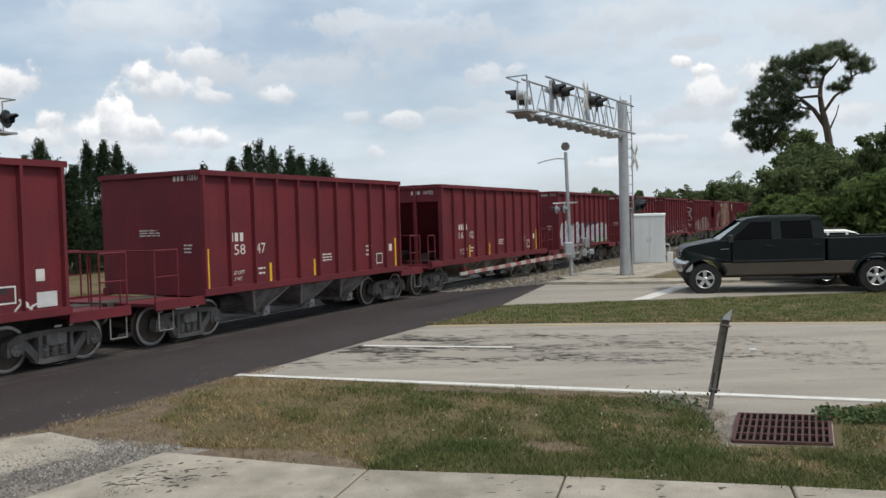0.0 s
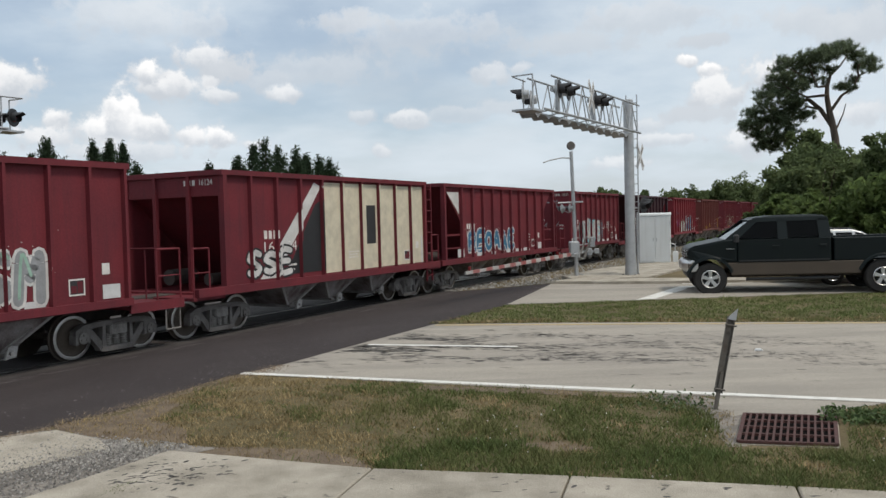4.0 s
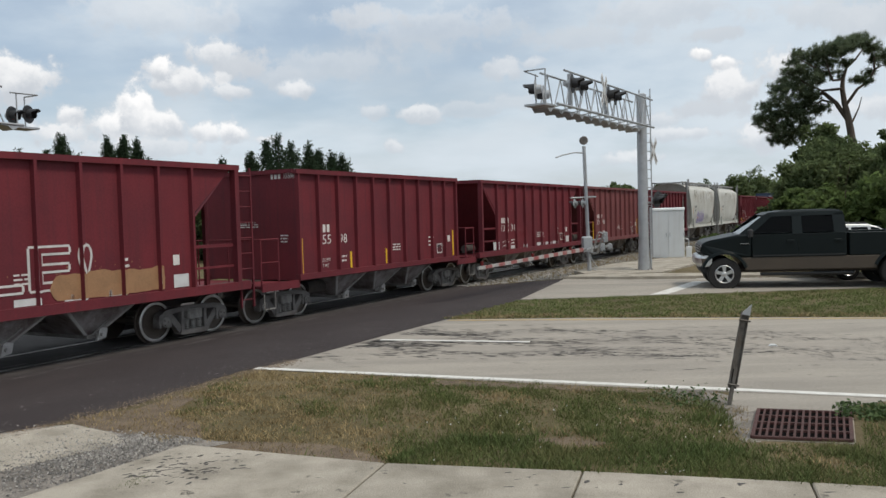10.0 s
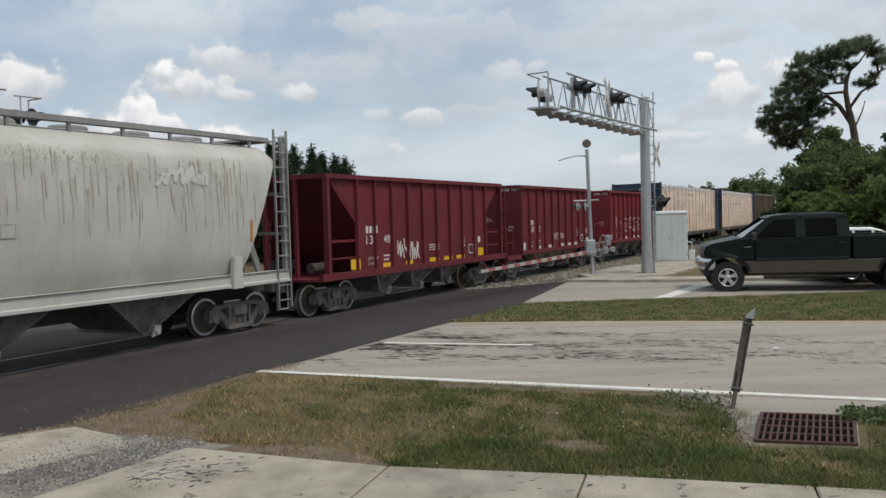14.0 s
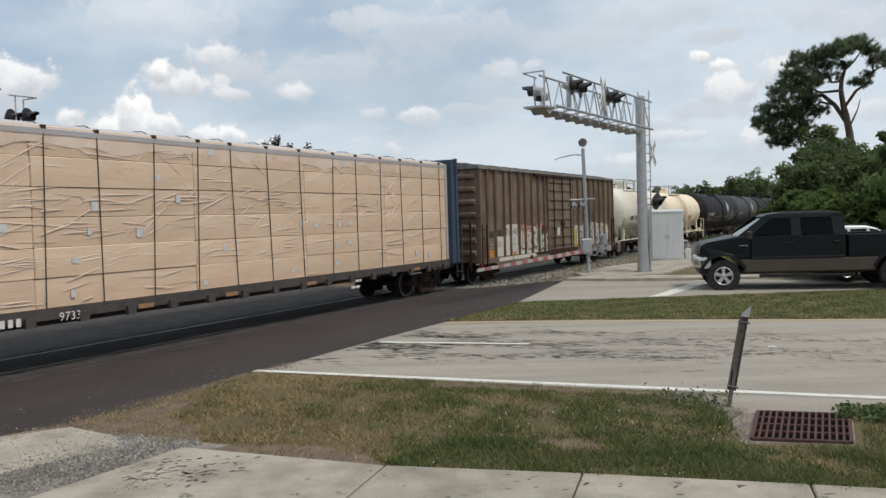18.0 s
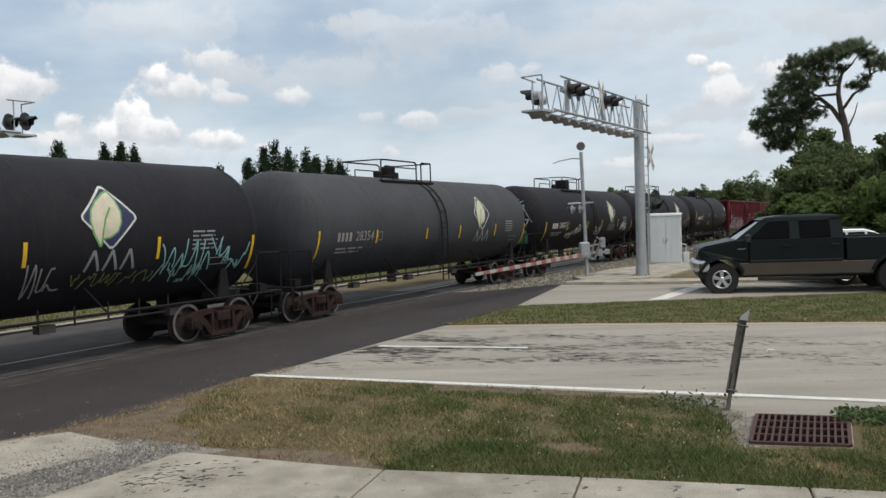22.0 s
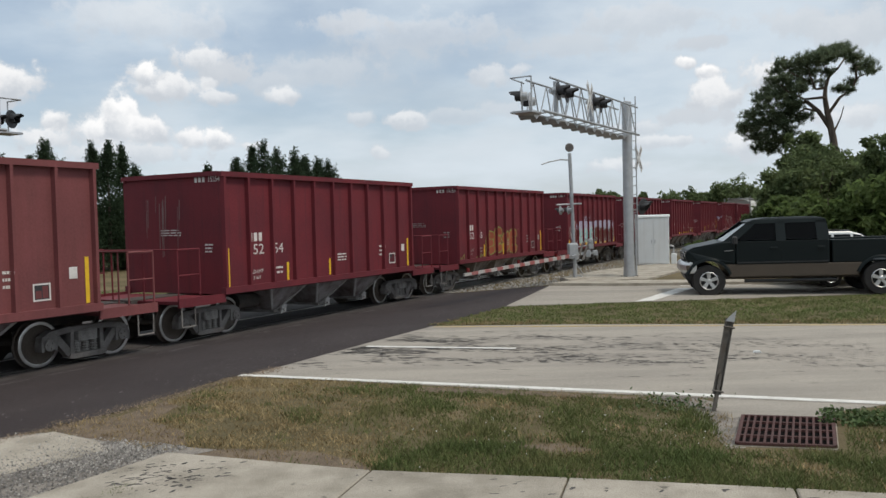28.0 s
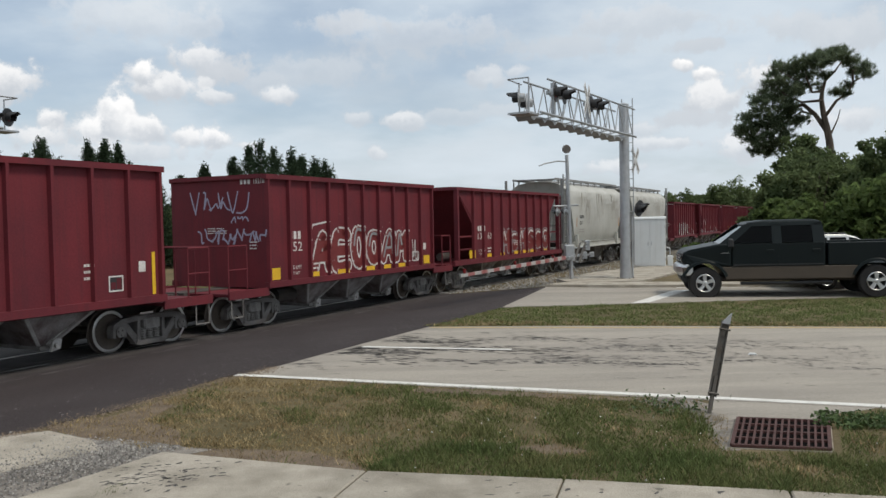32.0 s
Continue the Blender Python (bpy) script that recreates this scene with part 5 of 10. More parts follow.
def beam_wagon():
    """Flat wagon with a bulkhead at each end and wrapped lumber packs on both sides of a centre beam."""
    w = new("lumber_wagon")
    L = 20.4
    sh = Shape()
    sh.box(0, -1.45, 1.0, L, 1.45, 1.14)
    part("deck", sh, "steel_dark", w)
    for k in (-1, 1):
        sh = Shape()
        sh.prism([(0.0, 1.14), (0.0, 0.94), (L, 0.94), (L, 1.14)], k * 1.46 - 0.04, k * 1.46 + 0.04)
        part("side_sill", sh, "steel_dark", w)
        for i in range(18):
            x = 0.8 + i * (L - 1.6) / 17
            sh = Shape()
            sh.box(x - 0.10, k * 1.52 - 0.05, 0.84, x + 0.10, k * 1.52 + 0.05, 1.02)
            part("strap_winch", sh, "steel_dark", w)
    sh = Shape()
    sh.box(0.35, -0.06, 1.14, L - 0.35, 0.06, 4.5)
    part("centre_beam", sh, "beam_blue", w)
    for e, way in ((0.0, -1), (L, 1)):
        sh = Shape()
        i = e - way * 0.30
        sh.box(min(e, i), -HALF + 0.03, 1.0, max(e, i), HALF - 0.03, 4.62)
        b = part("bulkhead", sh, "beam_blue", w, "dark blue steel bulkhead")
        for j in range(6):
            sh = Shape()
            z = 1.4 + j * 0.56
            sh.prism([(e, z - 0.09), (e + way * 0.14, z - 0.05), (e + way * 0.14, z + 0.05), (e, z + 0.09)], -HALF + 0.12, HALF - 0.12)
            part("bulkhead_rib", sh, "beam_blue", b)
        sh = Shape()
        for yy in (-HALF + 0.04, HALF - 0.04):
            sh.box(min(e, e + way * 0.1) - 0.02, yy - 0.05, 1.0, max(e, e + way * 0.1) + 0.02, yy + 0.05, 4.66)
        part("bulkhead_edge", sh, "beam_blue", b)
        ladder(w, *sorted((e + way * 0.12, e + way * 0.5)), -1.55, 0.5, 2.4, "steel_dark", 5)
    rnd = random.Random(3)
    packs = []
    for r in range(3):
        sh = Shape()
        sh.slab(0, -0.65, 0, 3.91, 0.65, 0.548, 0.018)
        packs.append(sh.mesh("lumber_pack", [MAT["lumber_wrap"]]))
    for k in (-1, 1):
        for i in range(5):
            for j in range(6):
                part("lumber_pack", packs[(i + j) % 3], [], w, at=pose(0.42 + i * 3.917, k * (0.78 + rnd.uniform(-0.012, 0.012)), 1.15 + j * 0.556))
        for i in range(16):
            sh = Shape()
            x = 0.75 + i * 1.255
            sl = rnd.uniform(-0.16, 0.16)
            sh.prism([(x - 0.007, 1.0), (x + 0.007, 1.0), (x + 0.007 + sl, 4.46), (x - 0.007 + sl, 4.46)], k * 1.455 - 0.008, k * 1.455 + 0.008)
            sh.path([(x + sl, k * 1.45, 4.44), (x + sl + 0.05, k * 1.06, 4.60), (x + sl + 0.1, k * 0.1, 4.66)], 0.011, 4)
            sh.box(x - 0.045 + sl, k * 1.44 - 0.035, 4.42, x + 0.045 + sl, k * 1.44 + 0.035, 4.49)
            part("strap", sh, "plastic_black", w)
        for i in range(26):
            x, j = rnd.uniform(0.6, L - 1), rnd.randrange(6)
            z = 1.15 + j * 0.556 + rnd.uniform(0.08, 0.3)
            sh = Shape()
            u, v = rnd.uniform(0.09, 0.17), rnd.uniform(0.10, 0.18)
            sh.box(x, k * 1.446 - 0.004, z, x + u, k * 1.446 + 0.004, z + v)
            part("pack_label", sh, "sign_white", w)
        # stretched folds of the plastic wrap: thin raised creases
        sh = Shape()
        for i in range(420):
            x, j = rnd.uniform(0.5, L - 1.6), rnd.choice((0, 1, 1, 2, 2, 3, 3, 4, 5))
            z = 1.15 + j * 0.556 + rnd.uniform(0.05, 0.5)
            n = rnd.uniform(0.25, 1.3)
            a = rnd.gauss(0.05, 0.12) if j in (0, 1) else rnd.choice((rnd.gauss(0.5, 0.15), rnd.gauss(0.0, 0.08)))
            dx, dz, h = n * math.cos(a), n * math.sin(a), rnd.uniform(0.007, 0.02)
            if not 1.2 < z + dz < 4.4:
                dz = -dz
            p0, p1 = (x, z), (x + dx, z + dz)
            y0 = k * 1.436
            sh.add([(p0[0], y0, p0[1] - h), (p1[0], y0, p1[1] - h * 0.4), (p1[0], y0, p1[1] + h * 0.4), (p0[0], y0, p0[1] + h), ((p0[0] + p1[0]) / 2, y0 + k * h * 0.9, (p0[1] + p1[1]) / 2)],
                   [(0, 1, 4), (1, 2, 4), (2, 3, 4), (3, 0, 4)])
        part("wrap_fold", sh, "wrap_haze", w, "pale creases in the plastic wrap", kind="stuff")
    sh = Shape()
    sh.prism([(-1.42, 4.36), (-1.46, 4.32), (-1.47, 4.42), (-1.30, 4.52), (-0.9, 4.60), (0, 4.66), (0.9, 4.60), (1.30, 4.52), (1.47, 4.42), (1.46, 4.32), (1.42, 4.36)], 0.36, L - 0.36, "x")
    part("wrap_cover", sh, "wrap_film", w, "pale plastic wrap over the packs", smooth=True)
    for k in (-1, 1):
        sh = Shape()
        n = 96
        for i in range(n + 1):
            x = 0.36 + (L - 0.72) * i / n
            hem = 4.10 + 0.06 * math.sin(x * 1.9 + k) + 0.04 * math.sin(x * 4.7) + rnd.uniform(-0.02, 0.02)
            sh.v += [(x, k * (1.437 + 0.006 * math.sin(x * 9)), hem), (x, k * 1.452, 4.36)]
        sh.f = [(2 * i, 2 * i + 2, 2 * i + 3, 2 * i + 1) for i in range(n)]
        sh.m = [0] * n
        part("wrap_skirt", sh, "wrap_haze", w, "loose hem of the plastic wrap", fix=False)
    for x0, x1 in ((0.30, 0.44), (L - 0.44, L - 0.26)):
        sh = Shape()
        sh.box(x0, -1.46, 1.16, x1, 1.46, 4.46)
        part("wrap_end", sh, "wrap_film", w, "pale plastic wrap at the packs' end")
    underframe(w, -0.95, L + 0.95)
    add_bogie(w, 1.35, "rust")
    add_bogie(w, L - 1.35, "rust")
    return tagged(w, category="railway wagon", group="wagons of the freight train")


def tank_wagon(paint, L, knuckle, zc=2.58, r=1.58, trim="black_paint", dome=0.5, boxy=False):
    w = new("tank_wagon")
    deep = r * 0.47                                         # dished heads
    ka, kb = knuckle, L - knuckle
    curve = [(math.sin(radians(q)), 1 - math.cos(radians(q))) for q in (0, 15, 30, 42, 53, 63, 72, 79, 85, 90)]
    prof = [(r * c, ka - deep + deep * h) for c, h in curve] + [(r * c, kb + deep - deep * h) for c, h in reversed(curve)]
    sh = Shape()
    sh.spin(prof, 64, "x", (0, 0, zc))
    part("tank", sh, paint, w, smooth=True)
    n = max(2, round((kb - ka) / 2.9))
    for x in [ka + 0.02 + (kb - ka - 0.04) * i / n for i in range(n + 1)]:
        sh = Shape()
        sh.spin([(r, -0.03), (r + 0.008, -0.015), (r + 0.008, 0.015), (r, 0.03)], 64, "x", (x, 0, zc))
        part("weld_band", sh, paint, w, smooth=True)
    mid = L * dome
    # top platform with fittings
    bar = "steel_dusty" if trim != "black_paint" else trim
    top, ha = zc + r + 0.52, 1.62
    for yy in (-0.75, 0.75):
        sh = Shape()
        sh.path([(mid - ha, yy, zc + r * 0.86), (mid - ha, yy, top - 0.06), (mid - ha + 0.06, yy, top), (mid + 0.5, yy, top), (mid + 0.62, yy, top - 0.06), (mid + 0.62, yy, zc + r * 0.86)], 0.025, 6)
        sh.path([(mid + 0.95, yy, zc + r * 0.86), (mid + 0.95, yy, top - 0.06), (mid + 1.0, yy, top), (mid + ha, yy, top), (mid + ha, yy, zc + r * 0.86)], 0.025, 6)
        part("top_railing", sh, bar, w)
        sh = Shape()
        sh.path([(mid - 0.9, yy, zc + r * 0.86), (mid - 0.9, yy, top - 0.22), (mid + 0.62, yy, top - 0.22)], 0.02, 6)
        part("middle_rail", sh, bar, w)
    for x in (mid - ha, mid + ha):
        sh = Shape()
        sh.rod((x, -0.75, top), (x, 0.75, top), 0.022, 6)
        part("cross_rail", sh, bar, w)
    sh = Shape()
    sh.box(mid - ha - 0.05, -0.85, zc + r * 0.88, mid + ha + 0.05, 0.85, zc + r * 0.88 + 0.05)
    part("top_platform", sh, trim, w)
    sh = Shape()
    if boxy:
        sh.slab(mid + 0.15, -0.3, zc + r - 0.05, mid + 0.75, 0.3, zc + r + 0.46, 0.05)
    else:
        sh.spin([(0.0, 0.42), (0.2, 0.42), (0.24, 0.36), (0.24, 0.12), (0.34, 0.1), (0.34, 0.0)], 16, "z", (mid, 0, zc + r - 0.02))
    part("dome", sh, trim, w)
    sh = Shape()
    for x in (mid - 0.55, mid + 0.6):
        sh.spin([(0.0, 0.24), (0.11, 0.24), (0.13, 0.2), (0.13, 0.0)], 12, "z", (x, 0.1, zc + r - 0.02))
    part("valve", sh, trim, w)
    # ladder over the tank's flank
    sh = Shape()
    arc = [(zc + r * math.sin(t), -(r + 0.07) * math.cos(t)) for t in [radians(v) for v in (75, 60, 45, 30, 15, 0)]]
    for x in (mid + 0.7, mid + 1.1):
        pts = [(x, y, z) for z, y in arc] + [(x, -r - 0.07, 0.62)]
        sh.path(pts, 0.022, 6)
    for z, y in arc[1:]:
        sh.rod((mid + 0.7, y, z), (mid + 1.1, y, z), 0.016, 6)
    for i in range(5):
        z = 2.4 - i * 0.4
        sh.rod((mid + 0.7, -r - 0.07, z), (mid + 1.1, -r - 0.07, z), 0.016, 6)
    part("ladder", sh, trim, w)
    # side handrail pipe and piping below
    for k in (-1, 1):
        sh = Shape()
        sh.rod((0.3, k * 1.5, 1.0), (L - 0.3, k * 1.5, 1.0), 0.032, 6)
        for i in range(5):
            x = ka + 1.2 + i * (kb - ka - 2.4) / 4
            sh.rod((x, k * 1.5, 1.0), (x - 0.3, k * 1.2, zc - r * 0.66), 0.02, 6)
        part("side_rail", sh, trim, w)
    sh = Shape()
    for i in range(14):
        x = ka + 1.9 + i * (kb - ka - 3.8) / 13
        sh.rod((x, -0.7, 1.15), (x, -0.7, 0.74), 0.022, 5)
        if i % 4 == 1:
            sh.box(x - 0.05, -0.8, 0.68, x + 0.3, -0.6, 0.84)
    sh.rod((ka + 1.9, -0.7, 0.78), (kb - 1.9, -0.7, 0.78), 0.026, 6)
    part("brake_pipe", sh, "steel_dark", w)
    sh = Shape()
    sh.spin([(0.0, -0.45), (0.16, -0.45), (0.16, 0.0), (0.25, 0.02), (0.25, 0.2)], 12, "z", (mid, 0, 1.05))
    part("bottom_outlet", sh, "steel_dark", w)
    for f in (0, 1):
        e = 0.2 if f == 0 else L - 0.2
        way = 1 if f == 0 else -1
        sh = Shape()
        sh.box(min(e, e + way * 2.4), -0.35, 0.74, max(e, e + way * 2.4), 0.35, 1.04)
        sh.box(min(e, e + way * 0.28), -1.48, 0.90, max(e, e + way * 0.28), 1.48, 1.02)
        part("stub_sill", sh, trim, w)
        q = ka if f == 0 else kb
        for k in (-1, 1):
            sh = Shape()
            sh.prism([(q + way * 0.55, 0.98), (q + way * 0.95, 0.98), (q + way * 0.80, zc - r * 0.45), (q + way * 0.68, zc - r * 0.45)], k * 1.28 - 0.03, k * 1.28 + 0.03)
            sh.prism([(q + way * 0.1, 0.98), (q + way * 0.9, 0.98), (q + way * 0.8, zc - r * 0.75), (q + way * 0.3, zc - r * 0.8)], k * 0.7 - 0.03, k * 0.7 + 0.03)
            part("cradle", sh, trim, w)
        sh = Shape()
        g = e + way * 0.9
        sh.path([(e, -1.46, 1.0), (e, -1.46, 1.88), (e + way * 0.08, -1.46, 1.96), (g - way * 0.08, -1.46, 1.96), (g, -1.46, 1.88), (g, -1.46, 1.0)], 0.02, 6)
        sh.path([(g, -1.46, 1.75), (g + way * 0.75, -1.46, 1.02)], 0.018, 6)
        sh.path([(e, 1.46, 1.0), (e, 1.46, 1.96), (e, -1.46, 1.96)], 0.02, 6)
        part("end_handrail", sh, trim, w)
        sh = Shape()
        sh.path([(e + way * 0.05, -1.48, 0.95), (e + way * 0.05, -1.48, 0.42), (e + way * 0.42, -1.48, 0.42), (e + way * 0.42, -1.48, 0.95)], 0.02, 6)
        part("step", sh, trim, w)
        sh = Shape()
        sh.spin([(0.02, 0), (0.24, 0.0), (0.26, 0.03), (0.24, 0.05)], 16, "x", (e + way * 0.3, 0.7, 1.6))
        sh.rod((e + way * 0.32, 0.7, 1.0), (e + way * 0.32, 0.7, 1.6), 0.03, 6)
        sh.box(e + way * 0.5 - 0.12, -1.3, 1.02, e + way * 0.5 + 0.12, -0.95, 1.2)
        part("brake_gear", sh, trim, w)
        coupler(w, 0.12 if f == 0 else L - 0.12, -way)
    add_bogie(w, ka + 0.6, "rust")
    add_bogie(w, kb - 0.6, "rust")
    return tagged(w, category="railway wagon", group="wagons of the freight train")


# kind, paint, place of the front end along the track at the start
ORDER = [
    ("box", "red_oxide", 1.5), ("box", "red_oxide", 13.86), ("plate", "red_oxide", 25.6), ("box", "red_oxide", 38.05), ("box", "red_oxide", 50.25),
    ("box", "red_oxide", 62.25), ("box", "red_oxide", 74.4), ("plate", "red_oxide", 85.95), ("slope", "red_oxide", 97.0), ("box", "red_oxide", 110.65),
    ("slope", "dark_brown", 121.56), ("box", "red_bright", 134.95), ("box", "red_brown", 147.0), ("box", "red_oxide", 159.25), ("box", "red_oxide", 171.35),
    ("slope", "red_oxide", 182.2), ("box", "red_oxide", 195.6), ("slope", "red_oxide", 206.4), ("slope", "red_faded", 218.6), ("slope", "red_oxide", 230.75),
    ("covered", "hopper_grey", 242.65), ("covered", "hopper_grey", 255.1), ("slope", "red_oxide", 268.3), ("box", "red_oxide", 281.5), ("box", "red_bright", 293.6),
    ("beam", "beam_blue", 304.9), ("beam", "beam_blue", 327.2), ("boxwagon", "box_brown", 349.5),
    ("tank", "tank_pale", 367.55, 12.25, 1.40), ("tank", "tank_white", 379.75, 13.45, 1.50), ("tank", "tank_black", 393.27, 16.85, 1.31), ("tank", "tank_grey", 410.10, 16.85, 1.31),
    ("tank", "tank_black", 426.90, 16.85, 1.31), ("tank", "tank_black", 443.73, 16.85, 1.31), ("tank", "tank_black", 460.58, 16.85, 1.31),
    ("slope", "red_oxide", 477.6), ("slope", "red_oxide", 489.8), ("box", "red_faded", 503.3), ("box", "red_oxide", 515.6), ("box", "red_oxide", 527.8),
    ("box", "red_oxide", 540.0), ("box", "red_oxide", 552.1), ("box", "red_oxide", 564.3), ("box", "red_oxide", 576.65), ("box", "red_oxide", 588.9),
    ("slope", "red_oxide", 599.6), ("covered", "hopper_grey", 611.6), ("covered", "hopper_grey", 624.1), ("box", "red_oxide", 638.2), ("slope", "red_oxide", 649.9),
    ("box", "red_oxide", 663.3), ("box", "red_oxide", 675.5), ("slope", "red_oxide", 687.6),
]
PAINT_WORDS = {"red_oxide": "oxide red", "red_bright": "bright red", "red_brown": "brownish red", "red_faded": "faded pinkish red", "dark_brown": "dark brown"}


TANK_SIZE = {False: (2.56, 1.58), True: (2.58, 1.42)}       # height of the axis, radius


def build_train():
    made = {}
    for row in ORDER:
        kind, paint, s = row[:3]
        key = row[:2] + row[3:] + ((len(WAGONS),) if kind == "tank" else ())
        if key in made:
            w = copy_thing(made[key], track_pose(s))
        else:
            if kind == "box":
                w = box_hopper(paint)
                text = f"open {PAINT_WORDS[paint]} steel hopper wagon with railed end platforms"
            elif kind in ("slope", "plate"):
                w = slope_hopper(paint, kind == "slope")
                text = f"open {PAINT_WORDS[paint]} steel hopper wagon with sloping end sheets"
            elif kind == "covered":
                w = covered_hopper()
                text = "stained pale grey covered hopper wagon with roof walkways"
            elif kind == "boxwagon":
                w = box_wagon()
                text = "rusty brown steel box wagon with a sliding door"
            elif kind == "beam":
                w = beam_wagon()
                text = "blue bulkhead wagon loaded with plastic-wrapped lumber packs"
            else:
                i = len(WAGONS)
                pale = paint in ("tank_pale", "tank_white")
                w = tank_wagon(paint, row[3], row[4], *TANK_SIZE[i == 29], paint if pale else "black_paint", 0.475 if i == 28 else 0.42 if i == 29 else 0.44, i in (28, 32, 34))
                text = {"tank_pale": "pale grey tank wagon with rust stains", "tank_white": "cream white tank wagon with rust streaks",
                        "tank_black": "dirty black tank wagon with a top railing", "tank_grey": "dark grey tank wagon with a top railing"}[paint]
            tagged(w, text)
            w.matrix_basis = track_pose(s)
            made[key] = w
        WAGONS.append((w, s))


build_train()

# ---- signals at the crossing ----
def signal_head(parent, x, y, z, face, bracket=True):
    """A round black background with hood and red lens, under a mast part. face: degrees about z of the way it looks."""
    sh = Shape()
    sh.spin([(0.0, 0.0), (0.24, 0.0), (0.255, -0.008)], 24, "x")
    sh.slot = 1
    sh.spin([(0.255, -0.008), (0.24, -0.02), (0.12, -0.03), (0.11, -0.16), (0.0, -0.17)], 24, "x")
    h = part("signal_head", sh, ["signal_black", "galvanised"], parent, at=pose(x, y, z, 0, 0, face))
    sh = Shape()
    n = 14
    v, f = [], []
    for i in range(n):
        a = radians(-50 + 280 * i / (n - 1))
        for r, dx in ((0.125, 0.0), (0.125, 0.30 if 30 < -50 + 280 * i / (n - 1) < 150 else 0.16), (0.14, 0.30 if 30 < -50 + 280 * i / (n - 1) < 150 else 0.16), (0.14, 0.0)):
            v.append((dx, r * math.cos(a), r * math.sin(a)))
    for i in range(n - 1):
        for j in range(3):
            f.append((i * 4 + j, i * 4 + j + 1, i * 4 + j + 5, i * 4 + j + 4))
    sh.add(v, f)
    part("hood", sh, "signal_black", h)
    sh = Shape()
    sh.spin([(0.0, 0.035), (0.06, 0.03), (0.11, 0.008), (0.11, 0.0)], 18, "x")
    part("lens", sh, "signal_lens", h, "unlit dark red lens", True)
    return h


def crossbuck(parent, x, y, z, face, size=1.2):
    for k in (-1, 1):
        sh = Shape()
        sh.box(-0.006 + 0.008 * (k > 0), -0.115, -size / 2, 0.006 + 0.008 * (k > 0), 0.115, size / 2)
        b = part("crossbuck_board", sh, "sign_white", parent, "weathered white sign board", at=pose(x, y, z, 0, 0, face) @ pose(0, 0, 0, k * 42))
        sh = Shape()
        for s in (-0.3, 0.3):
            sh.box(0.0065 + 0.008 * (k > 0), -0.045, s - 0.16, 0.0085 + 0.008 * (k > 0), 0.045, s + 0.16)
        part("lettering", sh, "steel_dusty", b, "faded grey lettering bar")


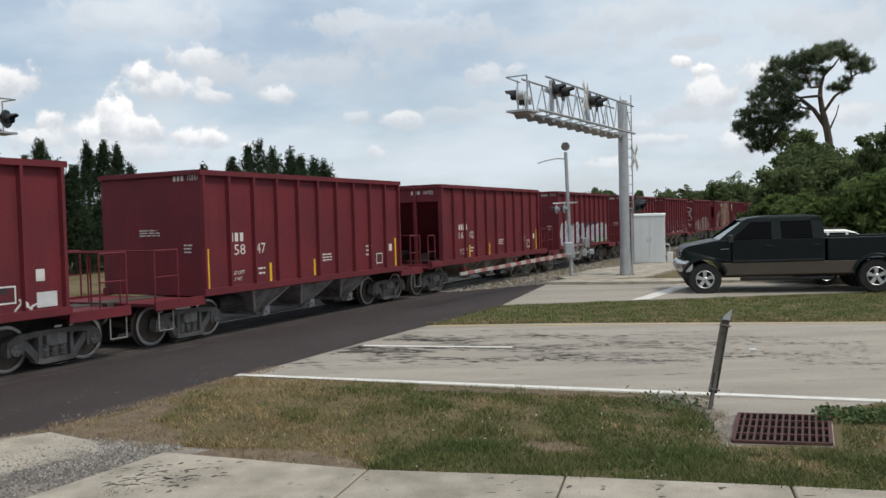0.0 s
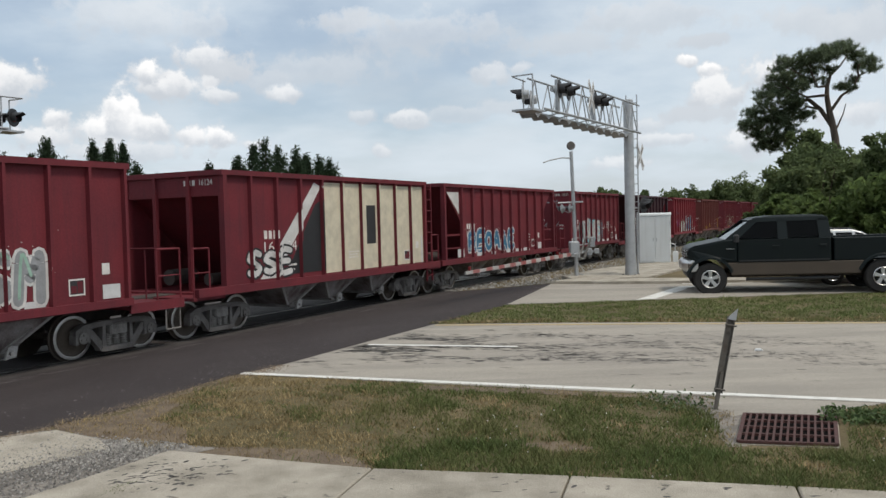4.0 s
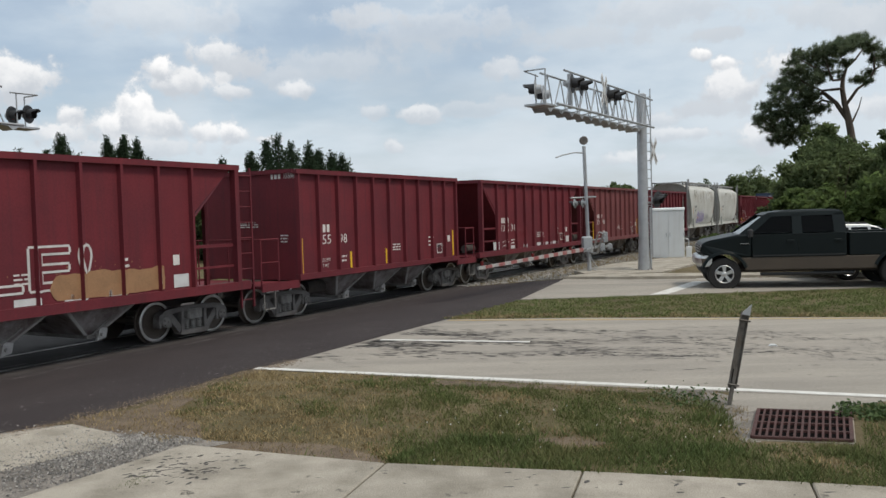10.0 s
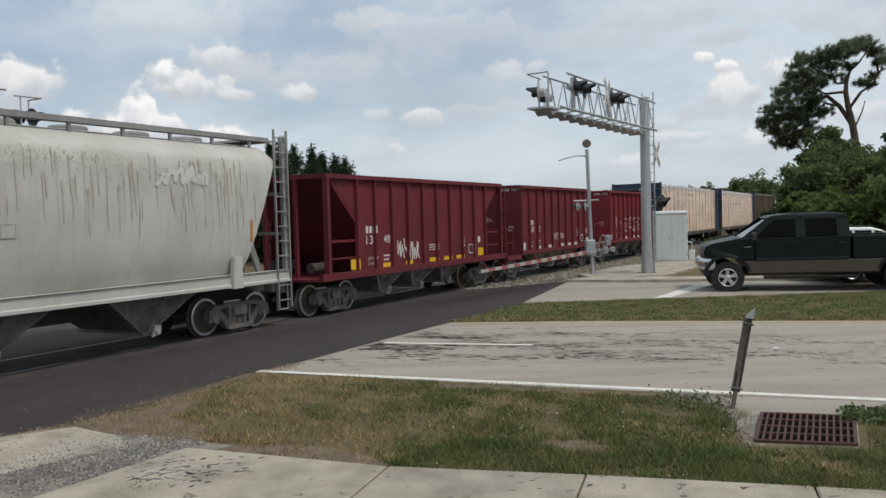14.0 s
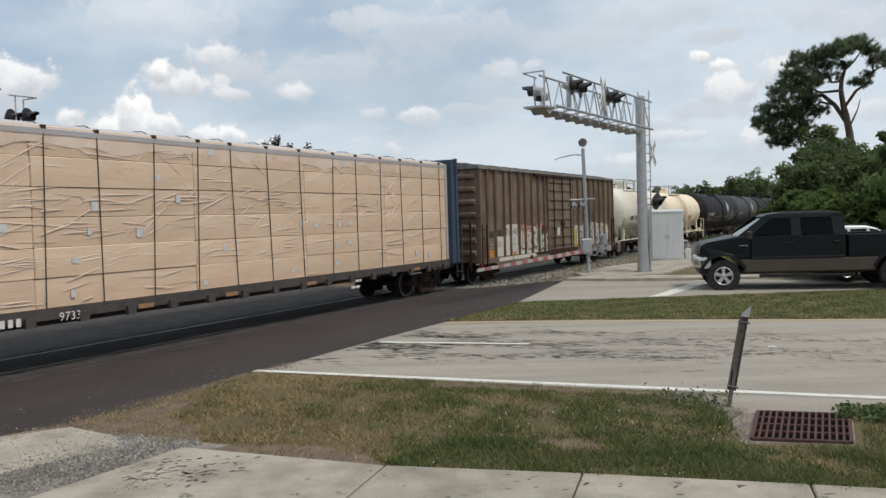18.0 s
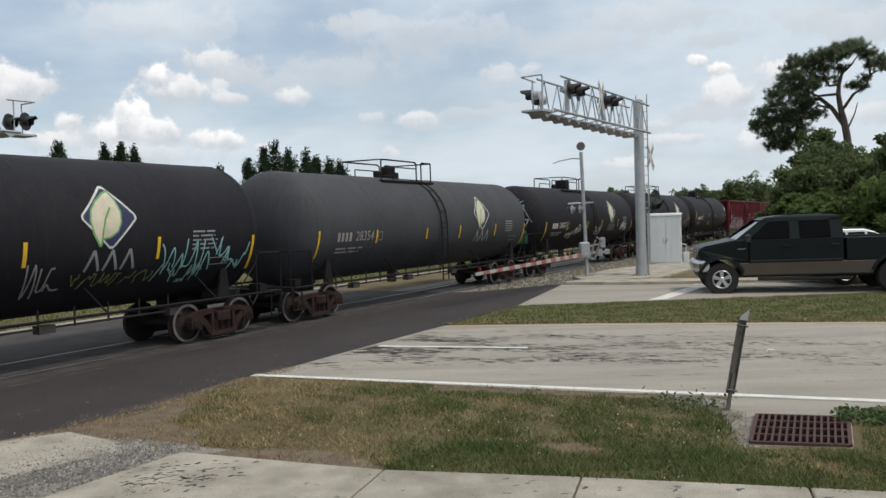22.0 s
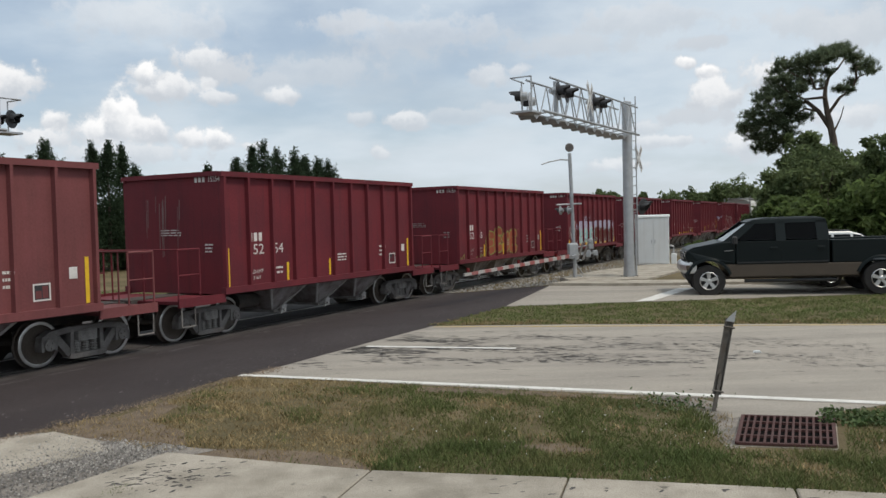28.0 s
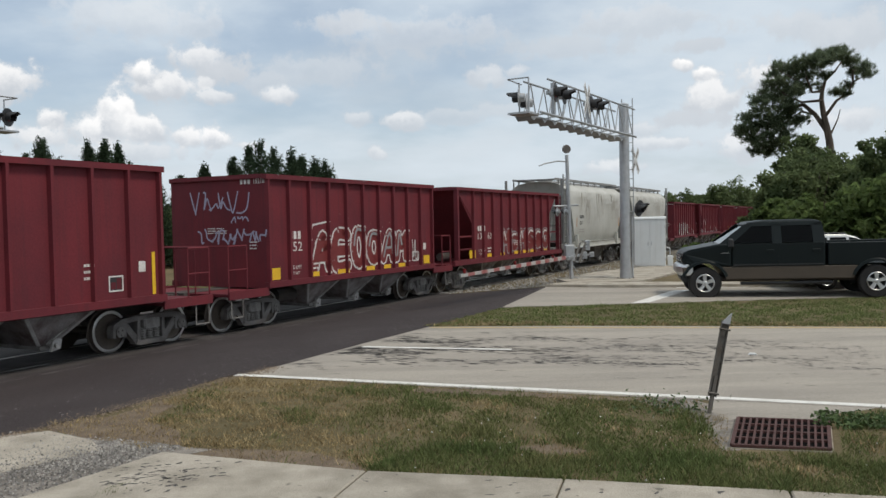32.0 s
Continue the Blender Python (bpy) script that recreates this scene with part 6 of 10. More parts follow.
def cantilever(name, x, y, z, turn, reach=8.35, low=4.89, high=5.82, extras=True):
    g = tagged(new(name), "galvanised cantilever signal mast with lattice walkway arm", "railway signal")
    g.matrix_basis = pose(x, y, z, 0, 0, turn)
    sh = Shape()
    sh.spin([(0.34, 0.0), (0.34, 0.035), (0.21, 0.04), (0.185, 0.5), (0.17, 1.2), (0.165, 6.02), (0.10, 6.06), (0.0, 6.07)], 20, "z")
    part("mast", sh, "galvanised", g, smooth=True)
    for i in range(8):
        a = i * 45
        sh = Shape()
        sh.rod((0.29, 0, 0.0), (0.29, 0, 0.09), 0.02, 6)
        part("anchor_bolt", sh, "steel_dusty", g, at=pose(0, 0, 0, 0, 0, a))
    yy = 0.38
    end = reach - 0.62
    for k in (-1, 1):
        sh = Shape()
        sh.rod((-0.1, k * yy, low), (end + 0.1, k * yy, low), 0.038, 8)
        part("lower_chord", sh, "galvanised", g)
        sh = Shape()
        sh.rod((-0.1, k * yy * 0.9, high), (end - 0.45, k * yy * 0.9, high), 0.03, 8)
        part("upper_chord", sh, "galvanised", g)
        n = 8
        for i in range(n):
            a, b = 0.25 + i * (end - 0.7) / n, 0.25 + (i + 1) * (end - 0.7) / n
            sh = Shape()
            sh.rod((a, k * yy, low), ((a + b) / 2, k * yy * 0.9, high), 0.017, 6)
            sh.rod(((a + b) / 2, k * yy * 0.9, high), (b, k * yy, low), 0.017, 6)
            part("lattice_bar", sh, "galvanised", g)
    sh = Shape()
    sh.box(0.1, -yy, low - 0.05, end, 0.02, low - 0.015)
    part("walkway", sh, "galvanised", g, "dull grey grating walkway")
    for i in range(11):
        x0 = 0.4 + i * (end - 0.6) / 10
        sh = Shape()
        sh.prism([(x0 - 0.18, low - 0.05), (x0 + 0.18, low - 0.05), (x0 + 0.02, low - 0.15), (x0 - 0.04, low - 0.15)], -yy - 0.03, 0.04)
        part("cross_bearer", sh, "galvanised", g)
        sh = Shape()
        sh.rod((x0, 0.0, low - 0.05), (x0, yy, low), 0.018, 6)
        part("cross_bar", sh, "galvanised", g)
    # end basket
    sh = Shape()
    sh.box(end, -0.30, low - 0.07, reach + 0.02, 0.30, low - 0.02)
    part("basket_floor", sh, "galvanised", g)
    top = high - 0.1
    for p in ((reach, 0.29), (end, -0.27)):
        sh = Shape()
        sh.rod((*p, low - 0.05), (*p, top), 0.02, 6)
        part("basket_post", sh, "galvanised", g)
    for p, q in (((reach, -0.29, top), (reach, 0.29, top)), ((reach, -0.29, top), (end - 0.2, -0.3, top - 0.02))):
        sh = Shape()
        sh.rod(p, q, 0.02, 6)
        part("basket_rail", sh, "galvanised", g)
    for xx, dz in ((reach - 0.12, 0.36), (reach - 0.6, 0.28)):
        signal_head(g, xx, -0.05, low + dz, -72)
    if extras:
        for xx in (6.9, 6.3, 4.2, 3.65):
            signal_head(g, xx, 0.42, low + 0.62, 98)
        for xx in (6.6, 3.9):
            sh = Shape()
            sh.box(xx - 0.42, 0.18, low + 0.57, xx + 0.42, 0.26, low + 0.67)
            part("head_bracket", sh, "galvanised", g)
            sh = Shape()
            sh.box(xx - 0.05, 0.16, low, xx + 0.05, 0.26, high)
            part("head_post", sh, "galvanised", g)
        crossbuck(g, 4.75, 0.48, low + 0.66, 99, 1.1)
        # ladder up the mast, sign and low lamps behind it
        sh = Shape()
        for k in (-0.19, 0.19):
            sh.rod((-0.36, k, 0.5), (-0.36, k, 6.25), 0.02, 6)
        part("ladder_rail", sh, "galvanised", g)
        for i in range(18):
            sh = Shape()
            sh.rod((-0.36, -0.19, 0.7 + i * 0.31), (-0.36, 0.19, 0.7 + i * 0.31), 0.013, 6)
            part("rung", sh, "galvanised", g)
        for z1 in (1.2, 2.9, 4.6, 5.9):
            sh = Shape()
            sh.box(-0.36, -0.03, z1 - 0.03, -0.1, 0.03, z1 + 0.03)
            part("ladder_bracket", sh, "galvanised", g)
        crossbuck(g, -0.9, 0.1, 4.15, 90, 1.1)
        sh = Shape()
        sh.rod((-0.3, 0.0, 2.35), (-0.85, 0.2, 2.35), 0.03, 6)
        part("lamp_arm", sh, "galvanised", g)
        signal_head(g, -0.52, 0.32, 2.42, 75)
        signal_head(g, -0.85, 0.28, 2.5, 75)
        sh = Shape()
        sh.rod((-0.26, 0.16, 0.0), (-0.26, 0.16, 2.2), 0.035, 8)
        part("conduit", sh, "galvanised", g)
    return g


def gate_signal():
    g = tagged(new("crossing_gate"), "crossing gate lowered, with bell post and striped arm", "railway gate")
    g.matrix_basis = pose(4.44, 28.21, 0.5, 0, -1.5, 0)
    sh = Shape()
    sh.spin([(0.17, 0.0), (0.17, 0.04), (0.075, 0.06), (0.065, 0.4), (0.06, 4.35), (0.0, 4.36)], 14, "z")
    part("post", sh, "galvanised", g, smooth=True)
    sh = Shape()
    sh.spin([(0.0, 0.10), (0.09, 0.09), (0.14, 0.05), (0.15, -0.03), (0.13, -0.06), (0.0, -0.05)], 20, "y", (0, 0, 4.55))
    part("bell", sh, "steel_mid", g, "round dark grey crossing bell", True)
    sh = Shape()
    sh.path([(0, 0, 4.12), (-0.35, -0.2, 4.14), (-0.8, -0.45, 4.06), (-1.05, -0.6, 3.98)], 0.022, 6)
    part("bracket_arm", sh, "galvanised", g)
    sh = Shape()
    sh.rod((-0.55, -0.1, 2.6), (0.35, 0.1, 2.6), 0.03, 8)
    part("lamp_arm", sh, "galvanised", g)
    for xx, yy, f in ((-0.42, -0.1, 150), (-0.14, -0.05, 150)):
        h = signal_head(g, xx, yy, 2.4, f)
        h.scale = (0.62, 0.62, 0.62)
    # drive box, weights, links and arm
    sh = Shape()
    sh.slab(-0.22, -0.2, 0.72, 0.12, 0.16, 1.25, 0.04)
    part("drive_box", sh, "galvanised", g, "grey metal drive box")
    for dx, dy, z0, z1 in ((0.78, 1.1, 0.98, 1.34), (0.62, 0.85, 0.7, 0.95), (0.98, 1.4, 0.72, 0.9)):
        sh = Shape()
        sh.slab(dx - 0.09, dy - 0.07, z0, dx + 0.09, dy + 0.07, z1, 0.02)
        part("counterweight", sh, "galvanised", g)
    for k in (-0.10, 0.12):
        sh = Shape()
        sh.prism([(0.18 + k, 0.62), (0.26 + k, 0.62), (0.50 + k, 1.30), (0.44 + k, 1.30)], 0.2 + k, 0.24 + k)
        part("sector_plate", sh, "steel_dusty", g)
        sh = Shape()
        sh.path([(-0.3 + k, -0.6, 0.82), (k, 0, 0.84), (0.72 + k, 1.25, 0.80)], 0.032, 6)
        part("support_arm", sh, "galvanised", g)
    for p, q in (((0.1, 0.1, 1.1), (0.75, 1.05, 1.12)), ((0.1, 0.1, 0.9), (0.95, 1.35, 0.82)), ((0.45, 0.3, 1.38), (0.78, 1.05, 1.2)), ((-0.05, -0.1, 0.75), (0.3, 0.3, 0.62))):
        sh = Shape()
        sh.rod(p, q, 0.022, 6)
        part("link_rod", sh, "galvanised", g)
    for z in (0.12, 0.5):
        sh = Shape()
        sh.rod((0.08, 0.06, z), (0.3, 0.2, z * 0.3), 0.018, 6)
        part("conduit", sh, "galvanised", g)
    a, b = Vector((-0.29, -0.56, 0.83)), Vector((-4.0, -7.76, 0.85))
    for i in range(20):
        p, q = a.lerp(b, i / 20), a.lerp(b, (i + 1) / 20)
        d = (q - p).normalized()
        n = Vector((-d.y, d.x, 0)) * (0.03 - 0.0004 * i)
        hgt = 0.062 - 0.0012 * i
        sh = Shape()
        v = [tuple(c + s * n + Vector((0, 0, u))) for c in (p, q) for s, u in ((1, -hgt), (-1, -hgt), (-1, hgt), (1, hgt))]
        sh.add(v, [(0, 1, 2, 3), (7, 6, 5, 4), (0, 4, 5, 1), (1, 5, 6, 2), (2, 6, 7, 3), (3, 7, 4, 0)])
        part("gate_arm_stripe", sh, "dust_edge" if i % 2 else "sign_red", g)
    for t in (0.15, 0.55, 0.97):
        c = a.lerp(b, t)
        sh = Shape()
        sh.rod(tuple(c + Vector((0, 0, 0.05))), tuple(c + Vector((0, 0, 0.16))), 0.045, 10)
        part("arm_lamp", sh, "signal_lens", g)


def signal_cabinet():
    g = tagged(new("signal_cabinet"), "tall white metal signal cabinet on a concrete base", "cabinet")
    g.matrix_basis = pose(8.85, 34.85, 0.45, 0, 0, -16)
    sh = Shape()
    sh.slab(-0.67, -0.02, -0.05, 0.67, 0.85, 0.1, 0.01)
    part("base", sh, "pavement", g)
    sh = Shape()
    sh.slab(-0.65, 0.02, 0.1, 0.65, 0.82, 2.12, 0.02)
    part("body", sh, "cabinet_paint", g)
    sh = Shape()
    sh.prism([(-0.02, 2.12), (0.86, 2.12), (0.84, 2.19), (0.42, 2.23), (0.0, 2.19)], -0.68, 0.68, "x")
    part("roof", sh, "cabinet_paint", g)
    for k in (-1, 1):
        sh = Shape()
        sh.slab(*((-0.63, 0.0, 0.14, -0.01, 0.022, 2.08) if k < 0 else (0.01, 0.0, 0.14, 0.63, 0.022, 2.08)), 0.006)
        d = part("door", sh, "cabinet_paint", g)
        sh = Shape()
        sh.box(k * 0.07 - 0.015, -0.03, 1.0, k * 0.07 + 0.015, 0.0, 1.16)
        part("handle", sh, "galvanised", d)
        for z in (0.4, 1.1, 1.8):
            sh = Shape()
            sh.rod((k * 0.635, -0.005, z - 0.06), (k * 0.635, -0.005, z + 0.06), 0.012, 6)
            part("hinge", sh, "galvanised", d)
    sh = Shape()
    for i in range(6):
        sh.box(0.652, 0.3, 1.5 + i * 0.05, 0.66, 0.6, 1.52 + i * 0.05)
    part("vent", sh, "steel_dusty", g)
    sh = Shape()
    sh.slab(0.72, 0.25, 0.0, 0.95, 0.5, 0.55, 0.02)
    part("junction_box", sh, "cabinet_paint", g)
    sh = Shape()
    sh.path([(0.66, 0.4, 0.9), (0.83, 0.38, 0.85), (0.83, 0.38, 0.55)], 0.03, 6)
    part("conduit", sh, "galvanised", g)


cantilever("signal_gantry", 6.27, 27.99, 0.5, math.degrees(math.atan2(-7.1, -4.24)))
cantilever("signal_gantry", *track_point(6.4, 21.0)[:2], 0.3, 62.7, 8.3, 5.08, 6.06, False)
gate_signal()
signal_cabinet()


# ---- road vehicles ----
def wheel(parent, x, y, r, w, out, rim_r, spokes=5):
    sh = Shape()
    prof = [(rim_r, -w / 2), (r - 0.03, -w / 2), (r, -w / 2 + 0.035), (r, w / 2 - 0.035), (r - 0.03, w / 2), (rim_r, w / 2)]
    sh.spin(prof + [(rim_r - 0.01, 0.0)], 32, "y", closed=True)
    t = part("wheel", sh, "tyre", parent, "black rubber tyre", True, at=pose(x, y, r))
    sh = Shape()
    sh.spin([(rim_r + 0.005, out * w * 0.48), (rim_r - 0.015, out * w * 0.5), (rim_r - 0.03, out * w * 0.42), (rim_r - 0.035, out * w * 0.1), (0.0, out * w * 0.08)], 32, "y")
    part("rim", sh, "plastic_black" if spokes else "chrome", t, "dark recess of the rim", True)
    sh = Shape()
    sh.spin([(rim_r + 0.004, out * w * 0.49), (rim_r - 0.012, out * w * 0.53), (rim_r - 0.028, out * w * 0.46)], 32, "y")
    for i in range(spokes):
        a = 2 * math.pi * i / spokes + 0.3
        ca, sa = math.cos(a), math.sin(a)

        def at(rad, side, dep):
            return (rad * ca - side * sa, out * dep, rad * sa + side * ca)
        v = [at(0.045, -0.035, w * 0.44), at(0.045, 0.035, w * 0.44), at(rim_r - 0.02, 0.05, w * 0.45), at(rim_r - 0.02, -0.05, w * 0.45),
             at(0.045, -0.035, w * 0.25), at(0.045, 0.035, w * 0.25), at(rim_r - 0.02, 0.05, w * 0.25), at(rim_r - 0.02, -0.05, w * 0.25)]
        sh.add(v, [(0, 1, 2, 3), (0, 4, 5, 1), (1, 5, 6, 2), (2, 6, 7, 3), (3, 7, 4, 0)])
    sh.spin([(0.0, out * w * 0.5), (0.045, out * w * 0.49), (0.06, out * w * 0.44), (0.06, out * w * 0.2)], 14, "y")
    part("alloy_spokes", sh, "chrome", t, "polished alloy spokes", True)
    return t


def arch(cx, r, z0, n=12):
    """Points of a wheel opening, from front to rear, over the line z0."""
    c = 0.40
    a0 = math.asin(max(-1, min(1, (z0 - c) / r)))
    return [(cx + r * math.cos(a), c + r * math.sin(a)) for a in [a0 + (math.pi - 2 * a0) * i / n for i in range(n + 1)]]


def bevelled(ob, width=0.03, seg=3):
    m = ob.modifiers.new("bevel", "BEVEL")
    m.width, m.segments, m.limit_method, m.angle_limit = width, seg, "ANGLE", radians(28)
    return ob


def pickup():
    g = tagged(new("pickup_truck"), "dark green crew-cab pickup truck with tan lower panels", "pickup truck")
    g.matrix_basis = pose(8.93, 21.65, 0.485, 0, 0, 168) @ pose(0, 0, 0, 0, 0.5, 0)   # nosing down to the crossing
    # x runs forward, +y is the side towards the tracks' near verge; front axle at 2.165, rear at -2.165
    F, R, W = 1.98, -2.12, 0.99
    def flank(cx, side, za, zb, r=0.53):
        """Points of a wheel opening's fore (+1) or aft (-1) edge, between two heights."""
        return [(cx + side * math.sqrt(r * r - (z - 0.40) ** 2), z) for z in [za + (zb - za) * i / 5 for i in range(6)]]
    for poly in ([(2.52, 0.60), *flank(F, 1, 0.60, 0.83), (2.54, 0.83)], [*flank(F, -1, 0.83, 0.50), *flank(R, 1, 0.50, 0.83)], [*flank(R, -1, 0.83, 0.56), (-3.25, 0.58), (-3.28, 0.83)]):
        sh = Shape()
        sh.prism(poly, -W, W)
        bevelled(part("lower_panel", sh, "car_tan", g, "tan painted lower body panel"), 0.02)
    front = [(2.54, 0.95), (2.56, 1.05), (2.52, 1.22), (2.36, 1.29), (1.62, 1.43), (1.30, 1.43), (1.30, 0.83), *[(x, z) for x, z in reversed(arch(F, 0.53, 0.83))]]
    sh = Shape()
    sh.prism(front, -W, W)
    sh.v = [(x, y * (0.93 if x > 2.5 else 1.0), z) for x, y, z in sh.v]
    bevelled(part("hood", sh, "car_dark", g, "dark green hood and front wings"), 0.06, 4)
    sh = Shape()
    sh.prism([(1.30, 0.83), (1.30, 1.42), (-0.94, 1.42), (-0.94, 0.83)], -W, W)
    bevelled(part("cab_side", sh, "car_dark", g), 0.03)
    sh = Shape()
    for k in (-1, 1):
        sh.prism([(-1.0, 0.83), (-1.0, 1.41), (-3.26, 1.41), (-3.28, 0.83), *[(x, z) for x, z in reversed(arch(R, 0.53, 0.83))]], min(k * W, k * (W - 0.1)), max(k * W, k * (W - 0.1)))
    sh.box(-1.06, -W + 0.1, 0.83, -1.0, W - 0.1, 1.41)
    sh.box(-3.27, -W + 0.1, 0.83, -3.20, W - 0.1, 1.41)
    sh.box(-3.20, -W + 0.1, 0.83, -1.06, W - 0.1, 0.88)
    bevelled(part("cargo_bed", sh, "car_dark", g, "dark green cargo bed"), 0.03)
    for k in (-1, 1):
        for cx in (F, R):
            pts = arch(cx, 0.58, 0.60)
            inn = arch(cx, 0.53, 0.56)
            sh = Shape()
            v = [(x, k * (W + 0.03), z) for x, z in pts] + [(x, k * (W + 0.035), z) for x, z in inn] + [(x, k * (W - 0.02), z) for x, z in arch(cx, 0.62, 0.60)] + [(x, k * (W - 0.1), z) for x, z in inn]
            n = len(pts)
            f = [(i, i + 1, n + i + 1, n + i) for i in range(n - 1)] + [(2 * n + i, 2 * n + i + 1, i + 1, i) for i in range(n - 1)] + [(n + i, n + i + 1, 3 * n + i + 1, 3 * n + i) for i in range(n - 1)]
            sh.add(v, f)
            part("wheel_arch", sh, "car_dark", g, smooth=True)
    # greenhouse: tapering roof on pillars
    base = [(1.42, 1.40), (-0.95, 1.40)]

    def yat(z):
        return W - 0.03 - (z - 1.40) * 0.30

    def quad(sh, a, b, c, d, k, off=0.0):
        v = [(x, k * (yat(z) + off), z) for x, z in (a, b, c, d)]
        u = [(x, k * (yat(z) + off - 0.03), z) for x, z in (a, b, c, d)]
        sh.add(v + u, [(0, 1, 2, 3), (7, 6, 5, 4), (0, 4, 5, 1), (1, 5, 6, 2), (2, 6, 7, 3), (3, 7, 4, 0)])
    for k in (-1, 1):
        for nm, q in (("a_pillar", ((1.62, 1.42), (1.30, 1.42), (0.80, 1.86), (0.96, 1.93))), ("b_pillar", ((0.32, 1.42), (0.08, 1.42), (0.09, 1.90), (0.31, 1.90))), ("roof_rail", ((0.96, 1.86), (-0.90, 1.86), (-0.88, 1.96), (0.90, 1.96))),
                      ("c_pillar", ((-0.66, 1.42), (-0.95, 1.42), (-0.90, 1.93), (-0.64, 1.90)))):
            sh = Shape()
            quad(sh, *q, k)
            part(nm, sh, "car_dark", g)
        for q in (((1.30, 1.44), (0.32, 1.44), (0.32, 1.86), (0.80, 1.86)), ((0.08, 1.44), (-0.66, 1.44), (-0.64, 1.86), (0.08, 1.86))):
            sh = Shape()
            quad(sh, *q, k, -0.022)
            part("side_window", sh, "dark_glass", g, "dark tinted side window")
    sh = Shape()
    top = [(0.97, 1.90), (0.82, 1.97), (0.45, 2.01), (-0.60, 2.01), (-0.84, 1.98), (-0.91, 1.90)]
    n = len(top)
    v = [(x, -yat(1.90) + (z - 1.90) * 1.2, z) for x, z in top] + [(x, yat(1.90) - (z - 1.90) * 1.2, z) for x, z in top]
    sh.add(v, [tuple(range(n)), tuple(range(2 * n - 1, n - 1, -1))] + [(i, i + n, (i + 1) % n + n, (i + 1) % n) for i in range(n)])
    bevelled(part("roof", sh, "car_dark", g), 0.03)
    for nm, xa, xb in (("windscreen", 1.60, 0.95), ("rear_window", -0.95, -0.90)):
        sh = Shape()
        sh.add([(xa, -yat(1.41) + 0.05, 1.41), (xa, yat(1.41) - 0.05, 1.41), (xb, yat(1.87) - 0.03, 1.87), (xb, -yat(1.87) + 0.03, 1.87),
                (xa - 0.02, -yat(1.41) + 0.05, 1.40), (xa - 0.02, yat(1.41) - 0.05, 1.40), (xb - 0.02, yat(1.87) - 0.03, 1.86), (xb - 0.02, -yat(1.87) + 0.03, 1.86)],
               [(0, 1, 2, 3), (7, 6, 5, 4), (0, 4, 5, 1), (1, 5, 6, 2), (2, 6, 7, 3), (3, 7, 4, 0)])
        part(nm, sh, "dark_glass", g)
    sh = Shape()
    sh.box(-0.85, -0.75, 0.9, 0.9, 0.75, 1.38)
    for x in (0.35, -0.6):
        for y in (-0.4, 0.4):
            sh.slab(x - 0.12, y - 0.25, 1.38, x + 0.05, y + 0.25, 1.72, 0.03)
    part("interior", sh, "plastic_black", g)
    # doors, handles, trims
    for k in (-1, 1):
        for xa, xb in ((1.28, 0.21), (0.19, -0.90)):
            sh = Shape()
            yy = k * (W + 0.004)
            sh.box(xb, min(yy, yy - k * 0.03), 0.53, xa, max(yy, yy - k * 0.03), 0.825)
            part("door_lower", sh, "car_tan", g)
            sh = Shape()
            sh.box(xb, min(yy, yy - k * 0.03), 0.835, xa, max(yy, yy - k * 0.03), 1.415)
            d = part("door", sh, "car_dark", g)
            sh = Shape()
            sh.slab(xb + 0.08, min(yy, yy + k * 0.03), 1.20, xb + 0.26, max(yy, yy + k * 0.03), 1.26, 0.01)
            part("door_handle", sh, "car_dark", d)
            sh = Shape()
            sh.box(xb + 0.0, min(yy, yy + k * 0.012), 0.86, xa, max(yy, yy + k * 0.012), 0.89)
            part("trim_strip", sh, "plastic_black", d)
        sh = Shape()
        sh.slab(1.28, k * (W + 0.10) - 0.09, 1.36, 1.40, k * (W + 0.10) + 0.09, 1.56, 0.03)
        part("mirror", sh, "plastic_black", g)
        sh = Shape()
        sh.rod((1.34, k * (W - 0.03), 1.4), (1.34, k * (W + 0.08), 1.42), 0.03, 6)
        part("mirror_arm", sh, "plastic_black", g)
        sh = Shape()
        sh.rod((1.1, k * (W - 0.08), 0.40), (-1.1, k * (W - 0.08), 0.40), 0.045, 8)
        part("side_step", sh, "plastic_black", g)
        sh = Shape()
        sh.slab(2.30, k * 0.74 - 0.16, 0.99, 2.565, k * 0.74 + 0.16, 1.20, 0.05)
        part("headlight", sh, "lamp_lens", g, "clear headlight")
        sh = Shape()
        sh.box(1.38, k * (W + 0.005) - 0.004, 1.195, 1.58, k * (W + 0.005) + 0.004, 1.185)
        part("badge", sh, "chrome", g)
        wheel(g, F, k * 0.86, 0.415, 0.27, k, 0.235)
        wheel(g, R, k * 0.86, 0.415, 0.27, k, 0.235)
        sh = Shape()
        sh.slab(-3.30, k * 0.85 - 0.08, 0.88, -3.27, k * 0.85 + 0.08, 1.28, 0.01)
        part("tail_light", sh, "signal_lens", g)
    sh = Shape()
    v = []
    for y in (-0.95, -0.84, -0.6, 0.6, 0.84, 0.95):
        back = {0.95: -0.20, 0.84: -0.10, 0.6: -0.02}[abs(y)]
        v += [(x + back, y, z) for x, z in ((2.46, 0.62), (2.62, 0.60), (2.69, 0.68), (2.69, 0.84), (2.62, 0.92), (2.46, 0.94))]
    sh.add(v, [tuple(range(6)), tuple(range(35, 29, -1))] + [(i * 6 + j, i * 6 + (j + 1) % 6, i * 6 + 6 + (j + 1) % 6, i * 6 + 6 + j) for i in range(5) for j in range(6)])
    bevelled(part("front_bumper", sh, "chrome", g, "chrome front bumper"), 0.03)
    sh = Shape()
